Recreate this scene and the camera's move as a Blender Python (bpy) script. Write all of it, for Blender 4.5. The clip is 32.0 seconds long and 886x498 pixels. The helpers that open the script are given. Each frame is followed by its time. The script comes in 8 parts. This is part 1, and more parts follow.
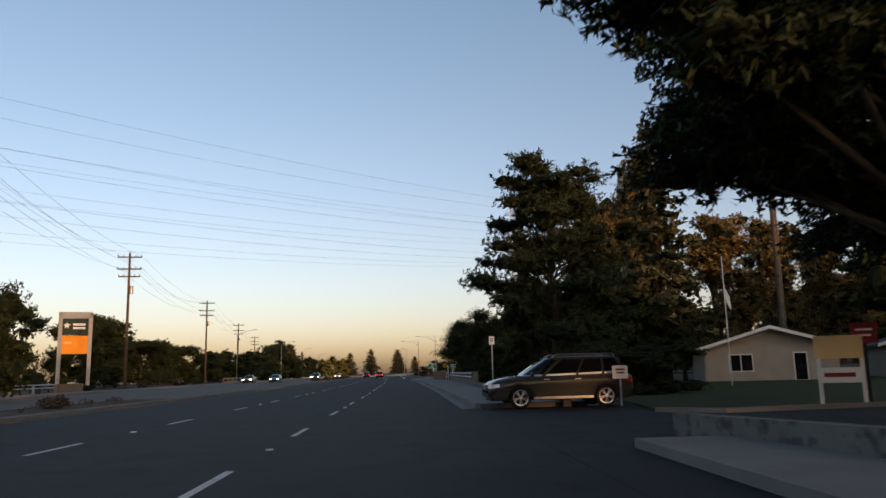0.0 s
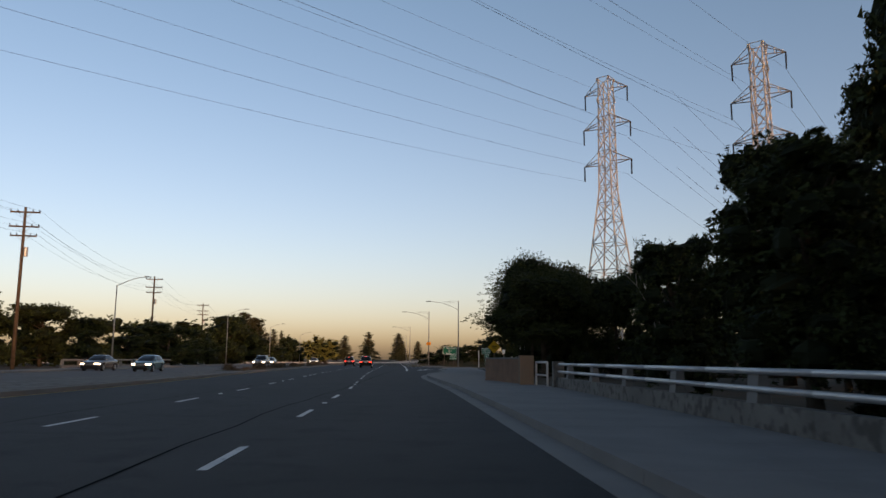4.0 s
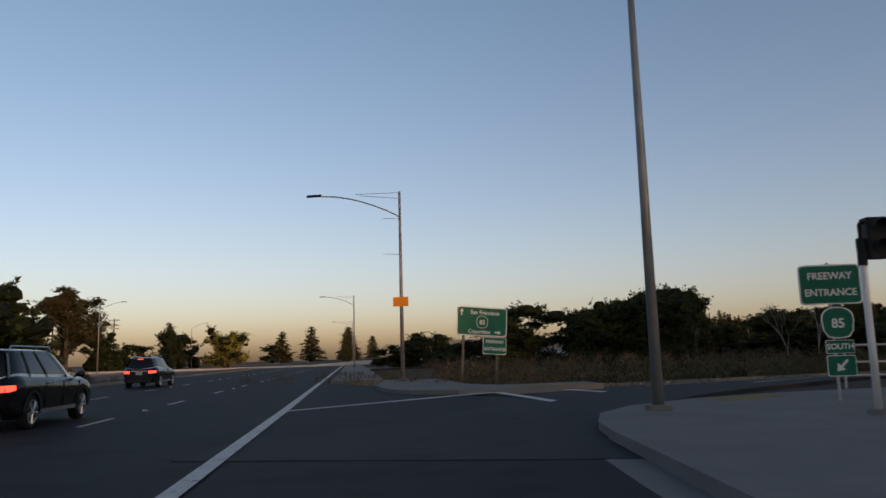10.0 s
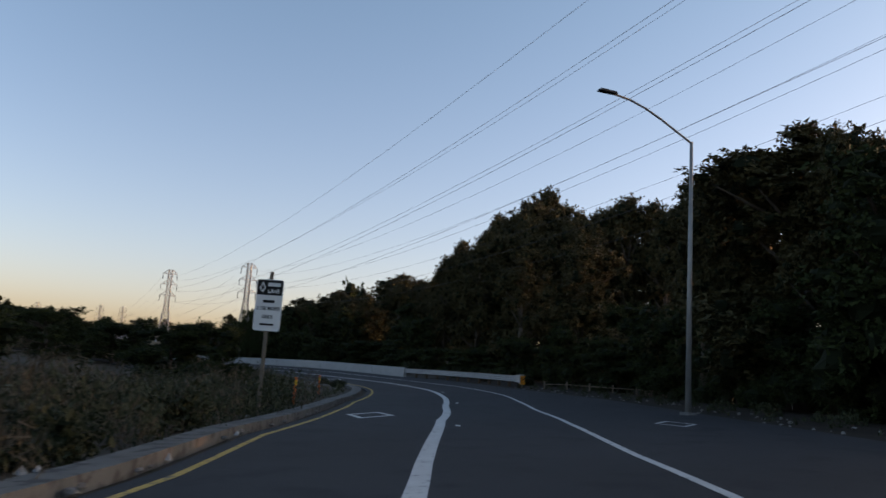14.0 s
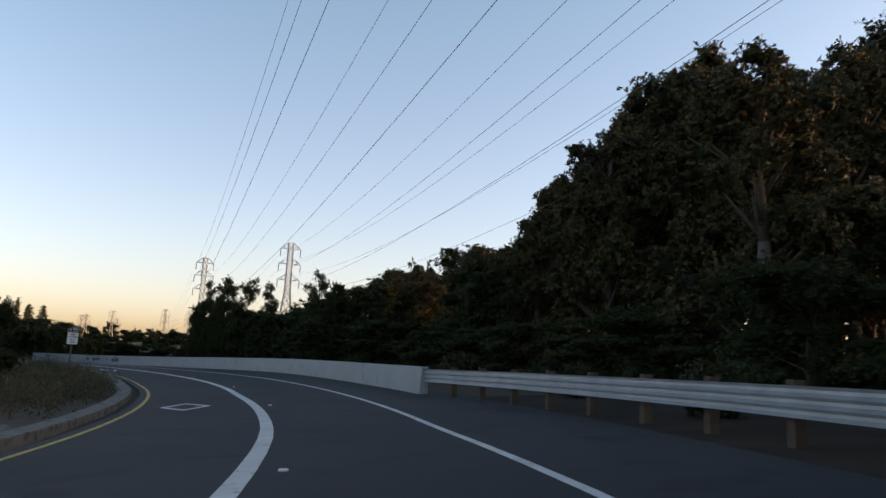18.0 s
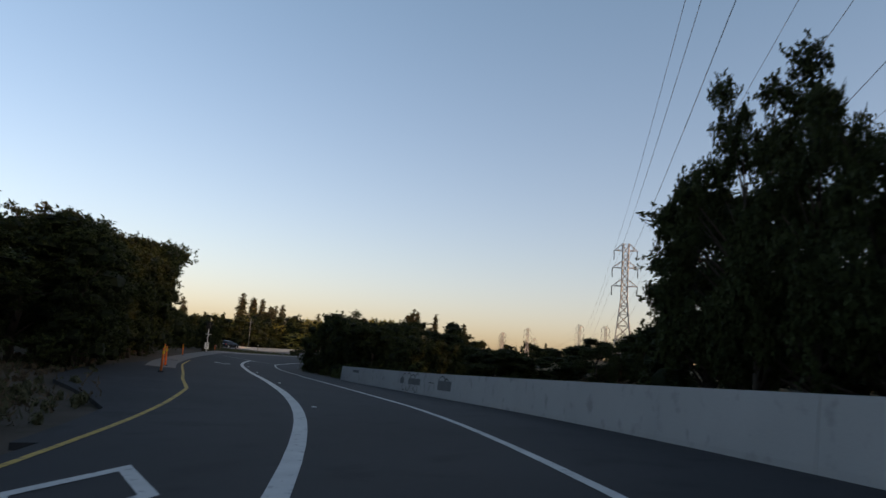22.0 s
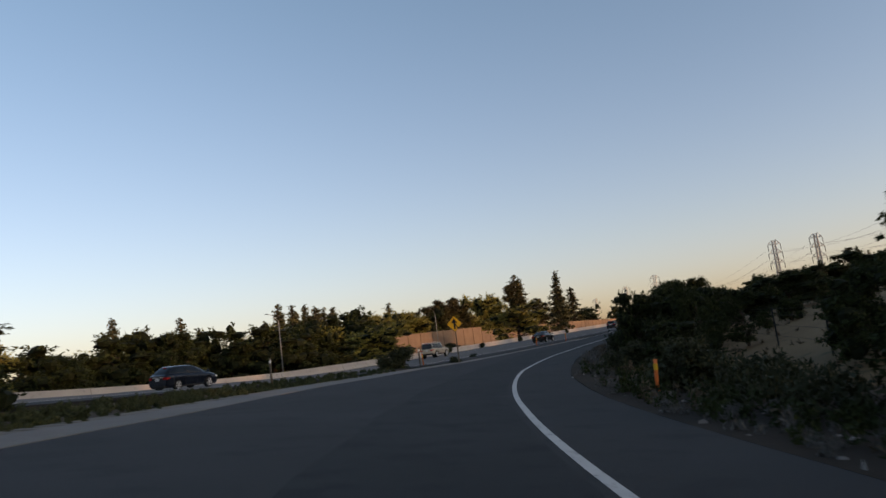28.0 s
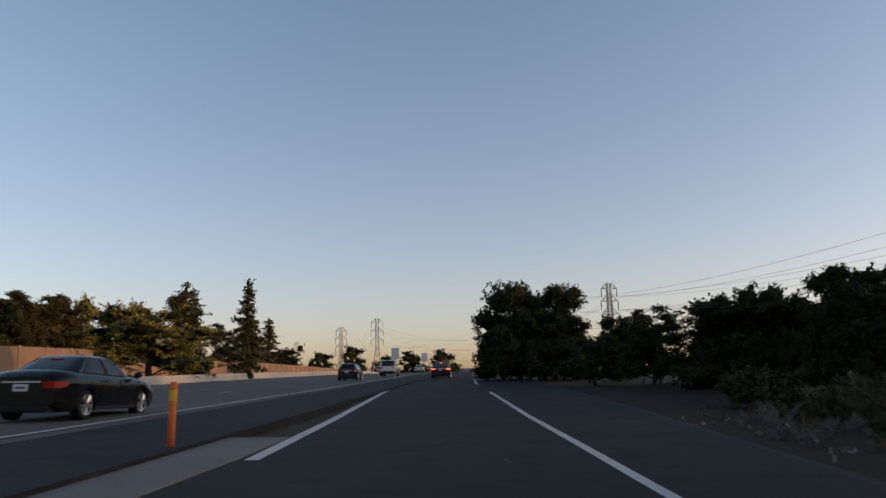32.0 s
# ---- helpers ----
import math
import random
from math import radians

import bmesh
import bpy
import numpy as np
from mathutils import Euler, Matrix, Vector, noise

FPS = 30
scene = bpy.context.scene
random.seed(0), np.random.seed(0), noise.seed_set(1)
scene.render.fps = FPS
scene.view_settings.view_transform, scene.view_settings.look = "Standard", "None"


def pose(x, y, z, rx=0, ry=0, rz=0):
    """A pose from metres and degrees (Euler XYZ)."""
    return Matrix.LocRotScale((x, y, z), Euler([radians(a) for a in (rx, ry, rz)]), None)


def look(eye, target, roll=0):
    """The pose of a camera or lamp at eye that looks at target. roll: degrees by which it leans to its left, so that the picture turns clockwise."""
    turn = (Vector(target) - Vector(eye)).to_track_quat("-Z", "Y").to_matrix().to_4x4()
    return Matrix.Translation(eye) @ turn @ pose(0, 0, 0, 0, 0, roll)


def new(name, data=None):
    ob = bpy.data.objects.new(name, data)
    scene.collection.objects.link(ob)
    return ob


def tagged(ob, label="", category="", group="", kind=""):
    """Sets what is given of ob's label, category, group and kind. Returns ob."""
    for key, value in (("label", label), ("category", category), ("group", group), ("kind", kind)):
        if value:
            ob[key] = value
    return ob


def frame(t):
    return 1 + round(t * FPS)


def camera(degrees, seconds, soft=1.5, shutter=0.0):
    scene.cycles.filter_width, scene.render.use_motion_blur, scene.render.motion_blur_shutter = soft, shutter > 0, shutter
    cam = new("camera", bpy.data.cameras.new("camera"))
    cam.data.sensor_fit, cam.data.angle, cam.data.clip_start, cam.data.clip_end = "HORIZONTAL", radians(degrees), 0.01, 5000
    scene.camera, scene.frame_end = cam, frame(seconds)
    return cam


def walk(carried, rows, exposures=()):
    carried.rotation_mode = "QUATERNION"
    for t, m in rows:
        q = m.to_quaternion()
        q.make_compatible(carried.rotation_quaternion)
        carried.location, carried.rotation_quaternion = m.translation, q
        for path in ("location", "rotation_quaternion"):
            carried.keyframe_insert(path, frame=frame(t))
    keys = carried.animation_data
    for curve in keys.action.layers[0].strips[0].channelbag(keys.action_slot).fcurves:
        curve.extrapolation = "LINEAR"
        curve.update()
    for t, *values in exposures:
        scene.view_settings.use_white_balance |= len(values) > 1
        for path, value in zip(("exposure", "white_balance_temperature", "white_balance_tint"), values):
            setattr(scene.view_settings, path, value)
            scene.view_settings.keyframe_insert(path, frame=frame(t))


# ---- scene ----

# The drive: seconds, place, heading (to the left of +y), pitch and lean.
DRIVE = [
    (0, 9.50, -27.67, 1.25, 1.31, 9.44, -1.40),
    (0.5, 8.87, -18.99, 1.25, 1.62, 9.16, -1.50),
    (1, 8.22, -10.36, 1.26, 1.72, 9.42, -1.57),
    (1.5, 7.49, -1.79, 1.26, 1.63, 9.10, -1.74),
    (2, 6.74, 6.75, 1.25, 1.56, 9.39, -1.15),
    (2.5, 6.08, 15.37, 1.24, 1.63, 8.88, -0.62),
    (3, 5.43, 24.02, 1.26, 1.68, 9.11, -0.14),
    (3.5, 4.71, 32.63, 1.27, 1.67, 9.15, 0.06),
    (4, 3.94, 41.15, 1.23, 1.68, 8.55, 0.40),
    (4.5, 3.10, 49.65, 1.25, 1.60, 8.52, 0.35),
    (5, 2.26, 58.12, 1.25, 2.59, 9.00, 0.16),
    (5.5, 1.46, 66.54, 1.25, 2.65, 9.00, -0.02),
    (6, 0.73, 74.93, 1.25, 1.74, 9.00, -0.09),
    (6.5, 0.13, 83.29, 1.25, 0.21, 8.24, 0.07),
    (7, -0.35, 91.58, 1.24, -0.32, 9.46, 0.59),
    (7.5, -0.74, 99.69, 1.25, -0.84, 8.90, 0.80),
    (8, -1.02, 107.46, 1.25, -1.10, 8.85, 0.49),
    (8.5, -1.13, 114.79, 1.25, -1.06, 8.84, 0.83),
    (9, -1.13, 121.64, 1.26, -1.05, 8.46, -0.26),
    (9.5, -1.16, 127.90, 1.26, -1.23, 8.69, -1.00),
    (10, -1.34, 133.54, 1.26, -1.99, 8.28, -1.61),
    (10.5, -1.36, 138.41, 1.26, -3.04, 8.28, -0.51),
    (11, -1.17, 142.84, 1.24, -5.72, 8.30, 0.68),
    (11.5, -0.48, 146.90, 1.25, -11.02, 8.27, 2.42),
    (12, 0.62, 150.68, 1.23, -20.59, 7.80, 3.13),
    (12.5, 2.40, 154.57, 1.21, -31.10, 8.94, 1.98),
    (13, 5.14, 158.20, 1.25, -42.54, 8.49, 0.62),
    (13.5, 9.04, 161.23, 1.26, -53.97, 9.48, 2.22),
    (14, 13.94, 163.72, 1.25, -64.81, 9.38, 3.89),
    (14.5, 19.28, 165.66, 1.25, -70.89, 9.50, 3.93),
    (15, 24.93, 167.46, 1.25, -74.24, 9.00, 3.02),
    (15.5, 30.79, 169.32, 1.25, -73.76, 9.00, 2.22),
    (16, 36.77, 171.44, 1.25, -70.70, 9.00, 2.24),
    (16.5, 42.74, 174.05, 1.28, -66.66, 9.57, 3.16),
    (17, 48.64, 177.23, 1.26, -63.78, 9.57, 3.55),
    (17.5, 54.52, 180.71, 1.24, -60.93, 9.55, 3.07),
    (18, 60.42, 184.68, 1.26, -57.41, 9.32, 3.00),
    (18.5, 66.21, 189.17, 1.26, -53.47, 9.26, 3.47),
    (19, 71.71, 194.24, 1.24, -49.31, 9.31, 3.99),
    (19.5, 76.96, 199.85, 1.26, -45.04, 9.46, 4.48),
    (20, 81.89, 205.87, 1.26, -41.06, 9.54, 4.73),
    (20.5, 86.41, 212.07, 1.26, -36.95, 9.46, 5.22),
    (21, 90.29, 218.39, 1.25, -33.26, 9.49, 5.63),
    (21.5, 93.68, 224.82, 1.22, -29.65, 9.32, 5.88),
    (22, 96.73, 231.64, 1.27, -26.11, 9.02, 4.41),
    (22.5, 99.48, 238.84, 1.26, -22.36, 8.99, 3.74),
    (23, 101.81, 246.40, 1.23, -18.90, 9.32, 1.89),
    (23.5, 103.66, 254.15, 1.22, -16.36, 9.09, 0.73),
    (24, 105.16, 262.12, 1.26, -15.26, 8.96, -0.44),
    (24.5, 106.61, 270.56, 1.23, -14.49, 8.84, -1.27),
    (25, 108.22, 279.53, 1.25, -13.60, 9.00, -1.81),
    (25.5, 110.06, 288.99, 1.25, -14.06, 9.00, -2.46),
    (26, 112.17, 298.80, 1.25, -15.16, 9.00, -3.40),
    (26.5, 114.65, 308.84, 1.19, -16.17, 8.58, -4.56),
    (27, 117.52, 318.97, 1.25, -17.72, 8.73, -5.47),
    (27.5, 120.56, 329.17, 1.24, -20.19, 8.57, -5.64),
    (28, 123.74, 339.33, 1.24, -23.37, 8.65, -7.35),
    (28.5, 127.51, 349.10, 1.31, -26.38, 9.34, -5.85),
    (29, 131.83, 358.47, 1.38, -29.38, 9.76, -4.94),
    (29.5, 136.74, 367.50, 1.52, -32.48, 9.67, -4.16),
    (30, 142.15, 376.23, 1.67, -35.68, 9.91, -3.52),
    (30.5, 148.00, 384.67, 1.90, -38.89, 9.98, -2.07),
    (31, 154.20, 392.78, 2.12, -42.03, 10.27, -1.51),
    (31.5, 160.75, 400.52, 2.40, -44.44, 10.63, -1.44),
    (32, 167.64, 407.89, 2.67, -46.09, 10.67, -1.31),
]


def aim(x, y, z, yaw, pitch, lean):
    a, b = radians(yaw), radians(pitch)
    ahead = Vector((-math.sin(a) * math.cos(b), math.cos(a) * math.cos(b), math.sin(b)))
    eye = Vector((x, y, z))
    return look(eye, eye + 5 * ahead, lean)


EXPOSURES = [(t, stops + 1.08, kelvin, 28) for t, stops, kelvin in (
    (0, 0.1, 7950), (2, -0.03, 7950), (4, -0.05, 7780), (9, -0.3, 7620), (12, 0.0, 7450), (13, 0.15, 7300), (16.5, 0.92, 7950), (18, 0.8, 8050), (19, 0.65, 7950), (21, 0.42, 7900), (24, 0.12, 7780), (27, 0.2, 7850), (30, 0.16, 7780), (32, 0.12, 7780))]
cam = camera(62.0, 32.0, soft=1.5, shutter=0.15)
walk(cam, [(t, aim(*row)) for t, *row in DRIVE], EXPOSURES)

# ---- light: clear sky just before sunset, the sun low behind the start of the drive ----
SUN_AZIMUTH, SUN_ELEVATION = radians(142), radians(6.0)
world = bpy.data.worlds.new("dusk_sky")
scene.world = world
world.use_nodes = True
wn, wl = world.node_tree.nodes, world.node_tree.links
sky = wn.new("ShaderNodeTexSky")
sky.sky_type, sky.sun_disc = "NISHITA", False
sky.sun_elevation, sky.sun_rotation = SUN_ELEVATION, SUN_AZIMUTH
sky.altitude, sky.air_density, sky.dust_density, sky.ozone_density = 50, 0.82, 1.9, 1.6
wn["Background"].inputs["Strength"].default_value = 0.15
# the haze low in the dusk sky is rosy, the air above it a clearer blue
haze_way, haze_up = wn.new("ShaderNodeTexCoord"), wn.new("ShaderNodeSeparateXYZ")
haze, haze_mix = wn.new("ShaderNodeValToRGB"), wn.new("ShaderNodeMixRGB")
haze.color_ramp.elements[0].position, haze.color_ramp.elements[1].position = 0.0, 0.55
haze.color_ramp.elements[0].color, haze.color_ramp.elements[1].color = (1.0, 0.88, 0.95, 1), (0.80, 0.98, 0.97, 1)
haze.color_ramp.elements.new(0.14).color = (0.94, 0.92, 0.93, 1)
haze.color_ramp.elements.new(1.0).color = (0.46, 0.58, 0.62, 1)
haze_mix.blend_type = "MULTIPLY"
haze_mix.inputs[0].default_value = 1.0
wl.new(haze_way.outputs["Generated"], haze_up.inputs[0])
wl.new(haze_up.outputs["Z"], haze.inputs[0])
wl.new(sky.outputs[0], haze_mix.inputs[1])
wl.new(haze.outputs[0], haze_mix.inputs[2])
wl.new(haze_mix.outputs[0], wn["Background"].inputs["Color"])
sun = new("sun", bpy.data.lights.new("sun", "SUN"))
sun.data.energy, sun.data.angle, sun.data.color = 0.75, radians(0.6), (1.0, 0.56, 0.27)
sun_from = Vector((math.sin(SUN_AZIMUTH) * math.cos(SUN_ELEVATION), math.cos(SUN_AZIMUTH) * math.cos(SUN_ELEVATION), math.sin(SUN_ELEVATION)))
sun.matrix_world = look(sun_from * 400, (0, 0, 0))


# ---- materials ----
def material(name, low, high, rough=0.8, scale=2.0, fine=40.0, bump=0.15, metal=0.0, spec=0.12, island=0.0, emit=0.0, wear=None, wear_at=0.62, cover=0.0):
    """A surface whose colour wanders between low and high at two scales, with fine relief, and patches of wear."""
    m = bpy.data.materials.new(name)
    m.use_nodes = True
    n, l = m.node_tree.nodes, m.node_tree.links
    p = n["Principled BSDF"]
    p.inputs["Roughness"].default_value, p.inputs["Metallic"].default_value = rough, metal
    p.inputs["Specular IOR Level"].default_value = spec
    p.inputs["Coat Weight"].default_value = cover
    where = n.new("ShaderNodeNewGeometry")
    big, small = n.new("ShaderNodeTexNoise"), n.new("ShaderNodeTexNoise")
    for node, s in ((big, scale), (small, fine)):
        node.inputs["Scale"].default_value, node.inputs["Detail"].default_value = s, 4.0
        l.new(where.outputs["Position"], node.inputs["Vector"])
    mix = n.new("ShaderNodeMath")
    mix.operation = "MULTIPLY_ADD"
    l.new(small.outputs["Fac"], mix.inputs[0])
    mix.inputs[1].default_value = 0.45
    add = n.new("ShaderNodeMath")
    add.operation = "MULTIPLY_ADD"
    l.new(big.outputs["Fac"], add.inputs[0])
    add.inputs[1].default_value, add.inputs[2].default_value = 1.5, -0.48
    l.new(add.outputs[0], mix.inputs[2])
    last = mix.outputs[0]
    if island:
        per = n.new("ShaderNodeMath")
        per.operation = "MULTIPLY_ADD"
        l.new(where.outputs["Random Per Island"], per.inputs[0])
        per.inputs[1].default_value = island
        l.new(last, per.inputs[2])
        last = per.outputs[0]
    ramp = n.new("ShaderNodeMix")
    ramp.data_type = "RGBA"
    l.new(last, ramp.inputs["Factor"])
    ramp.inputs["A"].default_value, ramp.inputs["B"].default_value = (*low, 1), (*high, 1)
    colour = ramp.outputs["Result"]
    if wear:
        third = n.new("ShaderNodeTexNoise")
        third.inputs["Scale"].default_value, third.inputs["Detail"].default_value = scale * 4.3, 6.0
        l.new(where.outputs["Position"], third.inputs["Vector"])
        step = n.new("ShaderNodeMapRange")
        step.inputs["From Min"].default_value, step.inputs["From Max"].default_value = wear_at - 0.06, wear_at + 0.06
        l.new(third.outputs["Fac"], step.inputs["Value"])
        worn = n.new("ShaderNodeMix")
        worn.data_type = "RGBA"
        l.new(step.outputs["Result"], worn.inputs["Factor"])
        l.new(colour, worn.inputs["A"])
        worn.inputs["B"].default_value = (*wear, 1)
        colour = worn.outputs["Result"]
    l.new(colour, p.inputs["Base Color"])
    if bump:
        relief = n.new("ShaderNodeBump")
        relief.inputs["Strength"].default_value, relief.inputs["Distance"].default_value = bump, 0.02
        l.new(small.outputs["Fac"], relief.inputs["Height"])
        l.new(relief.outputs["Normal"], p.inputs["Normal"])
    if emit:
        p.inputs["Emission Strength"].default_value = emit
        p.inputs["Emission Color"].default_value = (*high, 1)
    return m


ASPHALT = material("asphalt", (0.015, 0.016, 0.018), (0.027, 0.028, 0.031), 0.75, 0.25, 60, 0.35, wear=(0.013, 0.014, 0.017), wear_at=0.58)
ASPHALT_RAMP = material("ramp_asphalt", (0.025, 0.026, 0.028), (0.042, 0.043, 0.046), 0.78, 0.22, 60, 0.35, wear=(0.025, 0.026, 0.029), wear_at=0.6)
ASPHALT_PALE = material("pale_asphalt", (0.09, 0.088, 0.085), (0.14, 0.137, 0.132), 0.85, 0.3, 50, 0.3, wear=(0.09, 0.09, 0.09))
CONCRETE = material("concrete", (0.14, 0.135, 0.13), (0.2, 0.195, 0.187), 0.85, 0.7, 30, 0.25, wear=(0.18, 0.175, 0.17), wear_at=0.64)
CONCRETE_WALL = material("barrier_concrete", (0.29, 0.287, 0.28), (0.36, 0.355, 0.345), 0.85, 0.5, 25, 0.2, wear=(0.24, 0.236, 0.23), wear_at=0.64)
CONCRETE_OLD = material("stained_concrete", (0.101, 0.097, 0.090), (0.187, 0.180, 0.166), 0.9, 0.9, 25, 0.3, wear=(0.08, 0.075, 0.07), wear_at=0.56)
DIRT = material("dry_earth", (0.045, 0.036, 0.028), (0.09, 0.073, 0.056), 0.95, 0.35, 12, 0.6, wear=(0.05, 0.045, 0.03), wear_at=0.58)
MULCH = material("dark_mulch", (0.016, 0.012, 0.009), (0.046, 0.034, 0.025), 0.95, 0.6, 15, 0.6)
DRY_GRASS = material("dry_grass", (0.12, 0.08, 0.044), (0.2, 0.142, 0.08), 0.95, 0.25, 14, 0.5, wear=(0.1, 0.08, 0.045), wear_at=0.62)
LAWN = material("lawn", (0.022, 0.03, 0.009), (0.045, 0.052, 0.016), 0.9, 0.5, 20, 0.6)
WHITE_LINE = material("white_road_paint", (0.42, 0.42, 0.41), (0.6, 0.6, 0.58), 0.7, 1.5, 50, 0.15, wear=(0.16, 0.16, 0.16), wear_at=0.66)
YELLOW_LINE = material("yellow_road_paint", (0.4, 0.26, 0.06), (0.55, 0.36, 0.1), 0.7, 1.5, 50, 0.15, wear=(0.15, 0.12, 0.08), wear_at=0.6)
GALVANISED = material("galvanised_steel", (0.3, 0.31, 0.32), (0.48, 0.49, 0.5), 0.45, 2.0, 40, 0.05, metal=0.6)
LAMP_STEEL = material("lamp_post_steel", (0.2, 0.2, 0.2), (0.32, 0.32, 0.31), 0.55, 2.0, 40, 0.05, metal=0.4)
LATTICE = material("lattice_steel", (0.3, 0.29, 0.28), (0.42, 0.4, 0.38), 0.6, 1.0, 20, 0.0, metal=0.2)
WIRE = material("wire", (0.05, 0.05, 0.055), (0.07, 0.07, 0.075), 0.6, 1, 5, 0)
POLE_WOOD = material("pole_wood", (0.07, 0.048, 0.034), (0.13, 0.09, 0.062), 0.9, 3, 30, 0.4)
POST_WOOD = material("post_wood", (0.1, 0.08, 0.06), (0.19, 0.155, 0.12), 0.9, 3, 30, 0.4)
BARK = material("bark", (0.03, 0.024, 0.018), (0.08, 0.064, 0.05), 0.95, 2.5, 25, 0.6)
WHITE_BARK = material("bleached_bark", (0.12, 0.114, 0.105), (0.23, 0.217, 0.2), 0.9, 2.5, 25, 0.3)
PALE_BARK = material("pale_bark", (0.05, 0.042, 0.034), (0.11, 0.092, 0.075), 0.9, 2.5, 25, 0.4)
OAK_LEAF = material("oak_leaf", (0.011, 0.018, 0.007), (0.032, 0.042, 0.014), 0.7, 0.5, 8, 0, island=0.5, spec=0.08)
# near-black for every crown's core: the shade inside foliage put into colour
CROWN_SHADE = material("crown_inner_shade", (0.006, 0.009, 0.004), (0.015, 0.02, 0.008), 0.8, 0.8, 8, 0, spec=0.1)
EUC_LEAF = material("eucalyptus_leaf", (0.015, 0.018, 0.009), (0.07, 0.058, 0.024), 0.65, 0.25, 8, 0, island=0.5, spec=0.12)
# the low sun's gold on eucalyptus crowns, put into the leaf colour
SUNLIT_EUC_LEAF = material("sunlit_euc_leaf", (0.06, 0.045, 0.016), (0.17, 0.118, 0.036), 0.65, 0.3, 8, 0, island=0.5, spec=0.2)
# yellow-green leaf, its colour raised further to stand for low sun on it
YELLOW_LEAF = material("yellow_green_leaf", (0.08, 0.085, 0.018), (0.21, 0.19, 0.042), 0.65, 0.3, 8, 0, island=0.5, spec=0.2)
CONIFER_LEAF = material("conifer_needles", (0.02, 0.03, 0.014), (0.075, 0.07, 0.03), 0.7, 0.4, 8, 0, island=0.5, spec=0.15)
PINE_LEAF = material("pine_needles", (0.009, 0.016, 0.007), (0.03, 0.042, 0.017), 0.7, 0.4, 8, 0, island=0.5, spec=0.15)
DEAD_BRANCH = material("dead_branch", (0.12, 0.085, 0.05), (0.26, 0.19, 0.115), 0.9, 2, 30, 0.2)
PALM_LEAF = material("palm_leaf", (0.05, 0.05, 0.016), (0.13, 0.11, 0.035), 0.6, 0.6, 8, 0, island=0.5, spec=0.15)
DEAD_FROND = material("dead_palm_frond", (0.16, 0.085, 0.035), (0.3, 0.17, 0.07), 0.8, 0.6, 8, 0, island=0.5)
SHRUB_LEAF = material("shrub_leaf", (0.012, 0.017, 0.007), (0.038, 0.042, 0.017), 0.7, 0.5, 8, 0, island=0.5, spec=0.2)
WEED = material("dry_weed_stalks", (0.04, 0.033, 0.024), (0.115, 0.088, 0.06), 0.9, 0.35, 8, 0, island=0.6, spec=0.1)
WEED_GREEN = material("green_weed_stalks", (0.036, 0.042, 0.024), (0.09, 0.092, 0.052), 0.9, 0.35, 8, 0, island=0.6, spec=0.1)
ROCK = material("pale_rock", (0.1, 0.094, 0.088), (0.2, 0.19, 0.178), 0.9, 3, 20, 0.4, island=0.4)
GREEN_SIGN = material("green_sign", (0.0, 0.11, 0.065), (0.005, 0.14, 0.085), 0.5, 2, 20, 0)
WHITE_SIGN = material("white_sign", (0.62, 0.62, 0.6), (0.75, 0.75, 0.72), 0.5, 2, 20, 0)
BLACK_SIGN = material("black_sign_ink", (0.012, 0.012, 0.012), (0.02, 0.02, 0.02), 0.6, 2, 20, 0)
GREY_SIGN = material("bare_sign_back", (0.3, 0.3, 0.3), (0.4, 0.4, 0.39), 0.5, 2, 20, 0, metal=0.5)
YELLOW_SIGN = material("yellow_sign", (0.62, 0.34, 0.02), (0.7, 0.4, 0.03), 0.5, 2, 20, 0)
ORANGE_SIGN = material("orange_sign", (0.72, 0.24, 0.02), (0.8, 0.29, 0.03), 0.5, 2, 20, 0)
ORANGE_POST = material("orange_post_plastic", (0.6, 0.12, 0.03), (0.75, 0.19, 0.05), 0.6, 3, 30, 0.05, wear=(0.3, 0.1, 0.05), wear_at=0.68)
DARK_METAL = material("dark_painted_metal", (0.012, 0.013, 0.014), (0.022, 0.023, 0.024), 0.5, 2, 30, 0.05)
RED_SIGN = material("dark_red_sign", (0.2, 0.02, 0.02), (0.27, 0.03, 0.03), 0.5, 2, 20, 0)
# cream turned orange: the warm light on the sale board, put into colour
CREAM_SIGN = material("cream_sign", (0.62, 0.42, 0.2), (0.72, 0.5, 0.26), 0.6, 2, 20, 0)
STUCCO = material("beige_stucco", (0.3, 0.25, 0.2), (0.38, 0.32, 0.26), 0.9, 1, 40, 0.3)
TAN_WALL = material("tan_block_wall", (0.16, 0.112, 0.08), (0.23, 0.165, 0.12), 0.9, 0.6, 20, 0.3, wear=(0.2, 0.14, 0.1))
BRICK = material("brown_brick", (0.17, 0.1, 0.07), (0.28, 0.17, 0.12), 0.9, 2, 20, 0.3)
SHINGLE = material("roof_shingle", (0.06, 0.055, 0.05), (0.11, 0.1, 0.09), 0.9, 2, 20, 0.5)
WHITE_PAINT = material("white_paint", (0.62, 0.6, 0.57), (0.74, 0.72, 0.69), 0.6, 2, 20, 0.03)
GLASS_DARK = material("dark_glass", (0.004, 0.005, 0.006), (0.008, 0.009, 0.01), 0.05, 1, 5, 0, spec=0.35)
TYRE = material("tyre_rubber", (0.012, 0.012, 0.012), (0.022, 0.022, 0.022), 0.9, 4, 40, 0.1)
RIM = material("alloy_rim", (0.4, 0.41, 0.42), (0.55, 0.56, 0.57), 0.3, 3, 30, 0, metal=0.9)
PLASTIC = material("black_plastic", (0.015, 0.015, 0.016), (0.025, 0.025, 0.026), 0.6, 3, 30, 0.02)
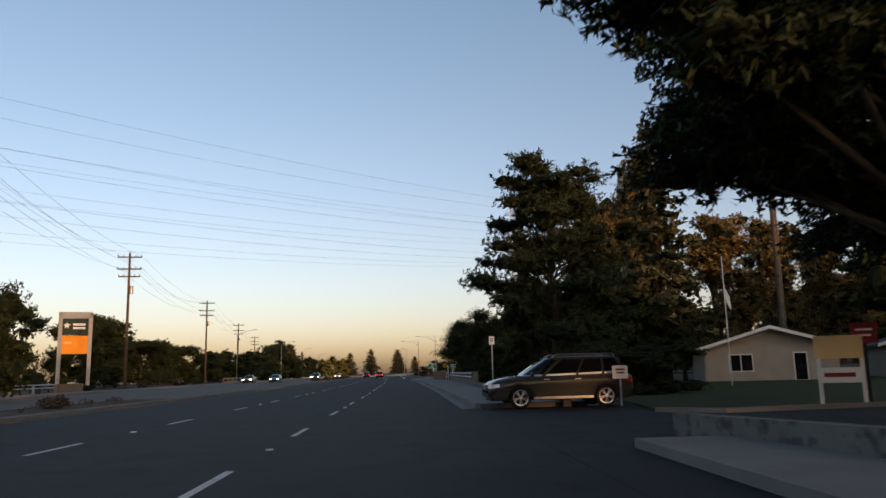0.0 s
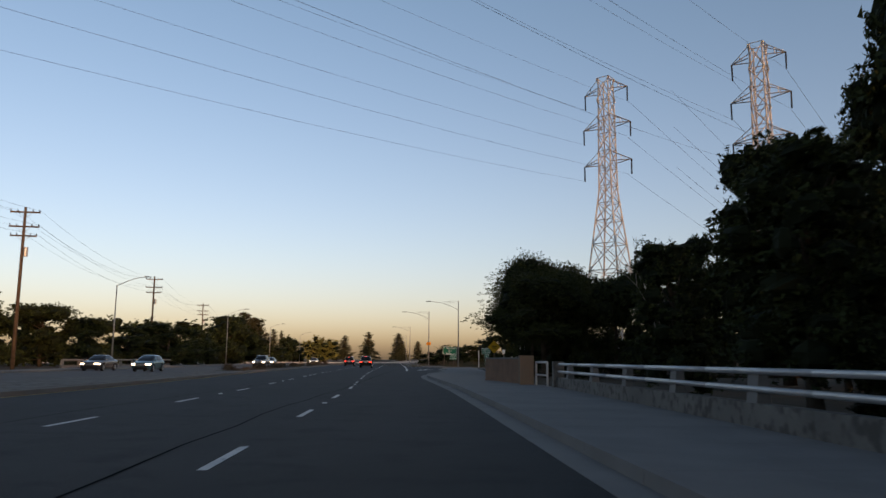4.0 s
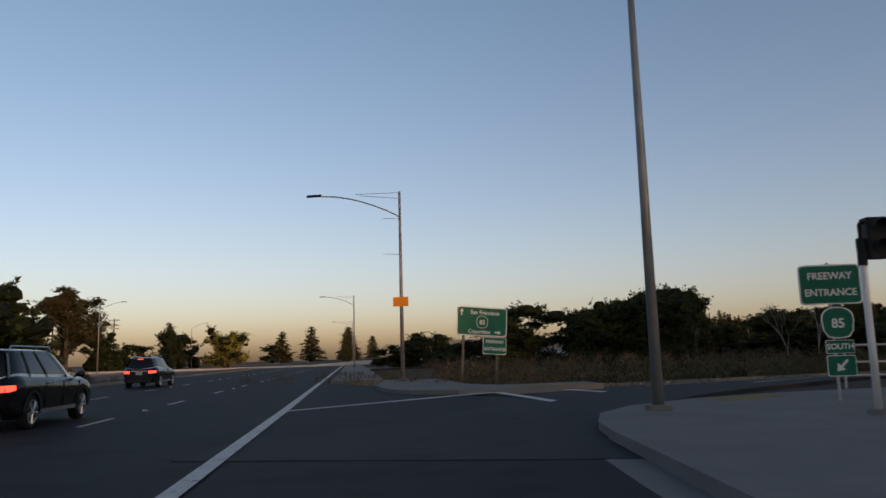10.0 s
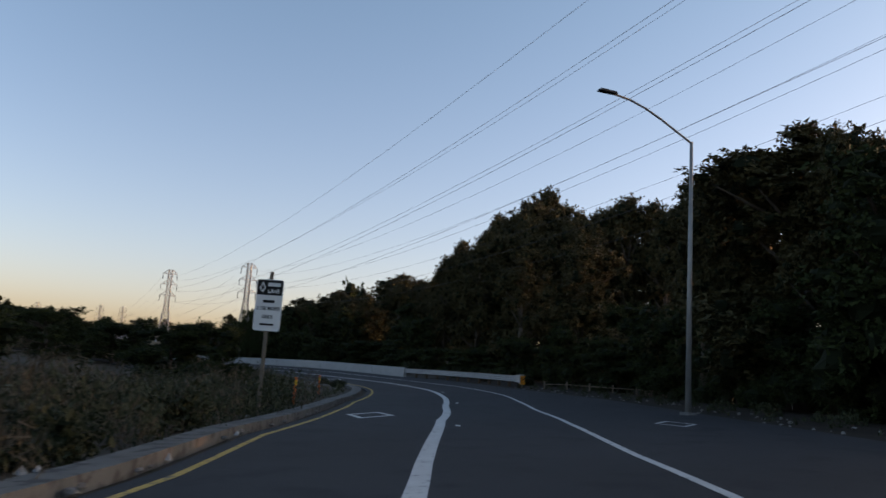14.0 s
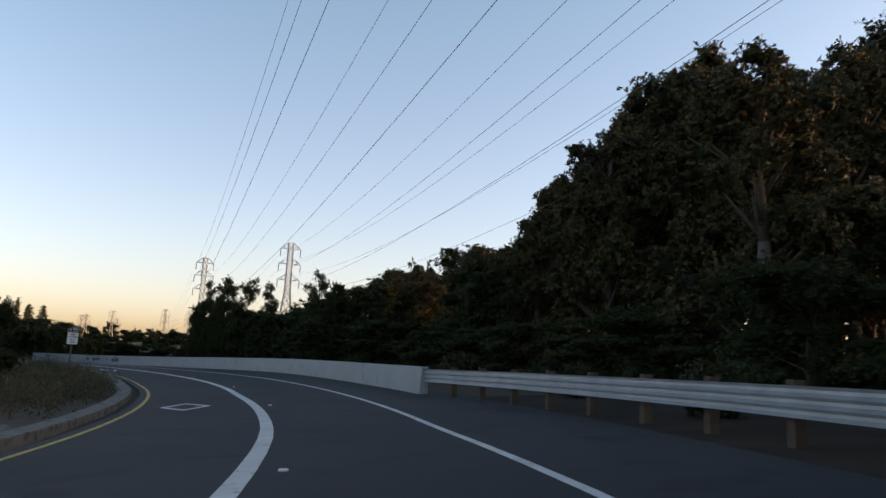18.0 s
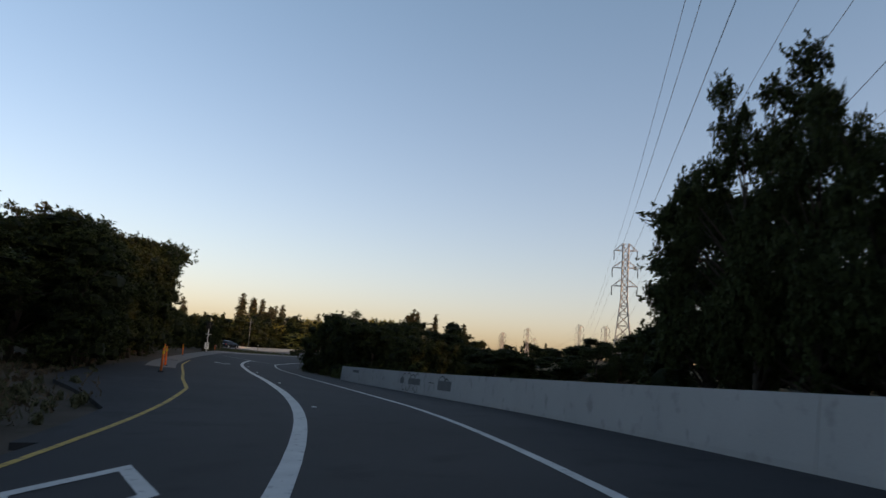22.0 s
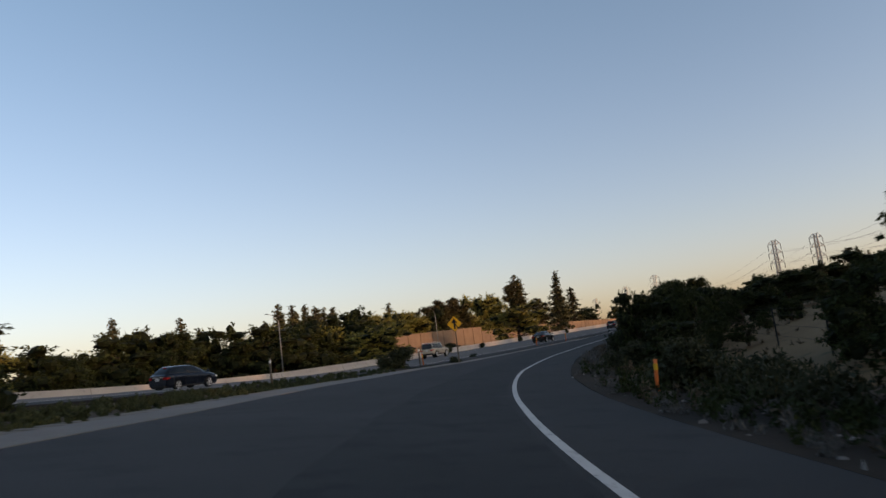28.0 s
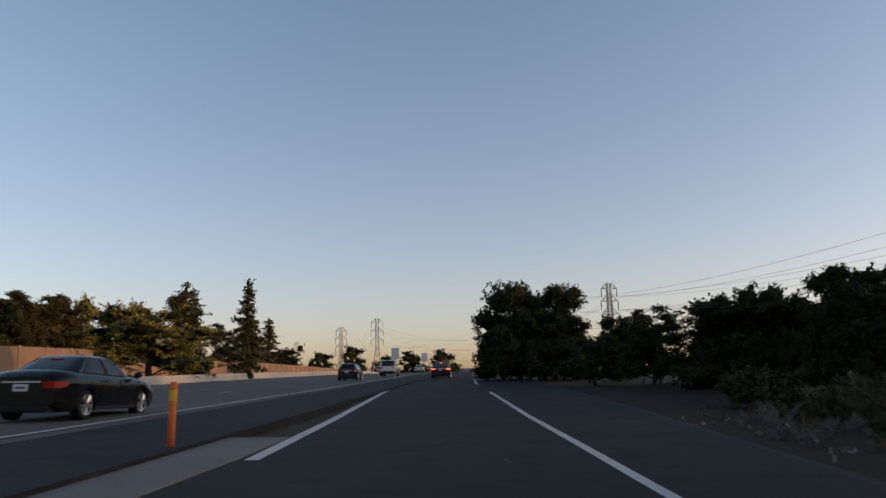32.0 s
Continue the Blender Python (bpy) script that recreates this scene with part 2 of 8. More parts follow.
TAIL_RED = material("red_tail_lens", (0.3, 0.01, 0.01), (0.4, 0.015, 0.012), 0.2, 3, 30, 0)
TAIL_LIT = material("lit_red_tail_lens", (0.8, 0.03, 0.02), (1.0, 0.07, 0.04), 0.2, 3, 30, 0, emit=1.6)
HEAD_CLEAR = material("clear_headlamp", (0.5, 0.5, 0.5), (0.62, 0.62, 0.62), 0.1, 3, 30, 0, metal=0.5)
HEAD_LIT = material("lit_headlamp", (1.0, 0.85, 0.6), (1.0, 0.85, 0.6), 0.2, 3, 30, 0, emit=4.0)
PLATE = material("number_plate", (0.5, 0.5, 0.5), (0.6, 0.6, 0.6), 0.4, 3, 30, 0)
HILL = material("hazy_hill", (0.14, 0.135, 0.16), (0.19, 0.18, 0.2), 1.0, 0.003, 0.05, 0)
PATCH_PAINT = material("grey_cover_paint", (0.1, 0.1, 0.1), (0.13, 0.13, 0.13), 0.8, 3, 30, 0.1)
MARK_PAINT = material("black_spray_paint", (0.02, 0.02, 0.022), (0.04, 0.04, 0.042), 0.7, 3, 30, 0)
TACTILE = material("yellow_tactile_paving", (0.2, 0.13, 0.035), (0.27, 0.18, 0.05), 0.8, 2, 30, 0.3)


# ---- mesh building ----
class Shape:
    """Collects corners and faces for one mesh."""

    def __init__(self):
        self.v, self.f = [], []

    def add(self, verts, faces):
        b = len(self.v)
        self.v += [tuple(c) for c in verts]
        self.f += [tuple(i + b for i in face) for face in faces]
        return self

    def box(self, x0, y0, z0, x1, y1, z1, c=0.0):
        """A box; c cuts its upright edges."""
        if c:
            ring = [(x0 + c, y0), (x1 - c, y0), (x1, y0 + c), (x1, y1 - c), (x1 - c, y1), (x0 + c, y1), (x0, y1 - c), (x0, y0 + c)]
        else:
            ring = [(x0, y0), (x1, y0), (x1, y1), (x0, y1)]
        return self.prism(ring, z0, z1)

    def prism(self, ring, z0, z1):
        n = len(ring)
        verts = [(x, y, z0) for x, y in ring] + [(x, y, z1) for x, y in ring]
        faces = [tuple(range(n))[::-1], tuple(range(n, 2 * n))]
        faces += [(i, (i + 1) % n, n + (i + 1) % n, n + i) for i in range(n)]
        return self.add(verts, faces)

    def rod(self, a, b, r0, r1=None, sides=8, caps=True):
        """A tapered rod from a to b."""
        a, b = Vector(a), Vector(b)
        r1 = r0 if r1 is None else r1
        way = (b - a).normalized()
        side = way.cross(Vector((0, 0, 1)) if abs(way.z) < 0.95 else Vector((1, 0, 0))).normalized()
        other = way.cross(side)
        verts = []
        for c, r in ((a, r0), (b, r1)):
            for i in range(sides):
                t = math.tau * i / sides
                verts.append(c + side * (r * math.cos(t)) + other * (r * math.sin(t)))
        faces = [(i, (i + 1) % sides, sides + (i + 1) % sides, sides + i) for i in range(sides)]
        if caps:
            faces += [tuple(range(sides))[::-1], tuple(range(sides, 2 * sides))]
        return self.add(verts, faces)

    def tube(self, points, r, sides=6):
        for a, b in zip(points, points[1:]):
            ra = r(a) if callable(r) else r
            self.rod(a, b, ra, ra, sides)
        return self

    def ball(self, c, rx, ry, rz, rough=0.0, seed=0, rings=5, seg=8):
        rnd = random.Random(seed)
        verts, faces = [(c[0], c[1], c[2] - rz)], []
        for i in range(1, rings):
            e = math.pi * i / rings - math.pi / 2
            for j in range(seg):
                a, k = math.tau * j / seg, 1 + rough * (rnd.random() - 0.5)
                verts.append((c[0] + rx * k * math.cos(e) * math.cos(a), c[1] + ry * k * math.cos(e) * math.sin(a), c[2] + rz * k * math.sin(e)))
        verts.append((c[0], c[1], c[2] + rz))
        for j in range(seg):
            faces.append((0, 1 + (j + 1) % seg, 1 + j))
            top = 1 + (rings - 2) * seg
            faces.append((top + j, top + (j + 1) % seg, len(verts) - 1))
            for i in range(rings - 2):
                a, b = 1 + i * seg, 1 + (i + 1) * seg
                faces.append((a + j, a + (j + 1) % seg, b + (j + 1) % seg, b + j))
        return self.add(verts, faces)

    def mesh(self, name, mat, smooth=False):
        me = bpy.data.meshes.new(name)
        me.from_pydata([tuple(c) for c in self.v], [], self.f)
        me.materials.append(mat)
        if smooth:
            me.shade_smooth()
        me.update()
        return me


def part(name, shape, mat, parent=None, label="", at=None, smooth=False):
    """Links a Shape (or a mesh) as one object, under a thing or a part of it."""
    me = shape if isinstance(shape, bpy.types.Mesh) else shape.mesh(name, mat, smooth)
    ob = new(name, me)
    if parent is not None:
        ob.parent = parent
    if at is not None:
        ob.matrix_basis = at
    if label:
        ob["label"] = label
    return ob


def thing(name, label, category, group="", at=None, kind=""):
    ob = new(name)
    ob.empty_display_size = 0.2
    if at is not None:
        ob.matrix_basis = at
    return tagged(ob, label, category, group, kind)


def setting(name, shape, mat, label="", category="", smooth=False):
    return tagged(part(name, shape, mat, smooth=smooth), label, category or name.split("_")[0], kind="structure")


def words(text, size, parent, mat, at, label=""):
    """Raised lettering, turned into a mesh."""
    cu = bpy.data.curves.new("lettering", "FONT")
    cu.body, cu.size, cu.align_x, cu.align_y, cu.extrude, cu.offset = text, size, "CENTER", "CENTER", 0.002, size * 0.022
    cu.resolution_u = 3
    ob = bpy.data.objects.new("lettering", cu)
    scene.collection.objects.link(ob)
    me = bpy.data.meshes.new_from_object(ob.evaluated_get(bpy.context.evaluated_depsgraph_get()))
    bpy.data.objects.remove(ob)
    me.materials.clear()
    me.materials.append(mat)
    return part("lettering", me, mat, parent, label, at)


# ---- the plan: the avenue's lane line, and the ramp's axis with its cross slope ----
AVENUE = [(19.5, -190), (11.0, -80), (6.35, -17.5), (3.5, 20.5), (1.0, 50), (-0.8, 72), (-4.4, 105), (-6.5, 127), (-14, 210), (-26.0, 340), (-56, 660), (-150, 1660)]
RAMP = [
    (-1.17, 142.84, 0.0), (0.62, 150.68, 0.7), (5.14, 158.2, 1.8), (13.94, 163.72, 3.1), (24.93, 167.46, 3.0), (36.77, 171.44, 2.8),
    (48.64, 177.23, 3.2), (60.42, 184.68, 3.3), (71.71, 194.24, 4.0), (81.89, 205.87, 4.8), (90.29, 218.39, 5.4), (96.73, 231.64, 4.4),
    (101.81, 246.4, 2.1), (105.16, 262.12, -0.3), (108.22, 279.53, -1.9), (112.17, 298.8, -3.5), (117.52, 318.97, -5.3),
    (123.74, 339.33, -6.3), (131.83, 358.47, -5.1), (142.15, 376.23, -3.3), (154.2, 392.78, -1.8), (167.64, 407.89, -1.3),
    (182.0, 421.8, -0.8), (211.8, 450.1, 0.0), (287.0, 517.0, 0.0), (440.0, 650.0, 0.0), (820.0, 975.0, 0.0),
]


def avenue(y, off, z=0.0):
    """A point beside the avenue's lane line, off metres to its right."""
    ax, ay = zip(*AVENUE)
    return (float(np.interp(y, ay, ax)) + off, y + 0.085 * off, z)


def smooth_axis(rows, step=2.0):
    pts = np.array(rows, float)
    out = []
    for i in range(len(pts) - 1):
        p0, p1, p2, p3 = pts[max(i - 1, 0)], pts[i], pts[i + 1], pts[min(i + 2, len(pts) - 1)]
        length = np.hypot(*(p2 - p1)[:2])
        m1 = (p2 - p0) * length / max(np.hypot(*(p2 - p0)[:2]), 1e-6)
        m2 = (p3 - p1) * length / max(np.hypot(*(p3 - p1)[:2]), 1e-6)
        for t in np.arange(0, 1, step / length):
            out.append((2 * t**3 - 3 * t**2 + 1) * p1 + (t**3 - 2 * t**2 + t) * m1 + (-2 * t**3 + 3 * t**2) * p2 + (t**3 - t**2) * m2)
    return np.array(out + [pts[-1]])


AXIS = smooth_axis(RAMP)
WAY = np.gradient(AXIS[:, :2], axis=0)
WAY /= np.linalg.norm(WAY, axis=1)[:, None]
RIGHT = np.stack([WAY[:, 1], -WAY[:, 0]], 1)
RUN = np.r_[0, np.cumsum(np.linalg.norm(np.diff(AXIS[:, :2], axis=0), axis=1))]
BANK = np.tan(np.radians(AXIS[:, 2]))


def climb(s):
    """The rise of the ramp towards the freeway."""
    return np.interp(s, [250, 271, 291, 312, 332, 352, 420, 520, 702], [0, 0.13, 0.43, 0.87, 1.42, 2.04, 4.15, 6.7, 8.5])


def height(x, y):
    """The lie of the land: level, but for the banked ramp, the freeway beside it and the grassy rise."""
    xy = np.stack([np.ravel(x), np.ravel(y)], 1).astype(float)
    z = np.zeros(len(xy))
    for k in range(0, len(xy), 4000):
        some = xy[k : k + 4000]
        d = ((some[:, None] - AXIS[None, :, :2]) ** 2).sum(2)
        i = d.argmin(1)
        off = ((some - AXIS[i, :2]) * RIGHT[i]).sum(1)
        dist = np.sqrt(d.min(1))
        fade = np.clip((190 - dist) / 110, 0, 1)
        s = RUN[i]
        verge = -14 - 20 * np.clip((s - 222) / 15, 0, 1) * np.clip((325 - s) / 30, 0, 1)
        z[k : k + 4000] = (np.maximum(np.minimum(off, 9), verge) * BANK[i] + climb(s)) * fade
        rise = np.clip((off - 9) / 40, 0, 1) * np.clip((s - 195) / 25, 0, 1) * np.clip((400 - s) / 120, 0, 1) * np.clip((260 - dist) / 120, 0, 1)
        z[k : k + 4000] += 5.5 * rise * (2 - rise) / 1.0 * 0.8
    return z.reshape(np.shape(x))


def level(x, y):
    return float(height(np.array([x]), np.array([y]))[0])


def ramp(s, off, up=0.0):
    """A point at s metres along the ramp, off metres to the right of its axis."""
    x, y = np.interp(s, RUN, AXIS[:, 0]), np.interp(s, RUN, AXIS[:, 1])
    rx, ry = np.interp(s, RUN, RIGHT[:, 0]), np.interp(s, RUN, RIGHT[:, 1])
    px, py = x + rx * off, y + ry * off
    return (float(px), float(py), float(np.clip(off, -14, 9) * np.interp(s, RUN, BANK)) + float(climb(s)) + up)


def ramp_turn(s):
    """The heading of the ramp at s, as a turn about z from +y."""
    return math.degrees(math.atan2(-np.interp(s, RUN, WAY[:, 0]), np.interp(s, RUN, WAY[:, 1])))


def strip(place, stations, left, right, up, thick=0.0, across=1):
    """A strip along a course: place(s, off, up), between two offsets that may vary with s."""
    sh = Shape()
    rows = []
    for s in stations:
        a, b = (o(s) if callable(o) else o for o in (left, right))
        rows.append([place(s, a + (b - a) * j / across, up) for j in range(across + 1)])
    n = across + 1
    verts = [p for row in rows for p in row]
    faces = [(i * n + j, i * n + j + 1, (i + 1) * n + j + 1, (i + 1) * n + j) for i in range(len(rows) - 1) for j in range(across)]
    if thick:
        b = len(verts)
        verts += [(x, y, z - thick) for x, y, z in verts]
        m = len(rows)
        for i in range(m - 1):
            faces.append((i * n, (i + 1) * n, b + (i + 1) * n, b + i * n))
            faces.append((i * n + across, b + i * n + across, b + (i + 1) * n + across, (i + 1) * n + across))
        for i in (0, m - 1):
            for j in range(across):
                faces.append((i * n + j, b + i * n + j, b + i * n + j + 1, i * n + j + 1))
    return sh.add(verts, faces)


def table(*pairs):
    xs, ys = zip(*pairs)
    return lambda s: float(np.interp(s, xs, ys))


FREEWAY_AT, FREEWAY_WAY = (161.8, 412.9), (0.745, 0.667)


def freeway(u, off, up=0.0):
    """A point u metres along the freeway's near edge, off metres to its left."""
    x = FREEWAY_AT[0] + u * FREEWAY_WAY[0] - off * FREEWAY_WAY[1]
    y = FREEWAY_AT[1] + u * FREEWAY_WAY[1] + off * FREEWAY_WAY[0]
    return (x, y, level(x, y) + up)


# ---- ground ----
def uneven(lo, hi, fine_lo, fine_hi, step):
    inner = np.arange(fine_lo, fine_hi + step, step)
    left = fine_lo - np.cumsum(np.geomspace(step, 400, 16))
    right = inner[-1] + np.cumsum(np.geomspace(step, 400, 16))
    return np.r_[lo, left[left > lo][::-1], inner, right[right < hi], hi]


def build_ground():
    gx, gy = uneven(-3600, 3800, -70, 330, 3.0), uneven(-3000, 4200, -60, 600, 3.0)
    X, Y = np.meshgrid(gx, gy)
    rnd = np.random.RandomState(3)
    Z = height(X, Y) - 0.07
    off_road = rnd.rand(*X.shape) * 0.05
    Z = Z - off_road
    sh = Shape()
    n = len(gx)
    sh.v = list(zip(X.ravel().tolist(), Y.ravel().tolist(), Z.ravel().tolist()))
    sh.f = [(j * n + i, j * n + i + 1, (j + 1) * n + i + 1, (j + 1) * n + i) for j in range(len(gy) - 1) for i in range(n - 1)]
    setting("ground", sh, DIRT, "dry brown earth with patches of dead weeds", "ground", smooth=True)


build_ground()

# the avenue: three lanes and a turn lane, a median, and the lanes that come the other way
ROWS = [-180, -120, -80, -50, -30] + list(range(-20, 215, 5)) + [240, 280, 340, 460, 660, 1000]
kerb_right = table((-180, 4.7), (60, 4.6), (92, 4.4), (99, 4.8), (110, 6.6), (117, 7.6), (123, 8.3), (136, 8.3), (141, 9.0), (144, 9.4), (160, 9.4), (172, 4.5), (230, 4.4), (1000, 4.4))
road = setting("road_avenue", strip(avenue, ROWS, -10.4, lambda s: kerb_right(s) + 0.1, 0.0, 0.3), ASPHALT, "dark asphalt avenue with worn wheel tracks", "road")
setting("road_opposite", strip(avenue, ROWS, -27.5, -14.0, 0.0, 0.3), ASPHALT_PALE, "faded grey asphalt of the oncoming lanes", "road")
setting("median", strip(avenue, ROWS, -13.9, -10.5, 0.13, 0.4), DIRT, "dry earth median with brown scrub", "median")
setting("median_paving", strip(avenue, [14, 20, 40, 60, 80, 100, 106], table((14, -13.9), (30, -15.4), (90, -15.4), (106, -13.9)), -10.5, 0.156, 0.3, 2), CONCRETE_OLD, "worn pale concrete paving on the median", "median")
setting("kerb_median", strip(avenue, ROWS, -10.5, -10.15, 0.15, 0.4), CONCRETE, "pale concrete median kerb", "kerb")
setting("kerb_median_far", strip(avenue, ROWS, -14.15, -13.88, 0.15, 0.4), CONCRETE, "pale concrete median kerb", "kerb")
setting("pavement_opposite", strip(avenue, ROWS, -30.5, -27.4, 0.14, 0.4), CONCRETE, "concrete pavement across the avenue", "pavement")
SIDE = [-2.8] + [s for s in ROWS if -2 <= s <= 140] + [144]
side_back = table((-10, 8.4), (30, 8.7), (60, 8.6), (78, 8.4), (90, 8.6), (105, 10.5), (125, 12.3), (132, 12.2), (144, 14.2))
pave = thing("pavement_avenue", "grey concrete pavement slabs with dark joints", "pavement", kind="structure")
kerbs = thing("kerb_avenue", "worn concrete kerb stones along the avenue", "kerb", kind="structure")
for y in np.arange(-2.8, 143, 2.44):
    ys = [y, y + 1.2, y + 2.425]
    part("slab", strip(avenue, ys, lambda s: kerb_right(s) + 0.185, side_back, 0.15, 0.4), CONCRETE, pave)
    part("kerb_stone", strip(avenue, ys, kerb_right, lambda s: kerb_right(s) + 0.17, 0.165, 0.4), CONCRETE, kerbs)
setting("gutter_avenue", strip(avenue, SIDE, lambda s: kerb_right(s) - 0.45, kerb_right, 0.006, 0.1), CONCRETE, "stained concrete gutter", "gutter")
SOUTH = [s for s in ROWS if s <= -25] + [-20, -16.2]
setting("pavement_south", strip(avenue, SOUTH, 5.9, 8.4, 0.15, 0.4), CONCRETE, "grey concrete pavement", "pavement")
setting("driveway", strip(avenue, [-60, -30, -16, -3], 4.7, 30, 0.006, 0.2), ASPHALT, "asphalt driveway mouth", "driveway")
FAR_SIDE = [172, 178, 186, 200, 230, 280, 340]
setting("pavement_north", strip(avenue, FAR_SIDE, 4.6, 7.4, 0.15, 0.4), CONCRETE, "grey concrete pavement beyond the ramp", "pavement")
# the corner beyond the ramp mouth
corner = Shape().prism([(-3.1, 171.5), (-3.2, 164.4), (-2.6, 160.9), (-1.7, 159.1), (-0.1, 158.3), (2.9, 159.0), (5.2, 160.1), (5.0, 162.2), (1.5, 161.6), (0.4, 164.0), (-0.3, 171.5)], -0.2, 0.15)
setting("pavement_corner", corner, CONCRETE, "concrete corner pavement with a worn kerb", "pavement")
setting("pavement_tactile", Shape().prism([(2.0, 159.2), (4.2, 159.9), (4.0, 160.6), (1.8, 159.9)], 0.1, 0.156), TACTILE, "yellow tactile paving at the crossing", "pavement")
# the near corner island
near = Shape().prism([(1.35, 143.9), (1.5, 145.6), (1.95, 147.3), (3.0, 149.0), (4.9, 150.6), (7.5, 151.8), (11.0, 152.6), (18, 154.5), (18, 152.6), (11.0, 150.6), (8.6, 149.0), (7.4, 146.5), (7.2, 143.0)], -0.2, 0.152)
setting("pavement_island", near, CONCRETE, "concrete corner pavement round the lamp post", "pavement")
setting("pavement_tactile_near", Shape().prism([(5.2, 149.4), (7.0, 150.4), (6.7, 151.0), (4.9, 150.0)], 0.1, 0.158), TACTILE, "yellow tactile paving", "pavement")
setting("ground_mulch", Shape().prism([(6.1, 104), (5.9, 118), (5.25, 132), (6.0, 142.9), (7.25, 143.1), (7.45, 146.5), (8.65, 148.95), (11.1, 150.5), (18, 152.5), (60, 158), (60, 104)], -0.3, 0.1), MULCH, "dark bare mulch behind the pavement", "ground")
setting("lawn", Shape().prism([(14.9, -6.6), (16.4, -7.6), (19.4, -6.8), (32, -4), (60, 20), (60, 45), (30, 40), (20, 12), (15.5, 2)], -0.3, 0.06), LAWN, "dark green lawn before a house", "lawn")

# the ramp
S = list(np.arange(0, 352, 3.0)) + [360, 380, 420, 500, 600, 702]
ramp_left = table((0, -3.5), (8, -4), (14, -4.2), (17, -3.4), (27, -3.3), (36, -4.3), (42, -5.4), (51, -6.2), (60, -6.5), (70, -5.9), (79, -5.4), (90, -5.1), (109, -5.0), (124, -4.8), (137, -4.2), (150, -4.2), (164, -4.1), (170, -4.6), (188, -5.4), (208, -5.6), (229, -6.1), (250, -7.0), (267, -6.9), (284, -7.3), (301, -6.6), (309, -5.3), (318, -4.4), (326, -3.8), (341, -2.7), (347, -2.6), (377, -3.0), (420, -3.2), (702, -3.2))
ramp_right = table((0, 3), (10, 3.2), (17, 5), (27, 7.0), (39, 8.2), (55, 6.8), (66, 6.4), (80, 5.6), (100, 5.5), (190, 5.6), (208, 4.8), (230, 3.8), (259, 4.2), (282, 3.8), (301, 4.1), (337, 4.6), (349, 5.2), (370, 6.0), (433, 6.8), (702, 6.8))
ramp_road = setting("road_ramp", strip(ramp, S, ramp_left, ramp_right, 0.012, 0.3, 6), ASPHALT_RAMP, "grey asphalt freeway ramp", "road")
KL = [s for s in S if 15 <= s <= 346]
setting("kerb_ramp", strip(ramp, [s for s in KL if 18 <= s <= 140], lambda s: ramp_left(s) - 0.9, lambda s: ramp_left(s) - 0.35, 0.14, 0.4), CONCRETE_OLD, "dark stained asphalt kerb of the ramp", "kerb")
setting("kerb_ramp_gutter", strip(ramp, [s for s in KL if s >= 178], lambda s: ramp_left(s) - 1.5, lambda s: ramp_left(s) + 0.02, 0.03, 0.3), CONCRETE, "pale concrete gutter strip", "kerb")


def line(name, place, stations, centre, width, mat, parent, up=0.02, label=""):
    c = centre if callable(centre) else (lambda s: centre)
    return part(name, strip(place, stations, lambda s: c(s) - width / 2, lambda s: c(s) + width / 2, up), mat, parent, label)


# markings on the ramp
fine = list(np.arange(20, 352, 2.0))
centre_line = table((20, -0.9), (24, -0.6), (27, -0.4), (31, -0.4), (38, -1.25), (48, -2.2), (57, -2.35), (66, -1.85), (78, -1.3), (93, -1.2), (109, -1.4), (124, -1.0), (139, -0.7), (165, -0.7), (190, -1.1), (212, -1.5), (236, -1.9))
right_line = table((17, 3.3), (29, 3.0), (35, 2.5), (40, 1.95), (48, 1.3), (55, 0.95), (62, 1.3), (70, 1.95), (78, 2.25), (84, 2.4), (93, 2.0), (109, 2.2), (124, 2.4), (160, 2.6), (190, 2.3), (212, 1.7), (230, 1.2), (250, 1.6), (267, 1.7), (288, 1.5), (305, 1.9), (323, 2.4), (335, 2.3), (343, 2.2), (355, 1.9), (420, 2.0), (700, 2.0))
line("centre_line", ramp, [s for s in fine if s <= 232], centre_line, 0.26, WHITE_LINE, ramp_road, 0.018, "wide white lane line")
line("edge_line", ramp, fine + [380, 420, 500, 600, 700], right_line, 0.15, WHITE_LINE, ramp_road, 0.018, "white edge line")
line("yellow_edge_line", ramp, [s for s in fine if 22 <= s <= 198], lambda s: ramp_left(s) + 0.35, 0.12, YELLOW_LINE, ramp_road, 0.018, "worn yellow edge line")
line("old_lane_line", ramp, [231, 235, 240, 245, 250], table((231, -2.75), (236, -3.0), (240, -3.5), (250, -4.0)), 0.04, CONCRETE, ramp_road, 0.0175, "thin worn white line")
line("merge_line", ramp, [342, 349, 356, 370, 390, 420], lambda s: float(np.interp(s, [342, 347, 377, 420], [-2.45, -2.5, -3.0, -3.2])), 0.2, WHITE_LINE, ramp_road, 0.018, "white merge line")
line("stop_line", lambda o, s, up: ramp(s, o, up), [-5.9, -4, -2, 0, 1.3], lambda o: 231.4 - 0.55 * o, 0.35, WHITE_LINE, ramp_road, 0.018, "white stop line")
line("joint_line", ramp, [330, 336, 340, 344, 350], 0.9, 0.03, CONCRETE_OLD, ramp_road, 0.016, "sealed joint")
for s0, o0 in ((50, -4.5), (103, -3.3), (146, -2.5), (202, -2.9)):
    sh = Shape()
    pts = [(-1.9, 0.0), (0.0, 0.75), (1.9, 0.0), (0.0, -0.75)]
    verts = [ramp(s0 + a, o0 + b, 0.019) for a, b in pts] + [ramp(s0 + a * 0.74, o0 + b * 0.74, 0.019) for a, b in pts]
    sh.add(verts, [(i, (i + 1) % 4, 4 + (i + 1) % 4, 4 + i) for i in range(4)])
    part("lane_diamond", sh, WHITE_LINE, ramp_road, "white diamond marking of the car pool lane")
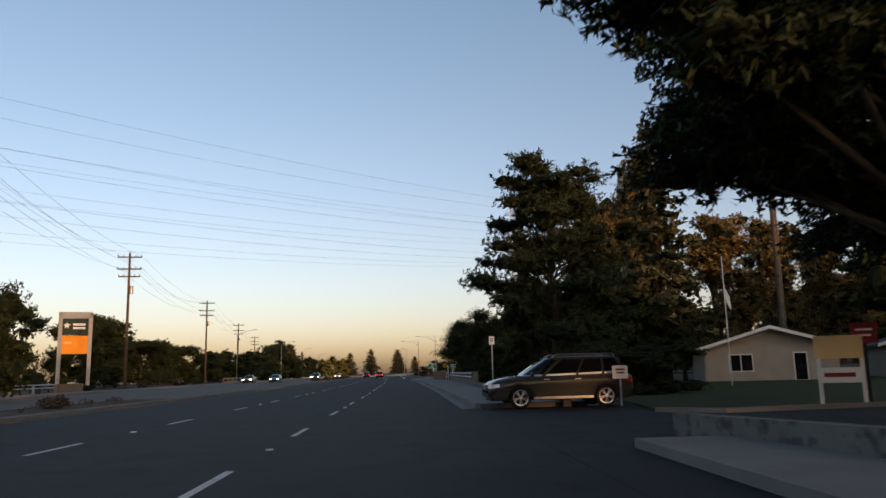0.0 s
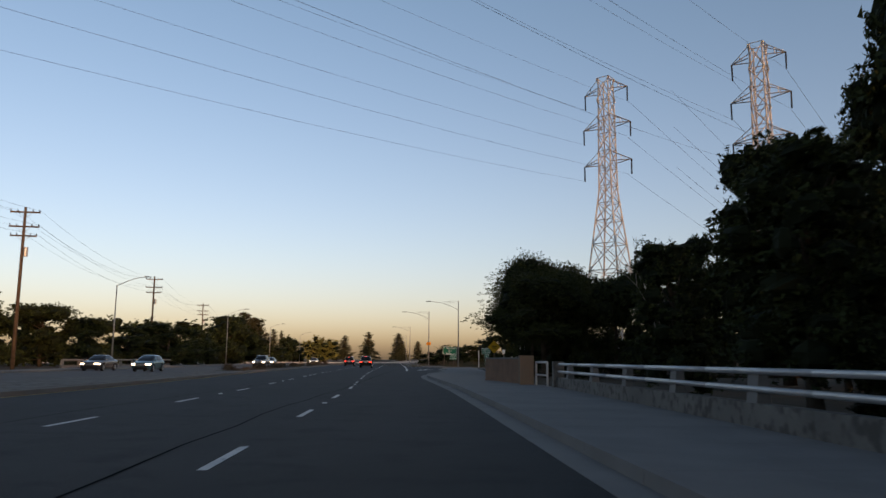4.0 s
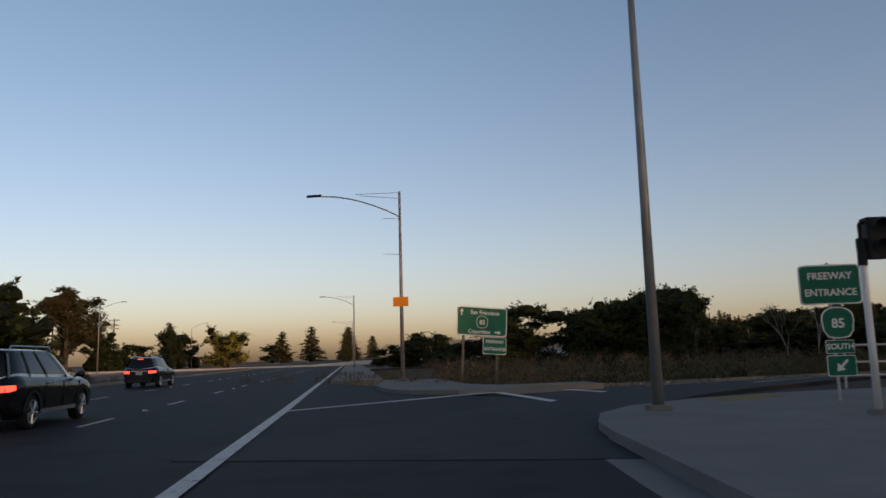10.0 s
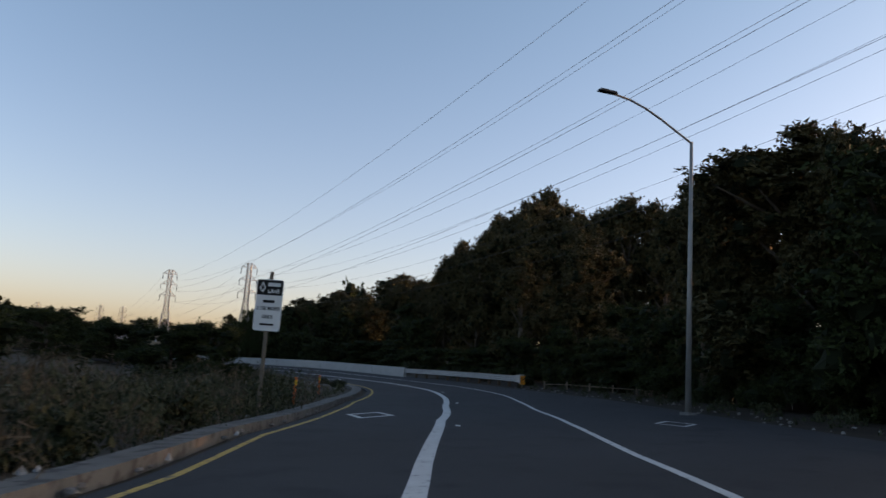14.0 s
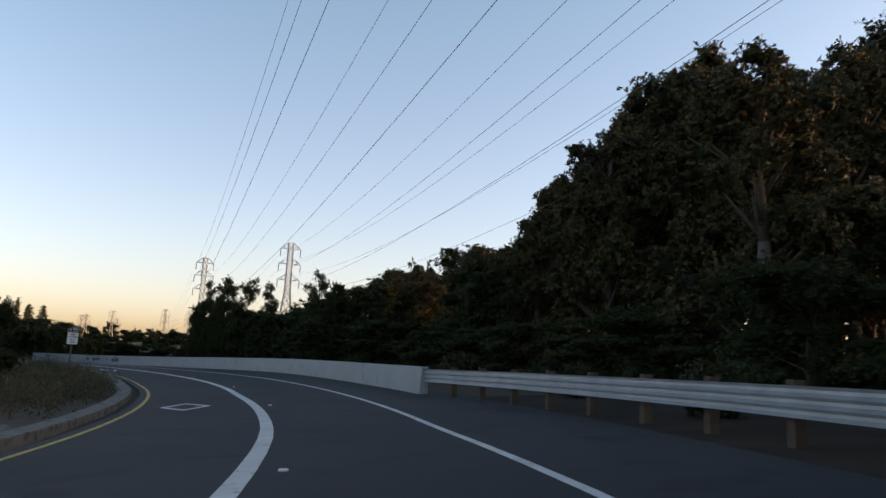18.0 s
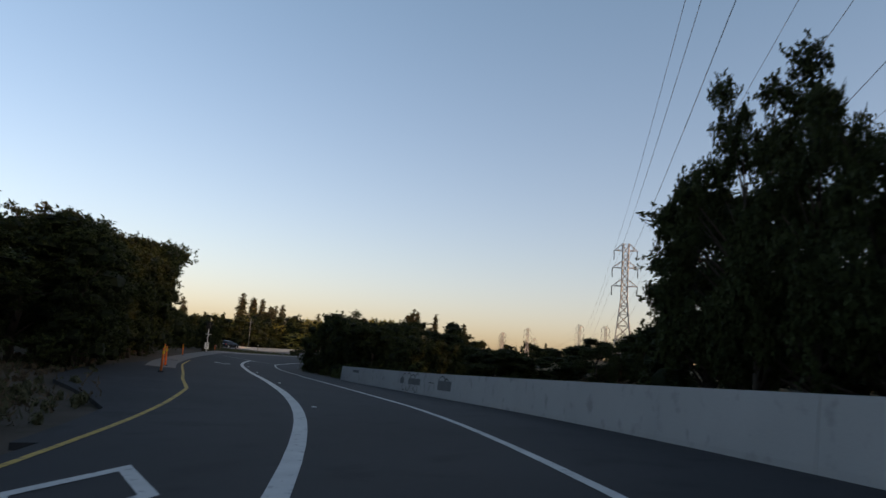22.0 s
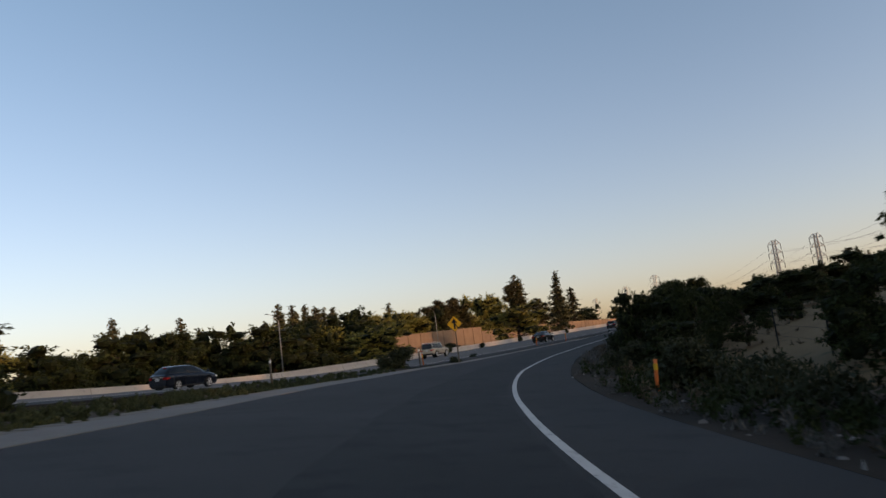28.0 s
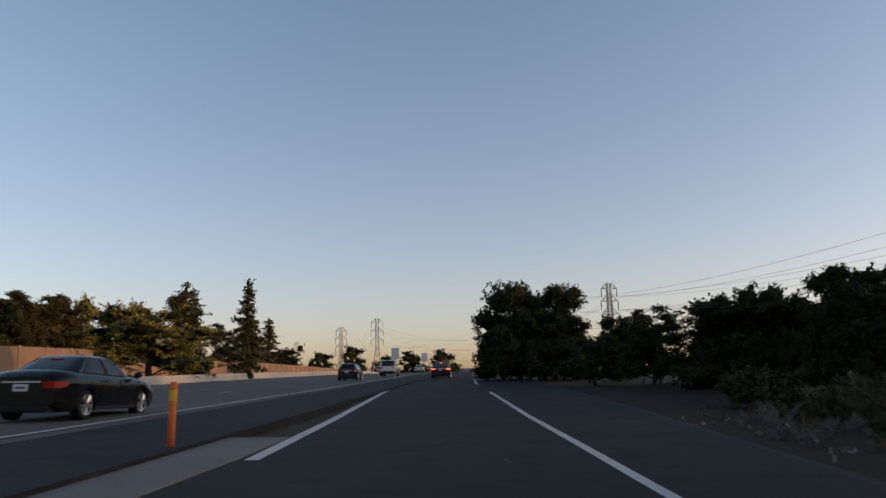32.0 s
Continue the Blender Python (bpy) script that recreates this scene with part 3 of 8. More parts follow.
sh = Shape()
pts = [(-1.2, 0.0), (0.0, 0.6), (1.2, 0.0), (0.0, -0.6)]
verts = [ramp(49 + a, 4.3 + b, 0.019) for a, b in pts] + [ramp(49 + a * 0.8, 4.3 + b * 0.8, 0.019) for a, b in pts]
part("lane_diamond", sh.add(verts, [(i, (i + 1) % 4, 4 + (i + 1) % 4, 4 + i) for i in range(4)]), WHITE_LINE, ramp_road, "faint old diamond marking")
for s0 in range(46, 230, 14):
    x, y, z = ramp(s0, centre_line(s0) + 0.45, 0.012)
    part("road_stud", Shape().box(-0.06, -0.06, 0, 0.06, 0.06, 0.022, 0.015), WHITE_SIGN, ramp_road, "white road stud", pose(x, y, z, 0, 0, ramp_turn(s0)))

# markings on the avenue
for off, first in ((0.0, -19.8), (-4.15, -14.5)):
    for k in range(-4, 40):
        y0 = first + 7.7 * k
        if y0 > 250:
            break
        part("lane_dash", strip(avenue, [y0, y0 + 2.25], off - 0.06, off + 0.06, 0.006), WHITE_LINE, road)
    for k in range(0, 20):
        y0 = first + 5.0 + 15.4 * k
        x, y, z = avenue(y0, off + 0.02, 0.0)
        part("road_stud", Shape().box(-0.06, -0.06, 0, 0.06, 0.06, 0.02, 0.015), WHITE_SIGN, road, "", pose(x, y, z))
line("turn_lane_line", avenue, [121, 130, 140, 152, 165, 185, 210, 260, 340], lambda y: float(np.interp(y, [121, 136, 150, 210, 340], [3.75, 3.95, 4.0, 3.9, 3.9])), 0.22, WHITE_LINE, road, 0.02, "wide white turn lane line")
TAR = material("sealed_crack", (0.006, 0.006, 0.007), (0.011, 0.011, 0.012), 0.95, 2, 20, 0.4, spec=0.01)
for lane, wide in ((0.0, 0.045), (-4.4, 0.035)):
    line("tar_seam", avenue, list(range(16, 132, 3)), lambda y: lane + float(np.interp(y, [16, 33, 38, 60, 90, 115, 121, 131], [0.2, -0.3, -0.8, -0.9, 0.6, 1.9, 2.1, 3.2])) + 0.05 * math.sin(y * 1.3) + 0.03 * math.sin(y * 2.9), wide, TAR, road, 0.005, "dark sealed crack in the asphalt")
line("median_edge_line", avenue, ROWS, -9.9, 0.1, YELLOW_LINE, road, 0.006, "yellow median line")


def flat(points, z, mat, name, parent, label=""):
    return part(name, Shape().add([(x, y, z) for x, y in points], [tuple(range(len(points)))]), mat, parent, label)


flat([(-4.75, 152.2), (-4.7, 152.6), (1.0, 159.0), (1.35, 158.75)], 0.019, WHITE_LINE, "crossing_line", road, "white line over the ramp mouth")
flat([(1.0, 158.95), (1.35, 158.95), (2.75, 150.6), (2.45, 150.4)], 0.02, WHITE_LINE, "crossing_line", road)
flat([(3.5, 159.05), (3.9, 159.1), (6.0, 153.0), (5.7, 152.8)], 0.02, WHITE_LINE, "crossing_line", road)
turn = [(-1.45, 127.2), (-1.5, 130.4), (-1.4, 131.6), (-1.05, 132.35), (-1.0, 134.4), (0.15, 132.5), (-0.75, 130.0), (-0.75, 131.2), (-0.95, 130.9), (-1.05, 130.2), (-1.05, 127.2)]
flat(turn[::-1], 0.008, WHITE_LINE, "turn_arrow", road, "white right turn arrow")

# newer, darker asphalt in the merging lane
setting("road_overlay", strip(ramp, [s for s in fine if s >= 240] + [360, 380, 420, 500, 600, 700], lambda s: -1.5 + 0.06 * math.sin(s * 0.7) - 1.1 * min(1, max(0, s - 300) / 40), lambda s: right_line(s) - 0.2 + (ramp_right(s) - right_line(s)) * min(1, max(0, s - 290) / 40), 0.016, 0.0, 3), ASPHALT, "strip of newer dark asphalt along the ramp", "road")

# the freeway
U = [-420, -300, -220, -160, -130, -100, -80, -60, -40, -20, 0, 20, 40, 60, 90, 130, 200, 300, 500, 900]
fw = setting("road_freeway", strip(freeway, U, 19.5, -0.5, 0.05, 0.3, 3), ASPHALT_PALE, "pale worn freeway lanes", "road")
setting("road_freeway_far", strip(freeway, U, 44.5, 25.0, 0.05, 0.3, 3), ASPHALT_PALE, "pale worn freeway lanes of the other direction", "road")
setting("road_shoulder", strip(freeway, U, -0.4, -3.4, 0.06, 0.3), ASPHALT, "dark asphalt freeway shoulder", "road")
line("edge_line", freeway, U, 0.2, 0.15, WHITE_LINE, fw, 0.075, "white freeway edge line")
for off in (4.6, 9.2, 13.8):
    for u in range(-160, 200, 15):
        part("lane_dash", strip(freeway, [u, u + 3.6], off + 0.06, off - 0.06, 0.075), WHITE_LINE, fw)
barrier = thing("median_barrier", "grey concrete freeway median barrier", "barrier", kind="structure")
for u in range(-420, 420, 12):
    prof = [(-0.3, 0), (-0.3, 0.08), (-0.17, 0.33), (-0.08, 0.81), (0.08, 0.81), (0.17, 0.33), (0.3, 0.08), (0.3, 0)]
    verts = [freeway(a, 22.0 + o, h) for a in (u, u + 11.95) for o, h in prof]
    part("barrier_segment", Shape().add(verts, [(i, (i + 1) % 8, 8 + (i + 1) % 8, 8 + i) for i in range(8)] + [tuple(range(8))[::-1], tuple(range(8, 16))]), CONCRETE_WALL, barrier)

wall = thing("sound_wall", "tan block sound wall along the freeway", "wall", kind="structure")
for u in range(60, 330, 6):
    a, b = freeway(u, 48.0), freeway(u + 5.97, 48.0)
    h = 4.7 if u < 106 else 3.5
    sh = Shape()
    n = Vector((-FREEWAY_WAY[1], FREEWAY_WAY[0], 0)) * 0.1
    ring = [Vector(a) - n, Vector(b) - n, Vector(b) + n, Vector(a) + n]
    sh.add([(p.x, p.y, p.z - 0.5) for p in ring] + [(p.x, p.y, p.z + h) for p in ring], [(0, 1, 5, 4), (1, 2, 6, 5), (2, 3, 7, 6), (3, 0, 4, 7), (4, 5, 6, 7)])
    part("wall_panel", sh, TAN_WALL, wall)
    part("wall_pilaster", Shape().box(-0.22, -0.2, -0.5, 0.22, 0.2, h + 0.15, 0.03), TAN_WALL, wall, "", Matrix.Translation(a) @ pose(0, 0, 0, 0, 0, 40.5))

# concrete barrier wall on the ramp's right
rwall = thing("ramp_wall", "pale concrete barrier wall with grey cover-up paint", "wall", kind="structure")
WALL_AT = lambda s: float(np.interp(s, [104, 115, 123, 131, 146, 158, 174, 182, 190], [4.5, 4.75, 5.0, 5.5, 5.8, 5.7, 5.7, 5.3, 5.2]))
edges = list(np.arange(104.5, 190.6, 4.3))
for a, b in zip(edges, edges[1:]):
    prof = [(0.0, -0.2), (0.0, 0.06), (0.07, 0.95), (0.30, 0.95), (0.34, -0.2)]
    verts = [ramp(s, WALL_AT(s) + o, h + 0.012) for s in np.linspace(a + 0.006, b - 0.006, 5) for o, h in prof]
    part("wall_segment", Shape().add(verts, [(5 * k + i, 5 * k + (i + 1) % 5, 5 * k + 5 + (i + 1) % 5, 5 * k + 5 + i) for k in range(4) for i in range(5)] + [tuple(range(5))[::-1], tuple(range(20, 25))]), CONCRETE_WALL, rwall)


def on_wall(s0, s1, h0, h1, mat, name, label, out=0.008):
    ss = np.linspace(s0, s1, 13)
    verts = [ramp(s, WALL_AT(s) + 0.075 * h / 0.95 - out, h + 0.012) for h in (h0, h1) for s in ss]
    return part(name, Shape().add(verts, [(i, i + 1, 14 + i, 13 + i) for i in range(12)]), mat, rwall, label)


on_wall(166.5, 168.4, 0.3, 0.68, PATCH_PAINT, "cover_patch", "grey painted-over patch")
on_wall(171.3, 174.9, 0.38, 0.66, PATCH_PAINT, "cover_patch", "grey painted-over patch")
on_wall(184.0, 186.0, 0.62, 0.78, PATCH_PAINT, "cover_patch", "grey painted-over patch")


def spray(points, width=0.045):
    """A loose stroke of paint along points (s, height) of the wall."""
    verts = []
    for (s0, h0), (s1, h1) in zip(points, points[1:] + points[-1:]):
        d = math.hypot(s1 - s0, h1 - h0) or 1.0
        nx, nh = -(h1 - h0) / d * width / 2, ((s1 - s0) / d or 1.0) * width / 2
        for k in (-1, 1):
            s, h = s0 + k * nx, h0 + k * nh
            verts.append(ramp(s, WALL_AT(s) + 0.075 * h / 0.95 - 0.013, h + 0.012))
    part("spray_mark", Shape().add(verts, [(2 * i, 2 * i + 1, 2 * i + 3, 2 * i + 2) for i in range(len(points) - 1)]), MARK_PAINT, rwall, "black spray scrawl")


arc = lambda s0, s1, h0, h1, n=10: [(s0 + (s1 - s0) * k / n, h0 + (h1 - h0) * math.sin(math.pi * k / n) ** 0.7) for k in range(n + 1)]
for s0, s1, h1 in ((174.6, 173.9, 0.86), (173.9, 173.1, 0.9), (173.1, 172.3, 0.84), (172.3, 171.6, 0.9)):
    spray(arc(s0, s1, 0.67, h1))
for s0, s1, h1 in ((174.5, 174.0, 0.06), (173.9, 173.0, 0.05), (172.6, 172.4, 0.08), (172.3, 171.6, 0.04)):
    spray(arc(s0, s1, 0.37, h1))
spray(arc(168.3, 167.4, 0.69, 0.86))
spray([(167.5, 0.69), (167.2, 0.78), (167.0, 0.72)], 0.08)
spray([(169.8, 0.55), (169.4, 0.56), (169.0, 0.54)], 0.04)

# distant hills
def hills(name, bearing0, bearing1, far, base, tall, seed):
    rnd = random.Random(seed)
    sh, verts, n = Shape(), [], 60
    for i in range(n + 1):
        a = radians(bearing0 + (bearing1 - bearing0) * i / n)
        e = math.sin(math.pi * i / n) ** 0.5
        h = base + tall * e * (0.55 + 0.25 * math.sin(i * 0.37 + seed) + 0.14 * math.sin(i * 0.93 + 2 * seed) + 0.06 * rnd.random())
        for d, z in ((far, -5), (far + 260, h), (far + 900, -5)):
            verts.append((100 + d * math.sin(a), 200 + d * math.cos(a), z))
    faces = [(3 * i + j, 3 * i + j + 1, 3 * i + 4 + j, 3 * i + 3 + j) for i in range(n) for j in range(2)]
    setting(name, sh.add(verts, faces), HILL, "hazy blue-grey hills on the horizon", "hills", smooth=True)


hills("backdrop_hills", 25, 130, 2500, 10, 110, 3)


# the dry grassy rise beside the ramp
def rise(s, off, up):
    x, y, _ = ramp(s, off)
    return (x, y, level(x, y) + up)


setting("ground_rise", strip(rise, list(np.arange(196, 372, 4.0)), lambda s: ramp_right(s) + 5.5, 70, 0.0, 0.3, 24), DRY_GRASS, "open rise of pale dry grass", "ground")
setting("ground_verge", strip(rise, list(np.arange(190, 372, 4.0)), lambda s: ramp_right(s) + 0.02, lambda s: ramp_right(s) + 5.48, 0.01, 0.3, 4), MULCH, "dark verge of dead brush and litter", "ground")
setting("ground_grove", strip(rise, list(np.arange(26, 106, 4.0)), lambda s: ramp_right(s) + 0.02, 40, 0.0, 0.3, 10), MULCH, "dark leaf litter below the grove", "ground")
setting("road_pullout", strip(ramp, list(np.arange(150, 194, 3.0)), table((150, -4.6), (156, -4.8), (160, -6.0), (166, -8.2), (174, -8.5), (182, -7.6), (193, -6.6)), lambda s: ramp_left(s) + 0.1, 0.005, 0.2, 2), ASPHALT_RAMP, "worn asphalt widening beside the ramp", "road")

GRIT = material("pale_grit", (0.13, 0.12, 0.1), (0.22, 0.2, 0.17), 0.95, 0.5, 22, 0.5, wear=(0.09, 0.08, 0.065), wear_at=0.57)
setting("ground_median", strip(rise, list(np.arange(252, 346, 3.0)), table((252, -9.0), (296, -9.2), (300, -12), (304, -12), (309, -11), (314, -10.2), (318, -7.9), (326, -7.0), (337, -5.4), (346, -3.7)), lambda s: ramp_left(s) - 1.4, 0.03, 0.2, 3), GRIT, "bare pale grit between the ramp and the freeway", "ground")

# a neighbouring loop ramp beyond the verge
LOOP = list(np.arange(100, 184, 4.0))
loop_edge = table((100, -12.5), (112, -11.2), (124, -10.9), (145, -10.5), (156, -10.4), (168, -11.2), (184, -13.5))
setting("road_loop", strip(rise, LOOP, lambda s: loop_edge(s) - 4.2, loop_edge, 0.03, 0.2, 2), ASPHALT_RAMP, "worn asphalt of a neighbouring loop ramp", "road")
setting("kerb_loop", strip(rise, LOOP, loop_edge, lambda s: loop_edge(s) + 0.4, 0.13, 0.3), CONCRETE_WALL, "pale concrete kerb of a loop ramp", "kerb")


# ---- street furniture ----
def lamp_post(x, y, tall, arm_way, arm, style, label, base=0.0, turn=0.0):
    """A lamp post with its arm towards arm_way (degrees from +x)."""
    t = thing("street_lamp", label, "street lamp", "street lamps", pose(x, y, base, 0, 0, arm_way))
    part("base_plate", Shape().box(-0.22, -0.22, -0.1, 0.22, 0.22, 0.1, 0.05), CONCRETE, t)
    part("pole", Shape().rod((0, 0, 0.1), (0, 0, tall), 0.11, 0.06, 10), LAMP_STEEL, t, "tapered grey steel pole", smooth=True)
    if style == "truss":
        low = [(0, 0, tall - 1.3)] + [(arm * k, 0, tall - 1.3 + 1.22 * math.sin(k * math.pi / 2) ** 0.9) for k in (0.15, 0.3, 0.45, 0.6, 0.8, 1.0)]
        part("arm", Shape().tube(low, 0.035), LAMP_STEEL, t)
        part("tie_rod", Shape().rod((0, 0, tall - 0.05), (arm * 0.55, 0, tall - 0.05), 0.014, sides=5).rod((0, 0, tall - 0.35), (arm * 0.5, 0, tall - 0.13), 0.014, sides=5), LAMP_STEEL, t)
        end = low[-1]
    else:
        low = [(0, 0, tall - 0.05)] + [(arm * k, 0, tall - 0.05 + 1.1 * math.sin(k * math.pi / 2) ** 1.1) for k in (0.2, 0.4, 0.6, 0.8, 1.0)]
        part("arm", Shape().tube(low, 0.04), LAMP_STEEL, t)
        end = low[-1]
    head = Shape().add([(end[0] - 0.1, -0.1, end[2]), (end[0] + 0.65, -0.13, end[2] - 0.02), (end[0] + 0.65, 0.13, end[2] - 0.02), (end[0] - 0.1, 0.1, end[2]),
                        (end[0] - 0.1, -0.06, end[2] + 0.1), (end[0] + 0.6, -0.09, end[2] + 0.07), (end[0] + 0.6, 0.09, end[2] + 0.07), (end[0] - 0.1, 0.06, end[2] + 0.1)],
                       [(0, 1, 2, 3), (4, 7, 6, 5), (0, 4, 5, 1), (1, 5, 6, 2), (2, 6, 7, 3), (3, 7, 4, 0)])
    part("lamp_head", head, DARK_METAL, t, "flat dark lamp head")
    return t


lamp_post(3.1, 147.5, 9.5, 174, 4.1, "truss", "grey steel street lamp with a trussed arm on the corner", 0.15)
lamp_r2 = lamp_post(-2.2, 170.0, 9.4, 174, 4.1, "truss", "grey steel street lamp with an orange sign", 0.15)
part("banner_bracket", Shape().rod((0, 0, 8.0), (0.9, 0, 8.05), 0.012, sides=5), LAMP_STEEL, lamp_r2)
part("banner_bracket", Shape().rod((0, 0, 6.2), (0.9, 0, 6.25), 0.012, sides=5), LAMP_STEEL, lamp_r2)
part("orange_plate", Shape().box(-0.36, 0.12, 3.6, 0.4, 0.14, 4.06), ORANGE_SIGN, lamp_r2, "plain orange construction plate")
for y in (232, 300, 380):
    x0, y0, _ = avenue(y, 6.0)
    lamp_post(x0, y0, 9.5, 174, 4.0, "truss", "far grey street lamp beside the avenue", 0.15)
lamp_post(-43.2, 187.5, 9.9, 5, 3.4, "curved", "street lamp across the avenue")
for x, y in ((-38.6, 130.0), (-51, 250.0), (-58, 320.0), (-66, 410.0)):
    lamp_post(x, y, 10.0, 5, 3.4, "curved", "street lamp across the avenue")
lx, ly, lz = 41.4, 166.8, level(41.4, 166.8)
lamp_post(lx, ly, 9.9, 140, 3.6, "curved", "pale steel lamp post beside the ramp", lz)
for u, o in ((-62, 24.0), (20, 24.0), (78, 24), (140, 24.0)):
    x, y, z = freeway(u, o + 22.6)
    lamp_post(x, y, 9.0, 220, 2.5, "curved", "grey steel lamp post behind the freeway wall", z)


def utility_pole(x, y, tall, turn, label):
    t = thing("utility_pole", label, "utility pole", "utility poles", pose(x, y, 0, 1.0, 0, turn))
    part("pole", Shape().rod((0, 0, -0.3), (0, 0, tall), 0.19, 0.12, 10), POLE_WOOD, t, smooth=True)
    for z, w in ((tall - 0.5, 1.35), (tall - 1.9, 1.35), (tall - 2.8, 1.2)):
        arm = part("cross_arm", Shape().box(-w, -0.07, z - 0.07, w, 0.07, z + 0.07), POLE_WOOD, t)
        for k in (-0.95, -0.5, 0.5, 0.95):
            part("insulator", Shape().rod((k * w, 0, z + 0.07), (k * w, 0, z + 0.27), 0.05, 0.035, 6), DARK_METAL, arm)
        part("brace", Shape().rod((-w * 0.5, 0, z), (0, 0, z - 0.6), 0.02, sides=4).rod((w * 0.5, 0, z), (0, 0, z - 0.6), 0.02, sides=4), GALVANISED, t)
    part("transformer", Shape().rod((0.32, 0, tall - 4.8), (0.32, 0, tall - 3.9), 0.2, sides=10), GALVANISED, t)
    return t


POLES = [(-14.7, -4.1), (-29.3, 57.2), (-38.3, 109.8), (-49.4, 166.2), (-61.0, 223.0), (-72.6, 280.0), (-84, 337.0)]
for i, (x, y) in enumerate(POLES):
    utility_pole(x, y, 16.3 - 0.4 * i, 11.5, "tall brown wooden utility pole with three cross arms")


def cable(a, b, sag, r, group, n=14):
    a, b = Vector(a), Vector(b)
    pts = [a.lerp(b, i / n) - Vector((0, 0, sag * 4 * (i / n) * (1 - i / n))) for i in range(n + 1)]
    sh = Shape()
    verts, faces = [], []
    side = (b - a).cross(Vector((0, 0, 1))).normalized()
    for p in pts:
        for k in range(3):
            t = math.tau * k / 3
            verts.append(p + side * (r * math.cos(t)) + Vector((0, 0, r * math.sin(t))))
    for i in range(n):
        for k in range(3):
            faces.append((3 * i + k, 3 * i + (k + 1) % 3, 3 * i + 3 + (k + 1) % 3, 3 * i + 3 + k))
    return tagged(part("overhead_cable", sh.add(verts, faces), WIRE), "thin dark overhead cable between its supports", "cable", group)


for (x0, y0), (x1, y1), i in zip(POLES, POLES[1:], range(9)):
    h0, h1 = 16.0 - 0.4 * i, 15.6 - 0.4 * i
    for w, dz in ((-1.28, 0), (-0.7, 0), (1.28, 0), (-1.28, -1.4), (1.28, -1.4), (1.1, -2.3)):
        cable((x0 + w, y0 + 0.2 * w, h0 + dz), (x1 + w, y1 + 0.2 * w, h1 + dz), 1.5, 0.011, "utility cables")


def pylon(x, y, tall, turn, base=0.0):
    t = thing("transmission_tower", "tall lattice steel transmission tower with three pairs of arms", "transmission tower", "transmission towers", pose(x, y, base, 0, 0, turn))
    wide, waist = 0.085 * tall, 0.023 * tall
    half = lambda z: wide + (waist - wide) * min(z / (tall * 0.6), 1)
    corners = [(1, 1), (-1, 1), (-1, -1), (1, -1)]
    for cx, cy in corners:
        sh = Shape().rod((cx * wide, cy * wide, 0), (cx * waist, cy * waist, tall * 0.6), 0.13, 0.1, 4).rod((cx * waist, cy * waist, tall * 0.6), (cx * waist * 0.8, cy * waist * 0.8, tall), 0.1, 0.08, 4)
        part("leg", sh, LATTICE, t)
    zs = [0, 0.12, 0.23, 0.33, 0.42, 0.5, 0.56, 0.62, 0.68, 0.74, 0.8, 0.86, 0.92, 1.0]
    for side in range(4):
        (ax, ay), (bx, by) = corners[side], corners[(side + 1) % 4]
        sh = Shape()
        for z0, z1 in zip(zs, zs[1:]):
            h0, h1 = half(z0 * tall), half(z1 * tall)
            sh.rod((ax * h0, ay * h0, z0 * tall), (bx * h1, by * h1, z1 * tall), 0.055, sides=4, caps=False)
            sh.rod((bx * h0, by * h0, z0 * tall), (ax * h1, ay * h1, z1 * tall), 0.055, sides=4, caps=False)
            sh.rod((ax * h1, ay * h1, z1 * tall), (bx * h1, by * h1, z1 * tall), 0.05, sides=4, caps=False)
        part("bracing", sh, LATTICE, t)
    for z, w in ((tall * 0.70, 0.088 * tall), (tall * 0.83, 0.088 * tall), (tall * 0.955, 0.08 * tall)):
        for sgn in (-1, 1):
            arm = Shape()
            tip = (sgn * w, 0, z)
            for cy in (-0.8, 0.8):
                arm.rod((sgn * waist, cy, z), tip, 0.06, sides=4).rod((sgn * waist, cy, z + 1.3), tip, 0.05, sides=4)
                arm.rod((sgn * (waist + w) / 2, cy / 2, z), (sgn * (waist + w) / 2, cy / 2, z + 0.62), 0.04, sides=4)
            a = part("cross_arm", arm, LATTICE, t)
            part("insulator", Shape().rod(tip, (sgn * w * 0.99, 0, z - 1.9), 0.09, 0.09, 6), DARK_METAL, a, "dark hanging insulator string")
    return t


LINE_A = [(-147.0, -81.0, 36.5, 0), (21.8, 131.2, 36.7, 0), (191.2, 343.4, 27.5, 0), (299.5, 500.5, 21.8, 2.3), (326.4, 610.3, 21.5, 2.3), (440.0, 800.0, 30.0, 3)]
LINE_B = [(-113.0, -68.0, 36.0, 0), (36.3, 119.5, 36.0, 0), (185.1, 306.6, 28.7, 0), (308.0, 493.0, 21.9, 2.3), (346.7, 614.9, 26.0, 2.3), (475.0, 800.0, 30.0, 3)]
for LINE in (LINE_A, LINE_B):
    for x, y, tall, b in LINE:
        pylon(x, y, tall, -38.5, b)
    for (x0, y0, h0, b0), (x1, y1, h1, b1) in zip(LINE, LINE[1:]):
        for lv, w in ((0.70, 3.0), (0.83, 3.0), (0.955, 2.8)):
            for sgn in (-1, 1):
                dx, dy = sgn * w * math.cos(radians(-38.5)), sgn * w * math.sin(radians(-38.5))
                slack = 4.5 if LINE is LINE_A and 0 < x0 < 100 else 0.0
                cable((x0 + dx + slack, y0 + dy - 0.8 * slack, b0 + h0 * lv - 1.9), (x1 + dx, y1 + dy, b1 + h1 * lv - 1.9), 7.0, 0.012 if x0 < 0 else 0.018, "transmission cables", 24)


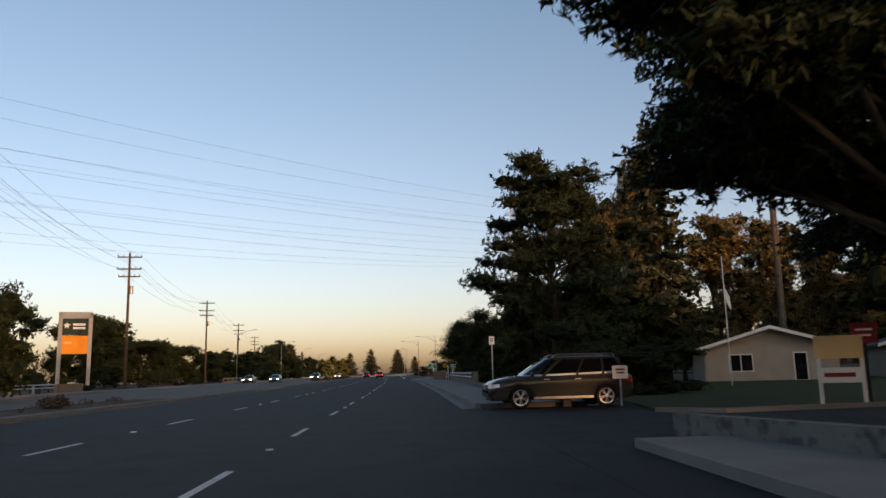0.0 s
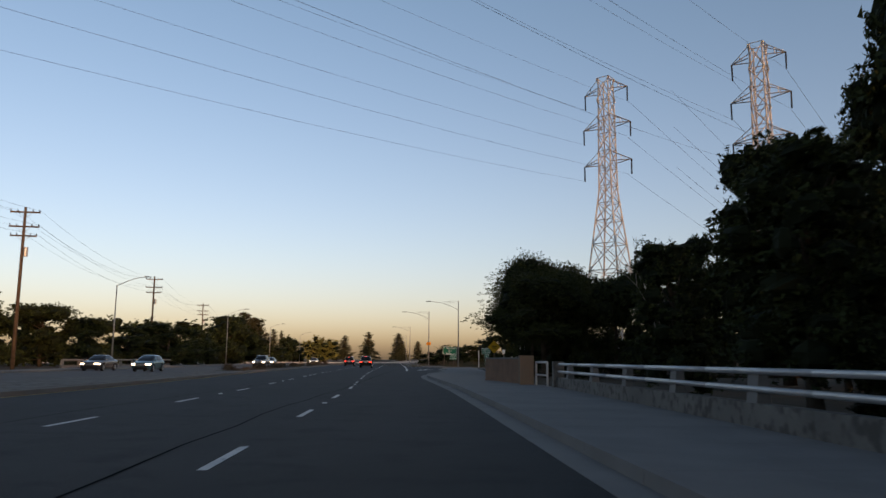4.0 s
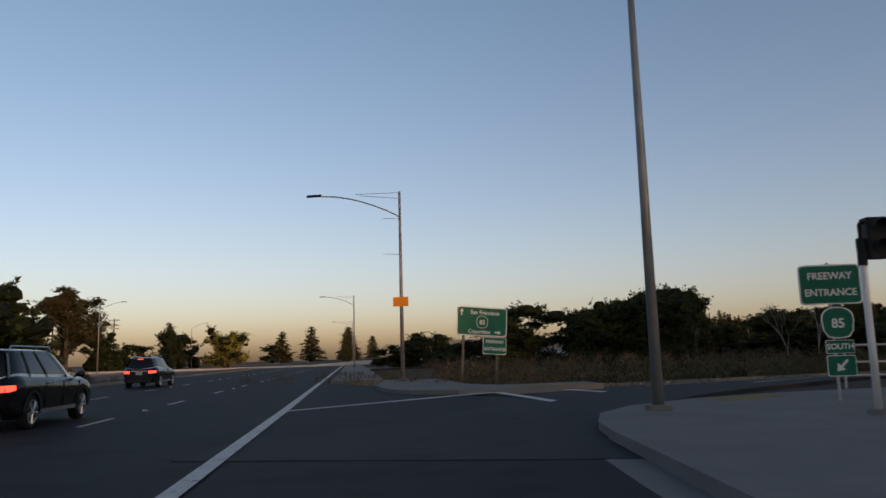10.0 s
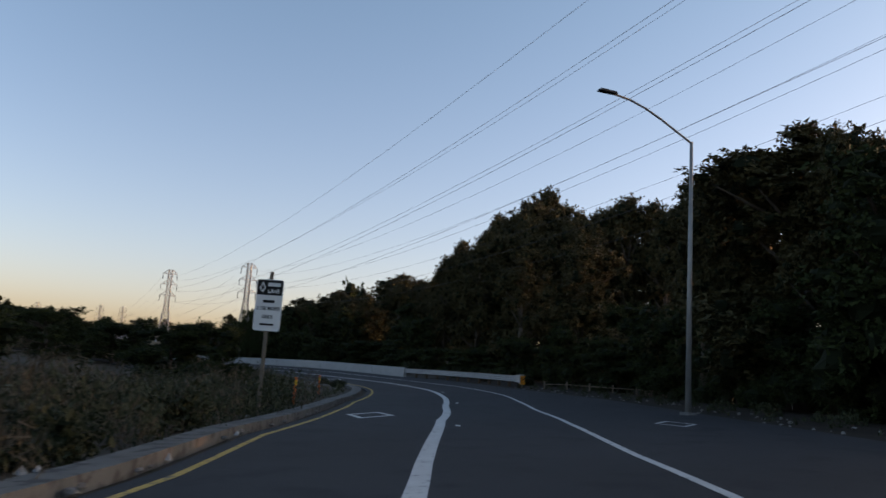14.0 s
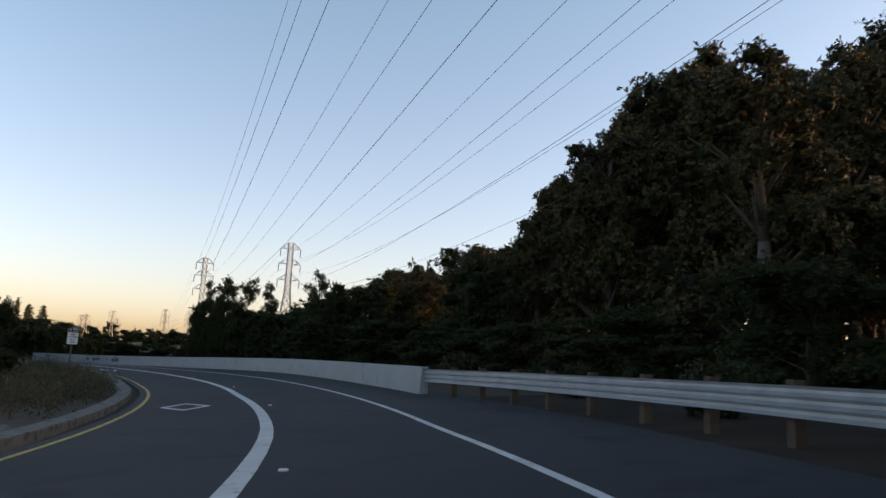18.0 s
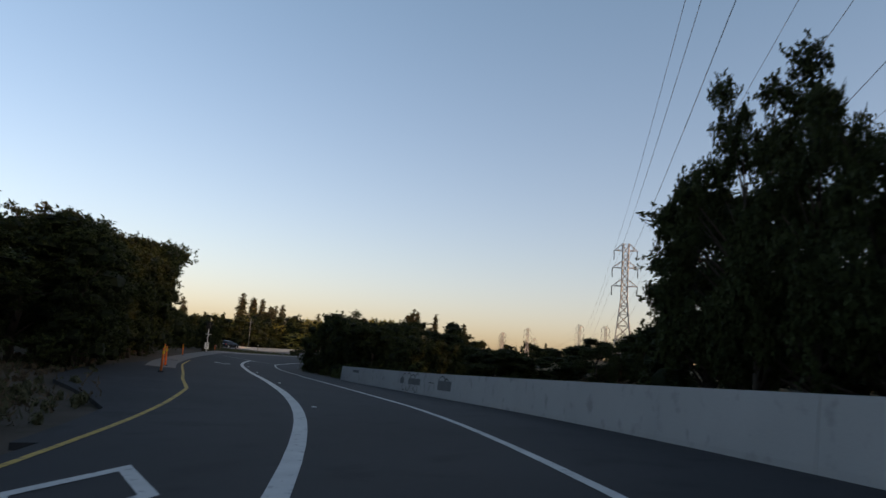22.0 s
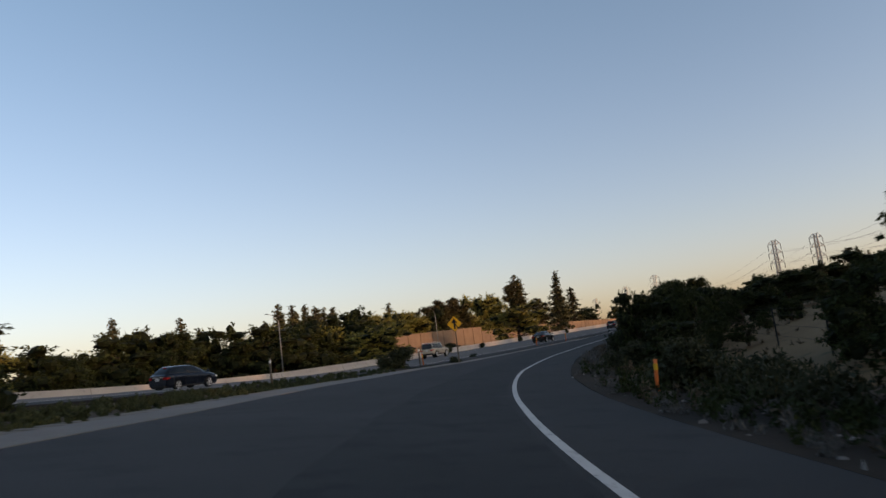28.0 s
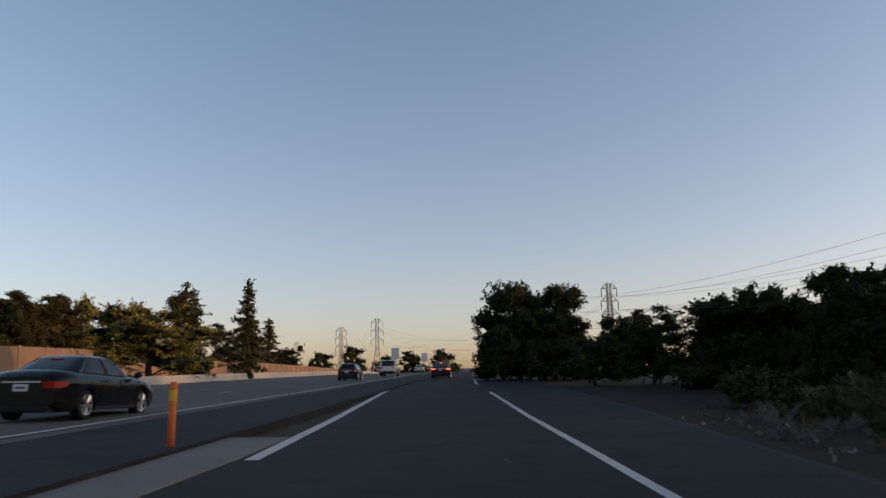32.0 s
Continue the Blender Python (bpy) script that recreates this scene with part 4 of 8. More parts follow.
def sign_post(at, tall, label, category="road sign", wood=False, group="road signs"):
    """An empty sign; boards are put on it with board()."""
    t = thing("road_sign", label, category, group, at)
    if wood:
        part("post", Shape().box(-0.05, -0.045, -0.3, 0.05, 0.045, tall, 0.008), POST_WOOD, t)
    else:
        part("post", Shape().rod((0, 0.03, -0.3), (0, 0.03, tall), 0.032, sides=8), GALVANISED, t)
    return t


def board(t, w, h, z, mat, name="board", rim=None, x=0.0, depth=-0.02):
    """A board of the sign t, seen from -y, its middle at height z, with rounded corners."""
    r, pts = min(w, h) * 0.1, []
    for cx, cy, a0 in ((w / 2 - r, h / 2 - r, 0), (-w / 2 + r, h / 2 - r, 90), (-w / 2 + r, -h / 2 + r, 180), (w / 2 - r, -h / 2 + r, 270)):
        pts += [(cx + r * math.cos(radians(a0 + k)), cy + r * math.sin(radians(a0 + k))) for k in (0, 30, 60, 90)]
    n = len(pts)
    def plate(k, y0, y1):
        v = [(x + px * k[0], y0, z + pz * k[1]) for px, pz in pts] + [(x + px * k[0], y1, z + pz * k[1]) for px, pz in pts]
        return Shape().add(v, [tuple(range(n)), tuple(range(n, 2 * n))[::-1]] + [(i, n + i, n + (i + 1) % n, (i + 1) % n) for i in range(n)])
    b = part(name, plate((1, 1), depth, depth + 0.015), rim or mat, t)
    if rim:
        e = min(w, h) * 0.035
        part("face", plate((1 - 2 * e / w, 1 - 2 * e / h), depth - 0.004, depth), mat, b)
    return b


def on_sign(t, text, size, x, z, mat, depth=-0.028):
    return words(text, size, t, mat, Matrix.Translation((x, depth, z)) @ pose(0, 0, 0, 90, 0, 0))


def bars(t, rows, mat, depth=-0.026):
    """Lines of writing too small to read, as plain bars: x, z, width, height."""
    for x, z, w, h in rows:
        part("text_bar", Shape().box(x - w / 2, depth, z - h / 2, x + w / 2, depth + 0.003, z + h / 2), mat, t)


def arrow(t, x, z, size, turn, mat, depth=-0.028):
    pts = [(-0.08, -0.5), (0.08, -0.5), (0.08, 0.05), (0.3, 0.05), (0, 0.5), (-0.3, 0.05), (-0.08, 0.05)]
    c, s = math.cos(radians(turn)), math.sin(radians(turn))
    v = [(x + size * (px * c - pz * s), depth, z + size * (px * s + pz * c)) for px, pz in pts]
    v += [(a, b + 0.004, d) for a, b, d in v]
    n = len(pts)
    part("arrow", Shape().add(v, [tuple(range(n)), tuple(range(n, 2 * n))[::-1]] + [(i, n + i, n + (i + 1) % n, (i + 1) % n) for i in range(n)]), mat, t)


# green guide sign at the ramp mouth
g = sign_post(pose(0.5, 167.1, 0.0, 0, 4, 16), 3.4, "green guide sign with white letters over dry weeds", wood=True)
part("post", Shape().box(1.6, -0.045, -0.3, 1.7, 0.045, 3.4, 0.008), POST_WOOD, g)
b = board(g, 2.45, 1.32, 2.85, GREEN_SIGN, "guide_board", WHITE_SIGN, 0.85, -0.08)
on_sign(b, "San Francisco", 0.26, 0.98, 3.25, WHITE_SIGN, -0.09)
on_sign(b, "Cupertino", 0.26, 0.72, 2.38, WHITE_SIGN, -0.09)
arrow(b, -0.15, 3.25, 0.32, 0, WHITE_SIGN, -0.09)
arrow(b, 1.62, 2.38, 0.32, -90, WHITE_SIGN, -0.09)


def shield_plate(t, x, z, size, mat, rim, depth, text, tsize):
    pts = []
    for k in range(13):
        a = radians(180 - 15 * k)
        pts.append((0.5 * math.cos(a), 0.1 + 0.42 * math.sin(a) ** 0.75 if math.sin(a) > 0 else 0.1))
    pts += [(0.46, -0.25), (0.32, -0.45), (0, -0.5), (-0.32, -0.45), (-0.46, -0.25)]
    n = len(pts)
    last = None
    for k, y0, m, nm in ((1.0, depth, rim, "shield"), (0.92, depth - 0.004, mat, "shield_face")):
        v = [(x + size * k * px, y0, z + size * k * pz) for px, pz in pts] + [(x + size * k * px, y0 + 0.01, z + size * k * pz) for px, pz in pts]
        last = part(nm, Shape().add(v, [tuple(range(n))[::-1], tuple(range(n, 2 * n))] + [(i, (i + 1) % n, n + (i + 1) % n, n + i) for i in range(n)]), m, t)
    on_sign(t, text, tsize, x, z - size * 0.02, rim, depth - 0.01)


shield_plate(b, 0.85, 2.82, 0.56, GREEN_SIGN, WHITE_SIGN, -0.1, "85", 0.28)
e = board(g, 1.15, 0.78, 1.78, GREEN_SIGN, "entrance_board", WHITE_SIGN, 1.5, -0.08)
on_sign(e, "FREEWAY", 0.2, 1.5, 1.95, WHITE_SIGN, -0.09)
on_sign(e, "ENTRANCE", 0.2, 1.5, 1.62, WHITE_SIGN, -0.09)

# freeway entrance sign on the near corner
f = sign_post(pose(7.1, 148.4, 0.05, 0, 0, -8), 2.9, "green freeway entrance sign with a route shield and arrow")
b = board(f, 1.22, 0.82, 2.45, GREEN_SIGN, "entrance_board", WHITE_SIGN, 0, -0.03)
on_sign(b, "FREEWAY", 0.2, 0, 2.62, WHITE_SIGN, -0.042)
on_sign(b, "ENTRANCE", 0.2, 0, 2.28, WHITE_SIGN, -0.042)
shield_plate(f, 0.08, 1.66, 0.64, GREEN_SIGN, WHITE_SIGN, -0.03, "85", 0.26)
b = board(f, 0.56, 0.27, 1.18, GREEN_SIGN, "south_board", WHITE_SIGN, 0.08, -0.03)
on_sign(b, "SOUTH", 0.16, 0.08, 1.18, WHITE_SIGN, -0.042)
b = board(f, 0.56, 0.42, 0.8, GREEN_SIGN, "arrow_board", WHITE_SIGN, 0.08, -0.03)
arrow(b, 0.08, 0.8, 0.32, 135, WHITE_SIGN, -0.042)


def signal_head(t, z, n, x=0.0, y=0.0, back=True):
    h = part("signal_head", Shape().box(x - 0.17, y - 0.16, z - 0.17 * n, x + 0.17, y + 0.12, z + 0.17 * n, 0.03), DARK_METAL, t, "black signal head with unlit lenses")
    for i in range(n):
        zz = z + 0.34 * (i - (n - 1) / 2)
        part("lens", Shape().rod((x, y - 0.165, zz), (x, y - 0.18, zz), 0.105, sides=12), PLASTIC, h)
        part("visor", Shape().add([(x + 0.13 * math.cos(a), y - 0.16 - d, zz + 0.13 * math.sin(a)) for d in (0, 0.2) for a in np.linspace(0, math.pi, 9)], [(k, k + 1, 10 + k, 9 + k) for k in range(8)]), DARK_METAL, h)
    if back:
        part("backplate", Shape().box(x - 0.31, y + 0.0, z - 0.17 * n - 0.13, x + 0.31, y + 0.02, z + 0.17 * n + 0.13, 0.02), DARK_METAL, h)


def ramp_meter(s, off, side, label):
    x, y, z = ramp(s, off)
    t = thing("ramp_signal", label, "traffic signal", "ramp signals", pose(x, y, z, 0, 0, ramp_turn(s)))
    part("footing", Shape().rod((0, 0, -0.2), (0, 0, 0.1), 0.26, 0.22, 10), CONCRETE, t)
    part("pole", Shape().rod((0, 0, 0), (0, 0, 3.75), 0.055, 0.05, 10), WHITE_PAINT, t, "pale painted pole", smooth=True)
    signal_head(t, 3.36, 2, 0, -0.1)
    part("camera_arm", Shape().tube([(side * 0.06, 0, 2.7), (side * 0.3, 0, 2.85), (side * 0.3, 0, 3.6)], 0.02), DARK_METAL, t)
    part("detector", Shape().box(side * 0.3 - 0.11, -0.16, 3.46, side * 0.3 + 0.11, 0.12, 3.65, 0.03), DARK_METAL, t)
    bar = board(t, 0.52, 0.12, 2.25, WHITE_SIGN, "small_plate", None, 0, -0.09)
    bars(bar, [(0, 2.25, 0.4, 0.05)], BLACK_SIGN, -0.096)
    b = board(t, 0.5, 0.78, 0.82, WHITE_SIGN, "stop_board", None, 0, -0.09)
    on_sign(b, "STOP", 0.15, 0, 1.09, BLACK_SIGN, -0.096)
    on_sign(b, "HERE ON", 0.095, 0, 0.94, BLACK_SIGN, -0.096)
    on_sign(b, "RED", 0.15, 0, 0.79, BLACK_SIGN, -0.096)
    arrow(b, 0, 0.57, 0.26, 125 if side < 0 else -125, BLACK_SIGN, -0.097)
    if side < 0:
        signal_head(t, 1.65, 2, 0.14, 0.02)
    return t


ramp_meter(235.0, -7.5, 1, "black ramp signal with white stop board on pale pole")
ramp_meter(234.8, 5.5, -1, "black double ramp signal with white stop board")
# signal at the near corner of the ramp mouth
x, y = 6.0, 145.4
t = thing("traffic_signal", "black traffic signal on a white pole beside the pavement", "traffic signal", "", pose(x, y, 0.15, 0, 0, -5))
part("footing", Shape().rod((0, 0, -0.1), (0, 0, 0.08), 0.2, 0.16, 10), CONCRETE, t)
part("pole", Shape().rod((0, 0, 0), (0, 0, 2.4), 0.06, 0.055, 10), WHITE_PAINT, t, smooth=True)
part("pole_top", Shape().rod((0, 0, 2.4), (0, 0, 2.85), 0.075, sides=10).tube([(0, 0, 2.85), (0.0, 0, 3.1), (0.2, 0, 3.15)], 0.03), DARK_METAL, t)
signal_head(t, 2.85, 2, 0.25, 0.05, False)


def pool_sign(s, off, label, turn=0.0, stretch=1.0):
    x, y, z = ramp(s, off)
    t = sign_post(pose(x, y, z, 0, 0, ramp_turn(s) + turn) @ Matrix.Diagonal((1, 1, stretch, 1)), 3.6, label, wood=True)
    b = board(t, 0.78, 1.3, 2.75, WHITE_SIGN, "lane_board", None, 0, -0.07)
    part("black_band", Shape().box(-0.37, -0.076, 3.0, 0.37, -0.071, 3.38), BLACK_SIGN, b)
    v = [(-0.21, -0.08, 3.19 + 0.14), (-0.12, -0.08, 3.19), (-0.21, -0.08, 3.19 - 0.14), (-0.3, -0.08, 3.19)]
    v += [(-0.21 + (px + 0.21) * 0.6, -0.08, 3.19 + (pz - 3.19) * 0.6) for px, _, pz in v]
    part("diamond", Shape().add(v, [(i, (i + 1) % 4, 4 + (i + 1) % 4, 4 + i) for i in range(4)]), WHITE_SIGN, b)
    bars(b, [(0.12, 3.27, 0.36, 0.09)], WHITE_SIGN, -0.08)
    on_sign(b, "LANE", 0.14, 0.12, 3.1, WHITE_SIGN, -0.08)
    on_sign(b, "2 OR MORE", 0.13, 0, 2.66, BLACK_SIGN, -0.077)
    on_sign(b, "ONLY", 0.12, 0, 2.45, BLACK_SIGN, -0.077)
    bars(b, [(0, 2.84, 0.34, 0.07), (0, 2.26, 0.4, 0.05)], BLACK_SIGN, -0.077)
    return t


pool_sign(48.2, -7.45, "white and black car pool lane sign among weeds", 6, 1.15)
pool_sign(145.2, -5.6, "white and black car pool lane sign beside the ramp", 4)


def diamond_sign(x, y, z, turn, size, high, label, merge):
    t = sign_post(pose(x, y, z, 0, 0, turn), high, label, wood=True)
    for k, y0, m, nm in ((1.0, -0.07, BLACK_SIGN, "board"), (0.95, -0.074, YELLOW_SIGN, "face")):
        r = size * k * 0.7071
        v = [(0, y0, high + r), (r, y0, high), (0, y0, high - r), (-r, y0, high)]
        v += [(a, c + 0.012, d) for a, c, d in v]
        part(nm, Shape().add(v, [(3, 2, 1, 0), (4, 5, 6, 7)] + [(i, (i + 1) % 4, 4 + (i + 1) % 4, 4 + i) for i in range(4)]), m, t)
    if merge:
        arrow(t, 0, high + 0.02, size * 0.95, 0, BLACK_SIGN, -0.079)
        part("side_stroke", Shape().add([(0.06, -0.079, high - 0.1), (0.2, -0.079, high - 0.34), (0.2, -0.079, high - 0.46), (0.3, -0.079, high - 0.46), (0.3, -0.079, high - 0.3), (0.06, -0.079, high + 0.06)], [(0, 1, 2, 3, 4, 5)]), BLACK_SIGN, t)
    else:
        bars(t, [(0, high + 0.06, size * 0.5, 0.07), (0, high - 0.08, size * 0.4, 0.07)], BLACK_SIGN, -0.079)
    return t


x, y, z = ramp(309, -6.1)
diamond_sign(x, y, z, ramp_turn(300), 0.92, 3.15, "yellow merge sign with a black arrow on a wooden post", True)
diamond_sign(6.4, 102.2, 0.1, 0, 0.76, 2.2, "yellow diamond warning sign at the back of the pavement", False)
for x, y, z, turn, w, h, high, label in ((11.25, 16.6, 0.1, -2, 0.32, 0.48, 3.15, "white bus stop sign on a thin post"), (9.7, 149.4, 0.05, -15, 0.36, 0.6, 2.7, "plain white sign seen edge-on on a brown post"),
                                         (19.0, 152.0, 0.05, -15, 0.4, 0.5, 2.4, "white sign on a dark post"), (14.6, -3.2, 0.06, 0, 0.5, 0.42, 1.25, "small pale sign on a lawn")):
    t = sign_post(pose(x, y, z, 0, 0, turn), high, label)
    b = board(t, w, h, high - h / 2, WHITE_SIGN)
    if "plain" not in label:
        bars(b, [(0, high - h * 0.3, w * 0.6, 0.05), (0, high - h * 0.55, w * 0.5, 0.05)], BLACK_SIGN)
for u, o, w, h, high, label in ((48, 46.0, 1.6, 2.0, 4.5, "pale back of a freeway sign"), (60, -1.5, 0.6, 0.9, 2.6, "small white sign beside the freeway"), (96, -1.5, 0.8, 1.1, 2.8, "white freeway sign on a post")):
    x, y, z = freeway(u, o)
    t = sign_post(pose(x, y, z, 0, 0, -45), high, label)
    board(t, w, h, high - h / 2, GREY_SIGN if o > 40 else WHITE_SIGN)
x, y, z = 113.2, 364.5, level(113.2, 364.5)
t = sign_post(pose(x, y, z, 0, 0, -12) @ Matrix.Scale(0.8, 4), 3.4, "small green sign beside the freeway")
b = board(t, 1.1, 1.2, 2.8, GREEN_SIGN, "board", WHITE_SIGN)
bars(b, [(0, 3.0, 0.7, 0.12), (0, 2.6, 0.6, 0.12)], WHITE_SIGN)


def delineator(x, y, z, tall, label, mat=ORANGE_POST, lean=0.0):
    t = thing("delineator_post", label, "bollard", "delineator posts", pose(x, y, z, 0, lean, 0))
    part("tube", Shape().rod((0, 0, 0), (0, 0, tall), 0.055, 0.05, 10), mat, t, smooth=True)
    part("base", Shape().rod((0, 0, -0.02), (0, 0, 0.04), 0.15, 0.12, 10), PLASTIC, t)
    part("reflector", Shape().rod((0, 0, tall - 0.28), (0, 0, tall - 0.12), 0.058, 0.058, 10), WHITE_SIGN if mat is not ORANGE_POST else YELLOW_SIGN, t)


for s, o, tall, lean in ((55.4, -8.0, 1.05, 2), (69, -8.4, 1.05, -2), (174.4, -5.4, 1.05, 1), (182.4, -5.7, 1.05, -1), (196.0, -6.9, 1.0, 2), (211, -6.9, 1.0, -3), (269.9, 5.3, 0.95, 6), (251.9, -9.0, 1.2, 0), (343, -3.9, 1.0, 1), (308.6, -9.0, 1.0, -2), (337, -5.9, 1.0, 2)):
    x, y, z = ramp(s, o, 0.02)
    delineator(x, y, z, tall, "faded orange plastic delineator post beside the ramp", lean=lean)
for s, o in ((247, -11.5), (258, -9.5), (289, -12.3), (304.6, -8.0)):
    x, y, z = rise(s, o, 0)
    delineator(x, y, z, 1.5, "weathered pale marker post on the ramp verge", POST_WOOD)

# guard rail before the wall
rail = thing("guard_rail", "galvanised corrugated guard rail on wooden blocks", "guard rail")
RAIL_AT = lambda s: float(np.interp(s, [82, 90, 98, 106], [6.5, 6.2, 5.5, 4.55]))
prof = [(0.0, 0.45), (0.07, 0.5), (0.07, 0.55), (0.0, 0.6), (0.07, 0.65), (0.07, 0.7), (0.0, 0.75), (0.07, 0.8), (0.07, 0.85), (0.0, 0.9)]
for a in range(82, 104, 4):
    b = min(a + 4, 104.6)
    verts = [ramp(s, RAIL_AT(s) - 0.09 + o, h) for s in (a, b) for o, h in prof]
    n = len(prof)
    part("rail_beam", Shape().add(verts, [(i, i + 1, n + i + 1, n + i) for i in range(n - 1)]), GALVANISED, rail)
for a in range(82, 104, 2):
    x, y, z = ramp(a + 0.5, RAIL_AT(a + 0.5) + 0.12)
    part("rail_post", Shape().box(-0.09, -0.1, -0.3, 0.09, 0.1, 0.97), POLE_WOOD, rail, "", pose(x, y, z, 0, 0, ramp_turn(a)))
x, y, z = ramp(81.6, 6.5)
part("rail_terminal", Shape().box(-0.2, -0.55, 0.42, -0.1, 0.45, 0.95, 0.02).box(-0.2, -0.6, 0.3, 0.16, -0.5, 1.0, 0.02), GALVANISED, rail, "boxed steel end terminal", pose(x, y, z, 0, 0, ramp_turn(80)) @ pose(0, 0.75, 0))
ob = thing("object_marker", "orange and black striped marker at the guard rail end", "road sign", "", pose(x, y, z, 0, 0, ramp_turn(75)))
part("end_plate", Shape().box(-0.16, -0.02, 0.28, 0.16, 0.02, 0.9), ORANGE_SIGN, ob)
for z0 in (0.2, 0.42, 0.64):
    v = [(-0.155, -0.026, max(z0, 0.29)), (0.155, -0.026, z0 + 0.27), (0.155, -0.026, min(z0 + 0.37, 0.89)), (-0.155, -0.026, z0 + 0.1)]
    part("stripe", Shape().add([(a, b, min(c, 0.89)) for a, b, c in v], [(0, 1, 2, 3)]), BLACK_SIGN, ob)
part("marker_post", Shape().box(-0.06, 0.02, -0.3, 0.06, 0.14, 0.9), POST_WOOD, ob)

# low wooden post fence in the trees
lowf = thing("post_fence", "low weathered wooden post fence below the trees", "fence")
for k in range(15):
    x, y, z = 66.5 + 0.7 * k * 0.35, 179.6 - 1.6 * k, 0
    z = level(x, y) - 0.05
    part("fence_post", Shape().box(-0.06, -0.06, -0.2, 0.06, 0.06, 0.62, 0.01), POST_WOOD, lowf, "", pose(x, y, z, 0, 0, 10))
    if k < 14:
        part("fence_rail", Shape().rod((x, y, z + 0.4), (x + 0.245, y - 1.6, level(x + 0.245, y - 1.6) + 0.35), 0.04, sides=6), POST_WOOD, lowf)

# wire fence on the grassy rise
wf = thing("wire_fence", "rusty steel post and wire fence on dry grass", "fence")
prev = None
for k in range(16):
    x, y, z = ramp(222 + 6.5 * k, 8.7 + 0.35 * k)
    z = level(x, y)
    part("fence_post", Shape().rod((x, y, z - 0.3), (x, y, z + 1.5), 0.035, sides=6), DARK_METAL, wf)
    if prev:
        for h in (0.4, 0.8, 1.2, 1.45):
            part("fence_wire", Shape().rod((prev[0], prev[1], prev[2] + h), (x, y, z + h), 0.006, sides=3), DARK_METAL, wf)
    prev = (x, y, z)

# the bridge parapet with its two-tube railing
br = thing("bridge_railing", "stained concrete parapet with two pale steel tubes", "railing")
def bridge(y, off=0.0, z=0.0):
    return (10.25 - 0.0566 * (y - 28.0) + off, y, z)
for y in np.arange(28, 72, 4.0):
    v = [bridge(yy, o, h) for yy in (y + 0.01, y + 3.99) for o, h in ((0, -0.3), (0, 0.55), (0.28, 0.55), (0.28, -0.3))]
    part("parapet", Shape().add(v, [(0, 1, 5, 4), (1, 2, 6, 5), (2, 3, 7, 6), (0, 3, 2, 1), (4, 5, 6, 7)]), CONCRETE_OLD, br)
    v = [bridge(yy, o, h) for yy, k in ((y + 1.8, 1), (y + 2.2, 1)) for o, h in ((0.02, 0.55), (0.08, 1.12), (0.22, 1.12), (0.26, 0.55))]
    part("railing_post", Shape().add(v, [(0, 1, 5, 4), (1, 2, 6, 5), (2, 3, 7, 6), (0, 3, 2, 1), (4, 5, 6, 7)]), CONCRETE, br)
    for h in (0.78, 1.08):
        part("tube", Shape().rod(bridge(y, 0.06, h), bridge(y + 4, 0.06, h), 0.055, sides=8), GALVANISED, br, smooth=True)
part("end_pier", Shape().box(10.1, 27.4, -0.2, 10.6, 28.0, 1.2, 0.04), CONCRETE_OLD, br)
part("end_pier", Shape().box(7.6, 71.9, -0.2, 8.05, 72.4, 1.2, 0.04), CONCRETE_OLD, br)
ga = thing("pipe_gate", "pale steel pipe gate beside the parapet", "gate")
part("gate_frame", Shape().tube([(7.5, 73.2, 0), (7.5, 73.2, 1.15), (7.2, 75.0, 1.15), (7.2, 75.0, 0)], 0.05).rod((7.5, 73.2, 0.6), (7.2, 75.0, 0.6), 0.04), GALVANISED, ga)
lw = thing("low_wall", "low concrete wall behind the pavement", "wall", kind="structure")
for y in np.arange(-2.5, 27, 4.2):
    y1 = min(y + 4.19, 27.4)
    v = [(13.0 - 0.09 * (yy + 4.5) + o, yy, h) for yy in (y, y1) for o, h in ((0, -0.2), (0, 0.45), (0.25, 0.45), (0.25, -0.2))]
    part("wall_segment", Shape().add(v, [(0, 1, 5, 4), (1, 2, 6, 5), (2, 3, 7, 6), (0, 3, 2, 1), (4, 5, 6, 7)]), CONCRETE_OLD, lw)

# brick wall
bw = thing("brick_wall", "low brown brick wall with a concrete cap", "wall", kind="structure")
def brick_at(k, off=0.0):
    a, b = Vector((6.75, 75.6, 0)), Vector((5.1, 82.5, 0))
    p = a.lerp(b, k)
    return p + Vector((0.97, 0.23, 0)) * off
core = [brick_at(0, 0.03), brick_at(1, 0.03), brick_at(1, 0.27), brick_at(0, 0.27)]
part("wall_core", Shape().prism([(p.x, p.y) for p in core], -0.2, 1.3), CONCRETE_OLD, bw, "grey mortar")
cap = [brick_at(-0.01, -0.03), brick_at(1.01, -0.03), brick_at(1.01, 0.33), brick_at(-0.01, 0.33)]
part("cap", Shape().prism([(p.x, p.y) for p in cap], 1.3, 1.37), CONCRETE, bw)
part("pier", Shape().box(6.45, 75.0, -0.2, 7.1, 75.65, 1.45, 0.03), TAN_WALL, bw)

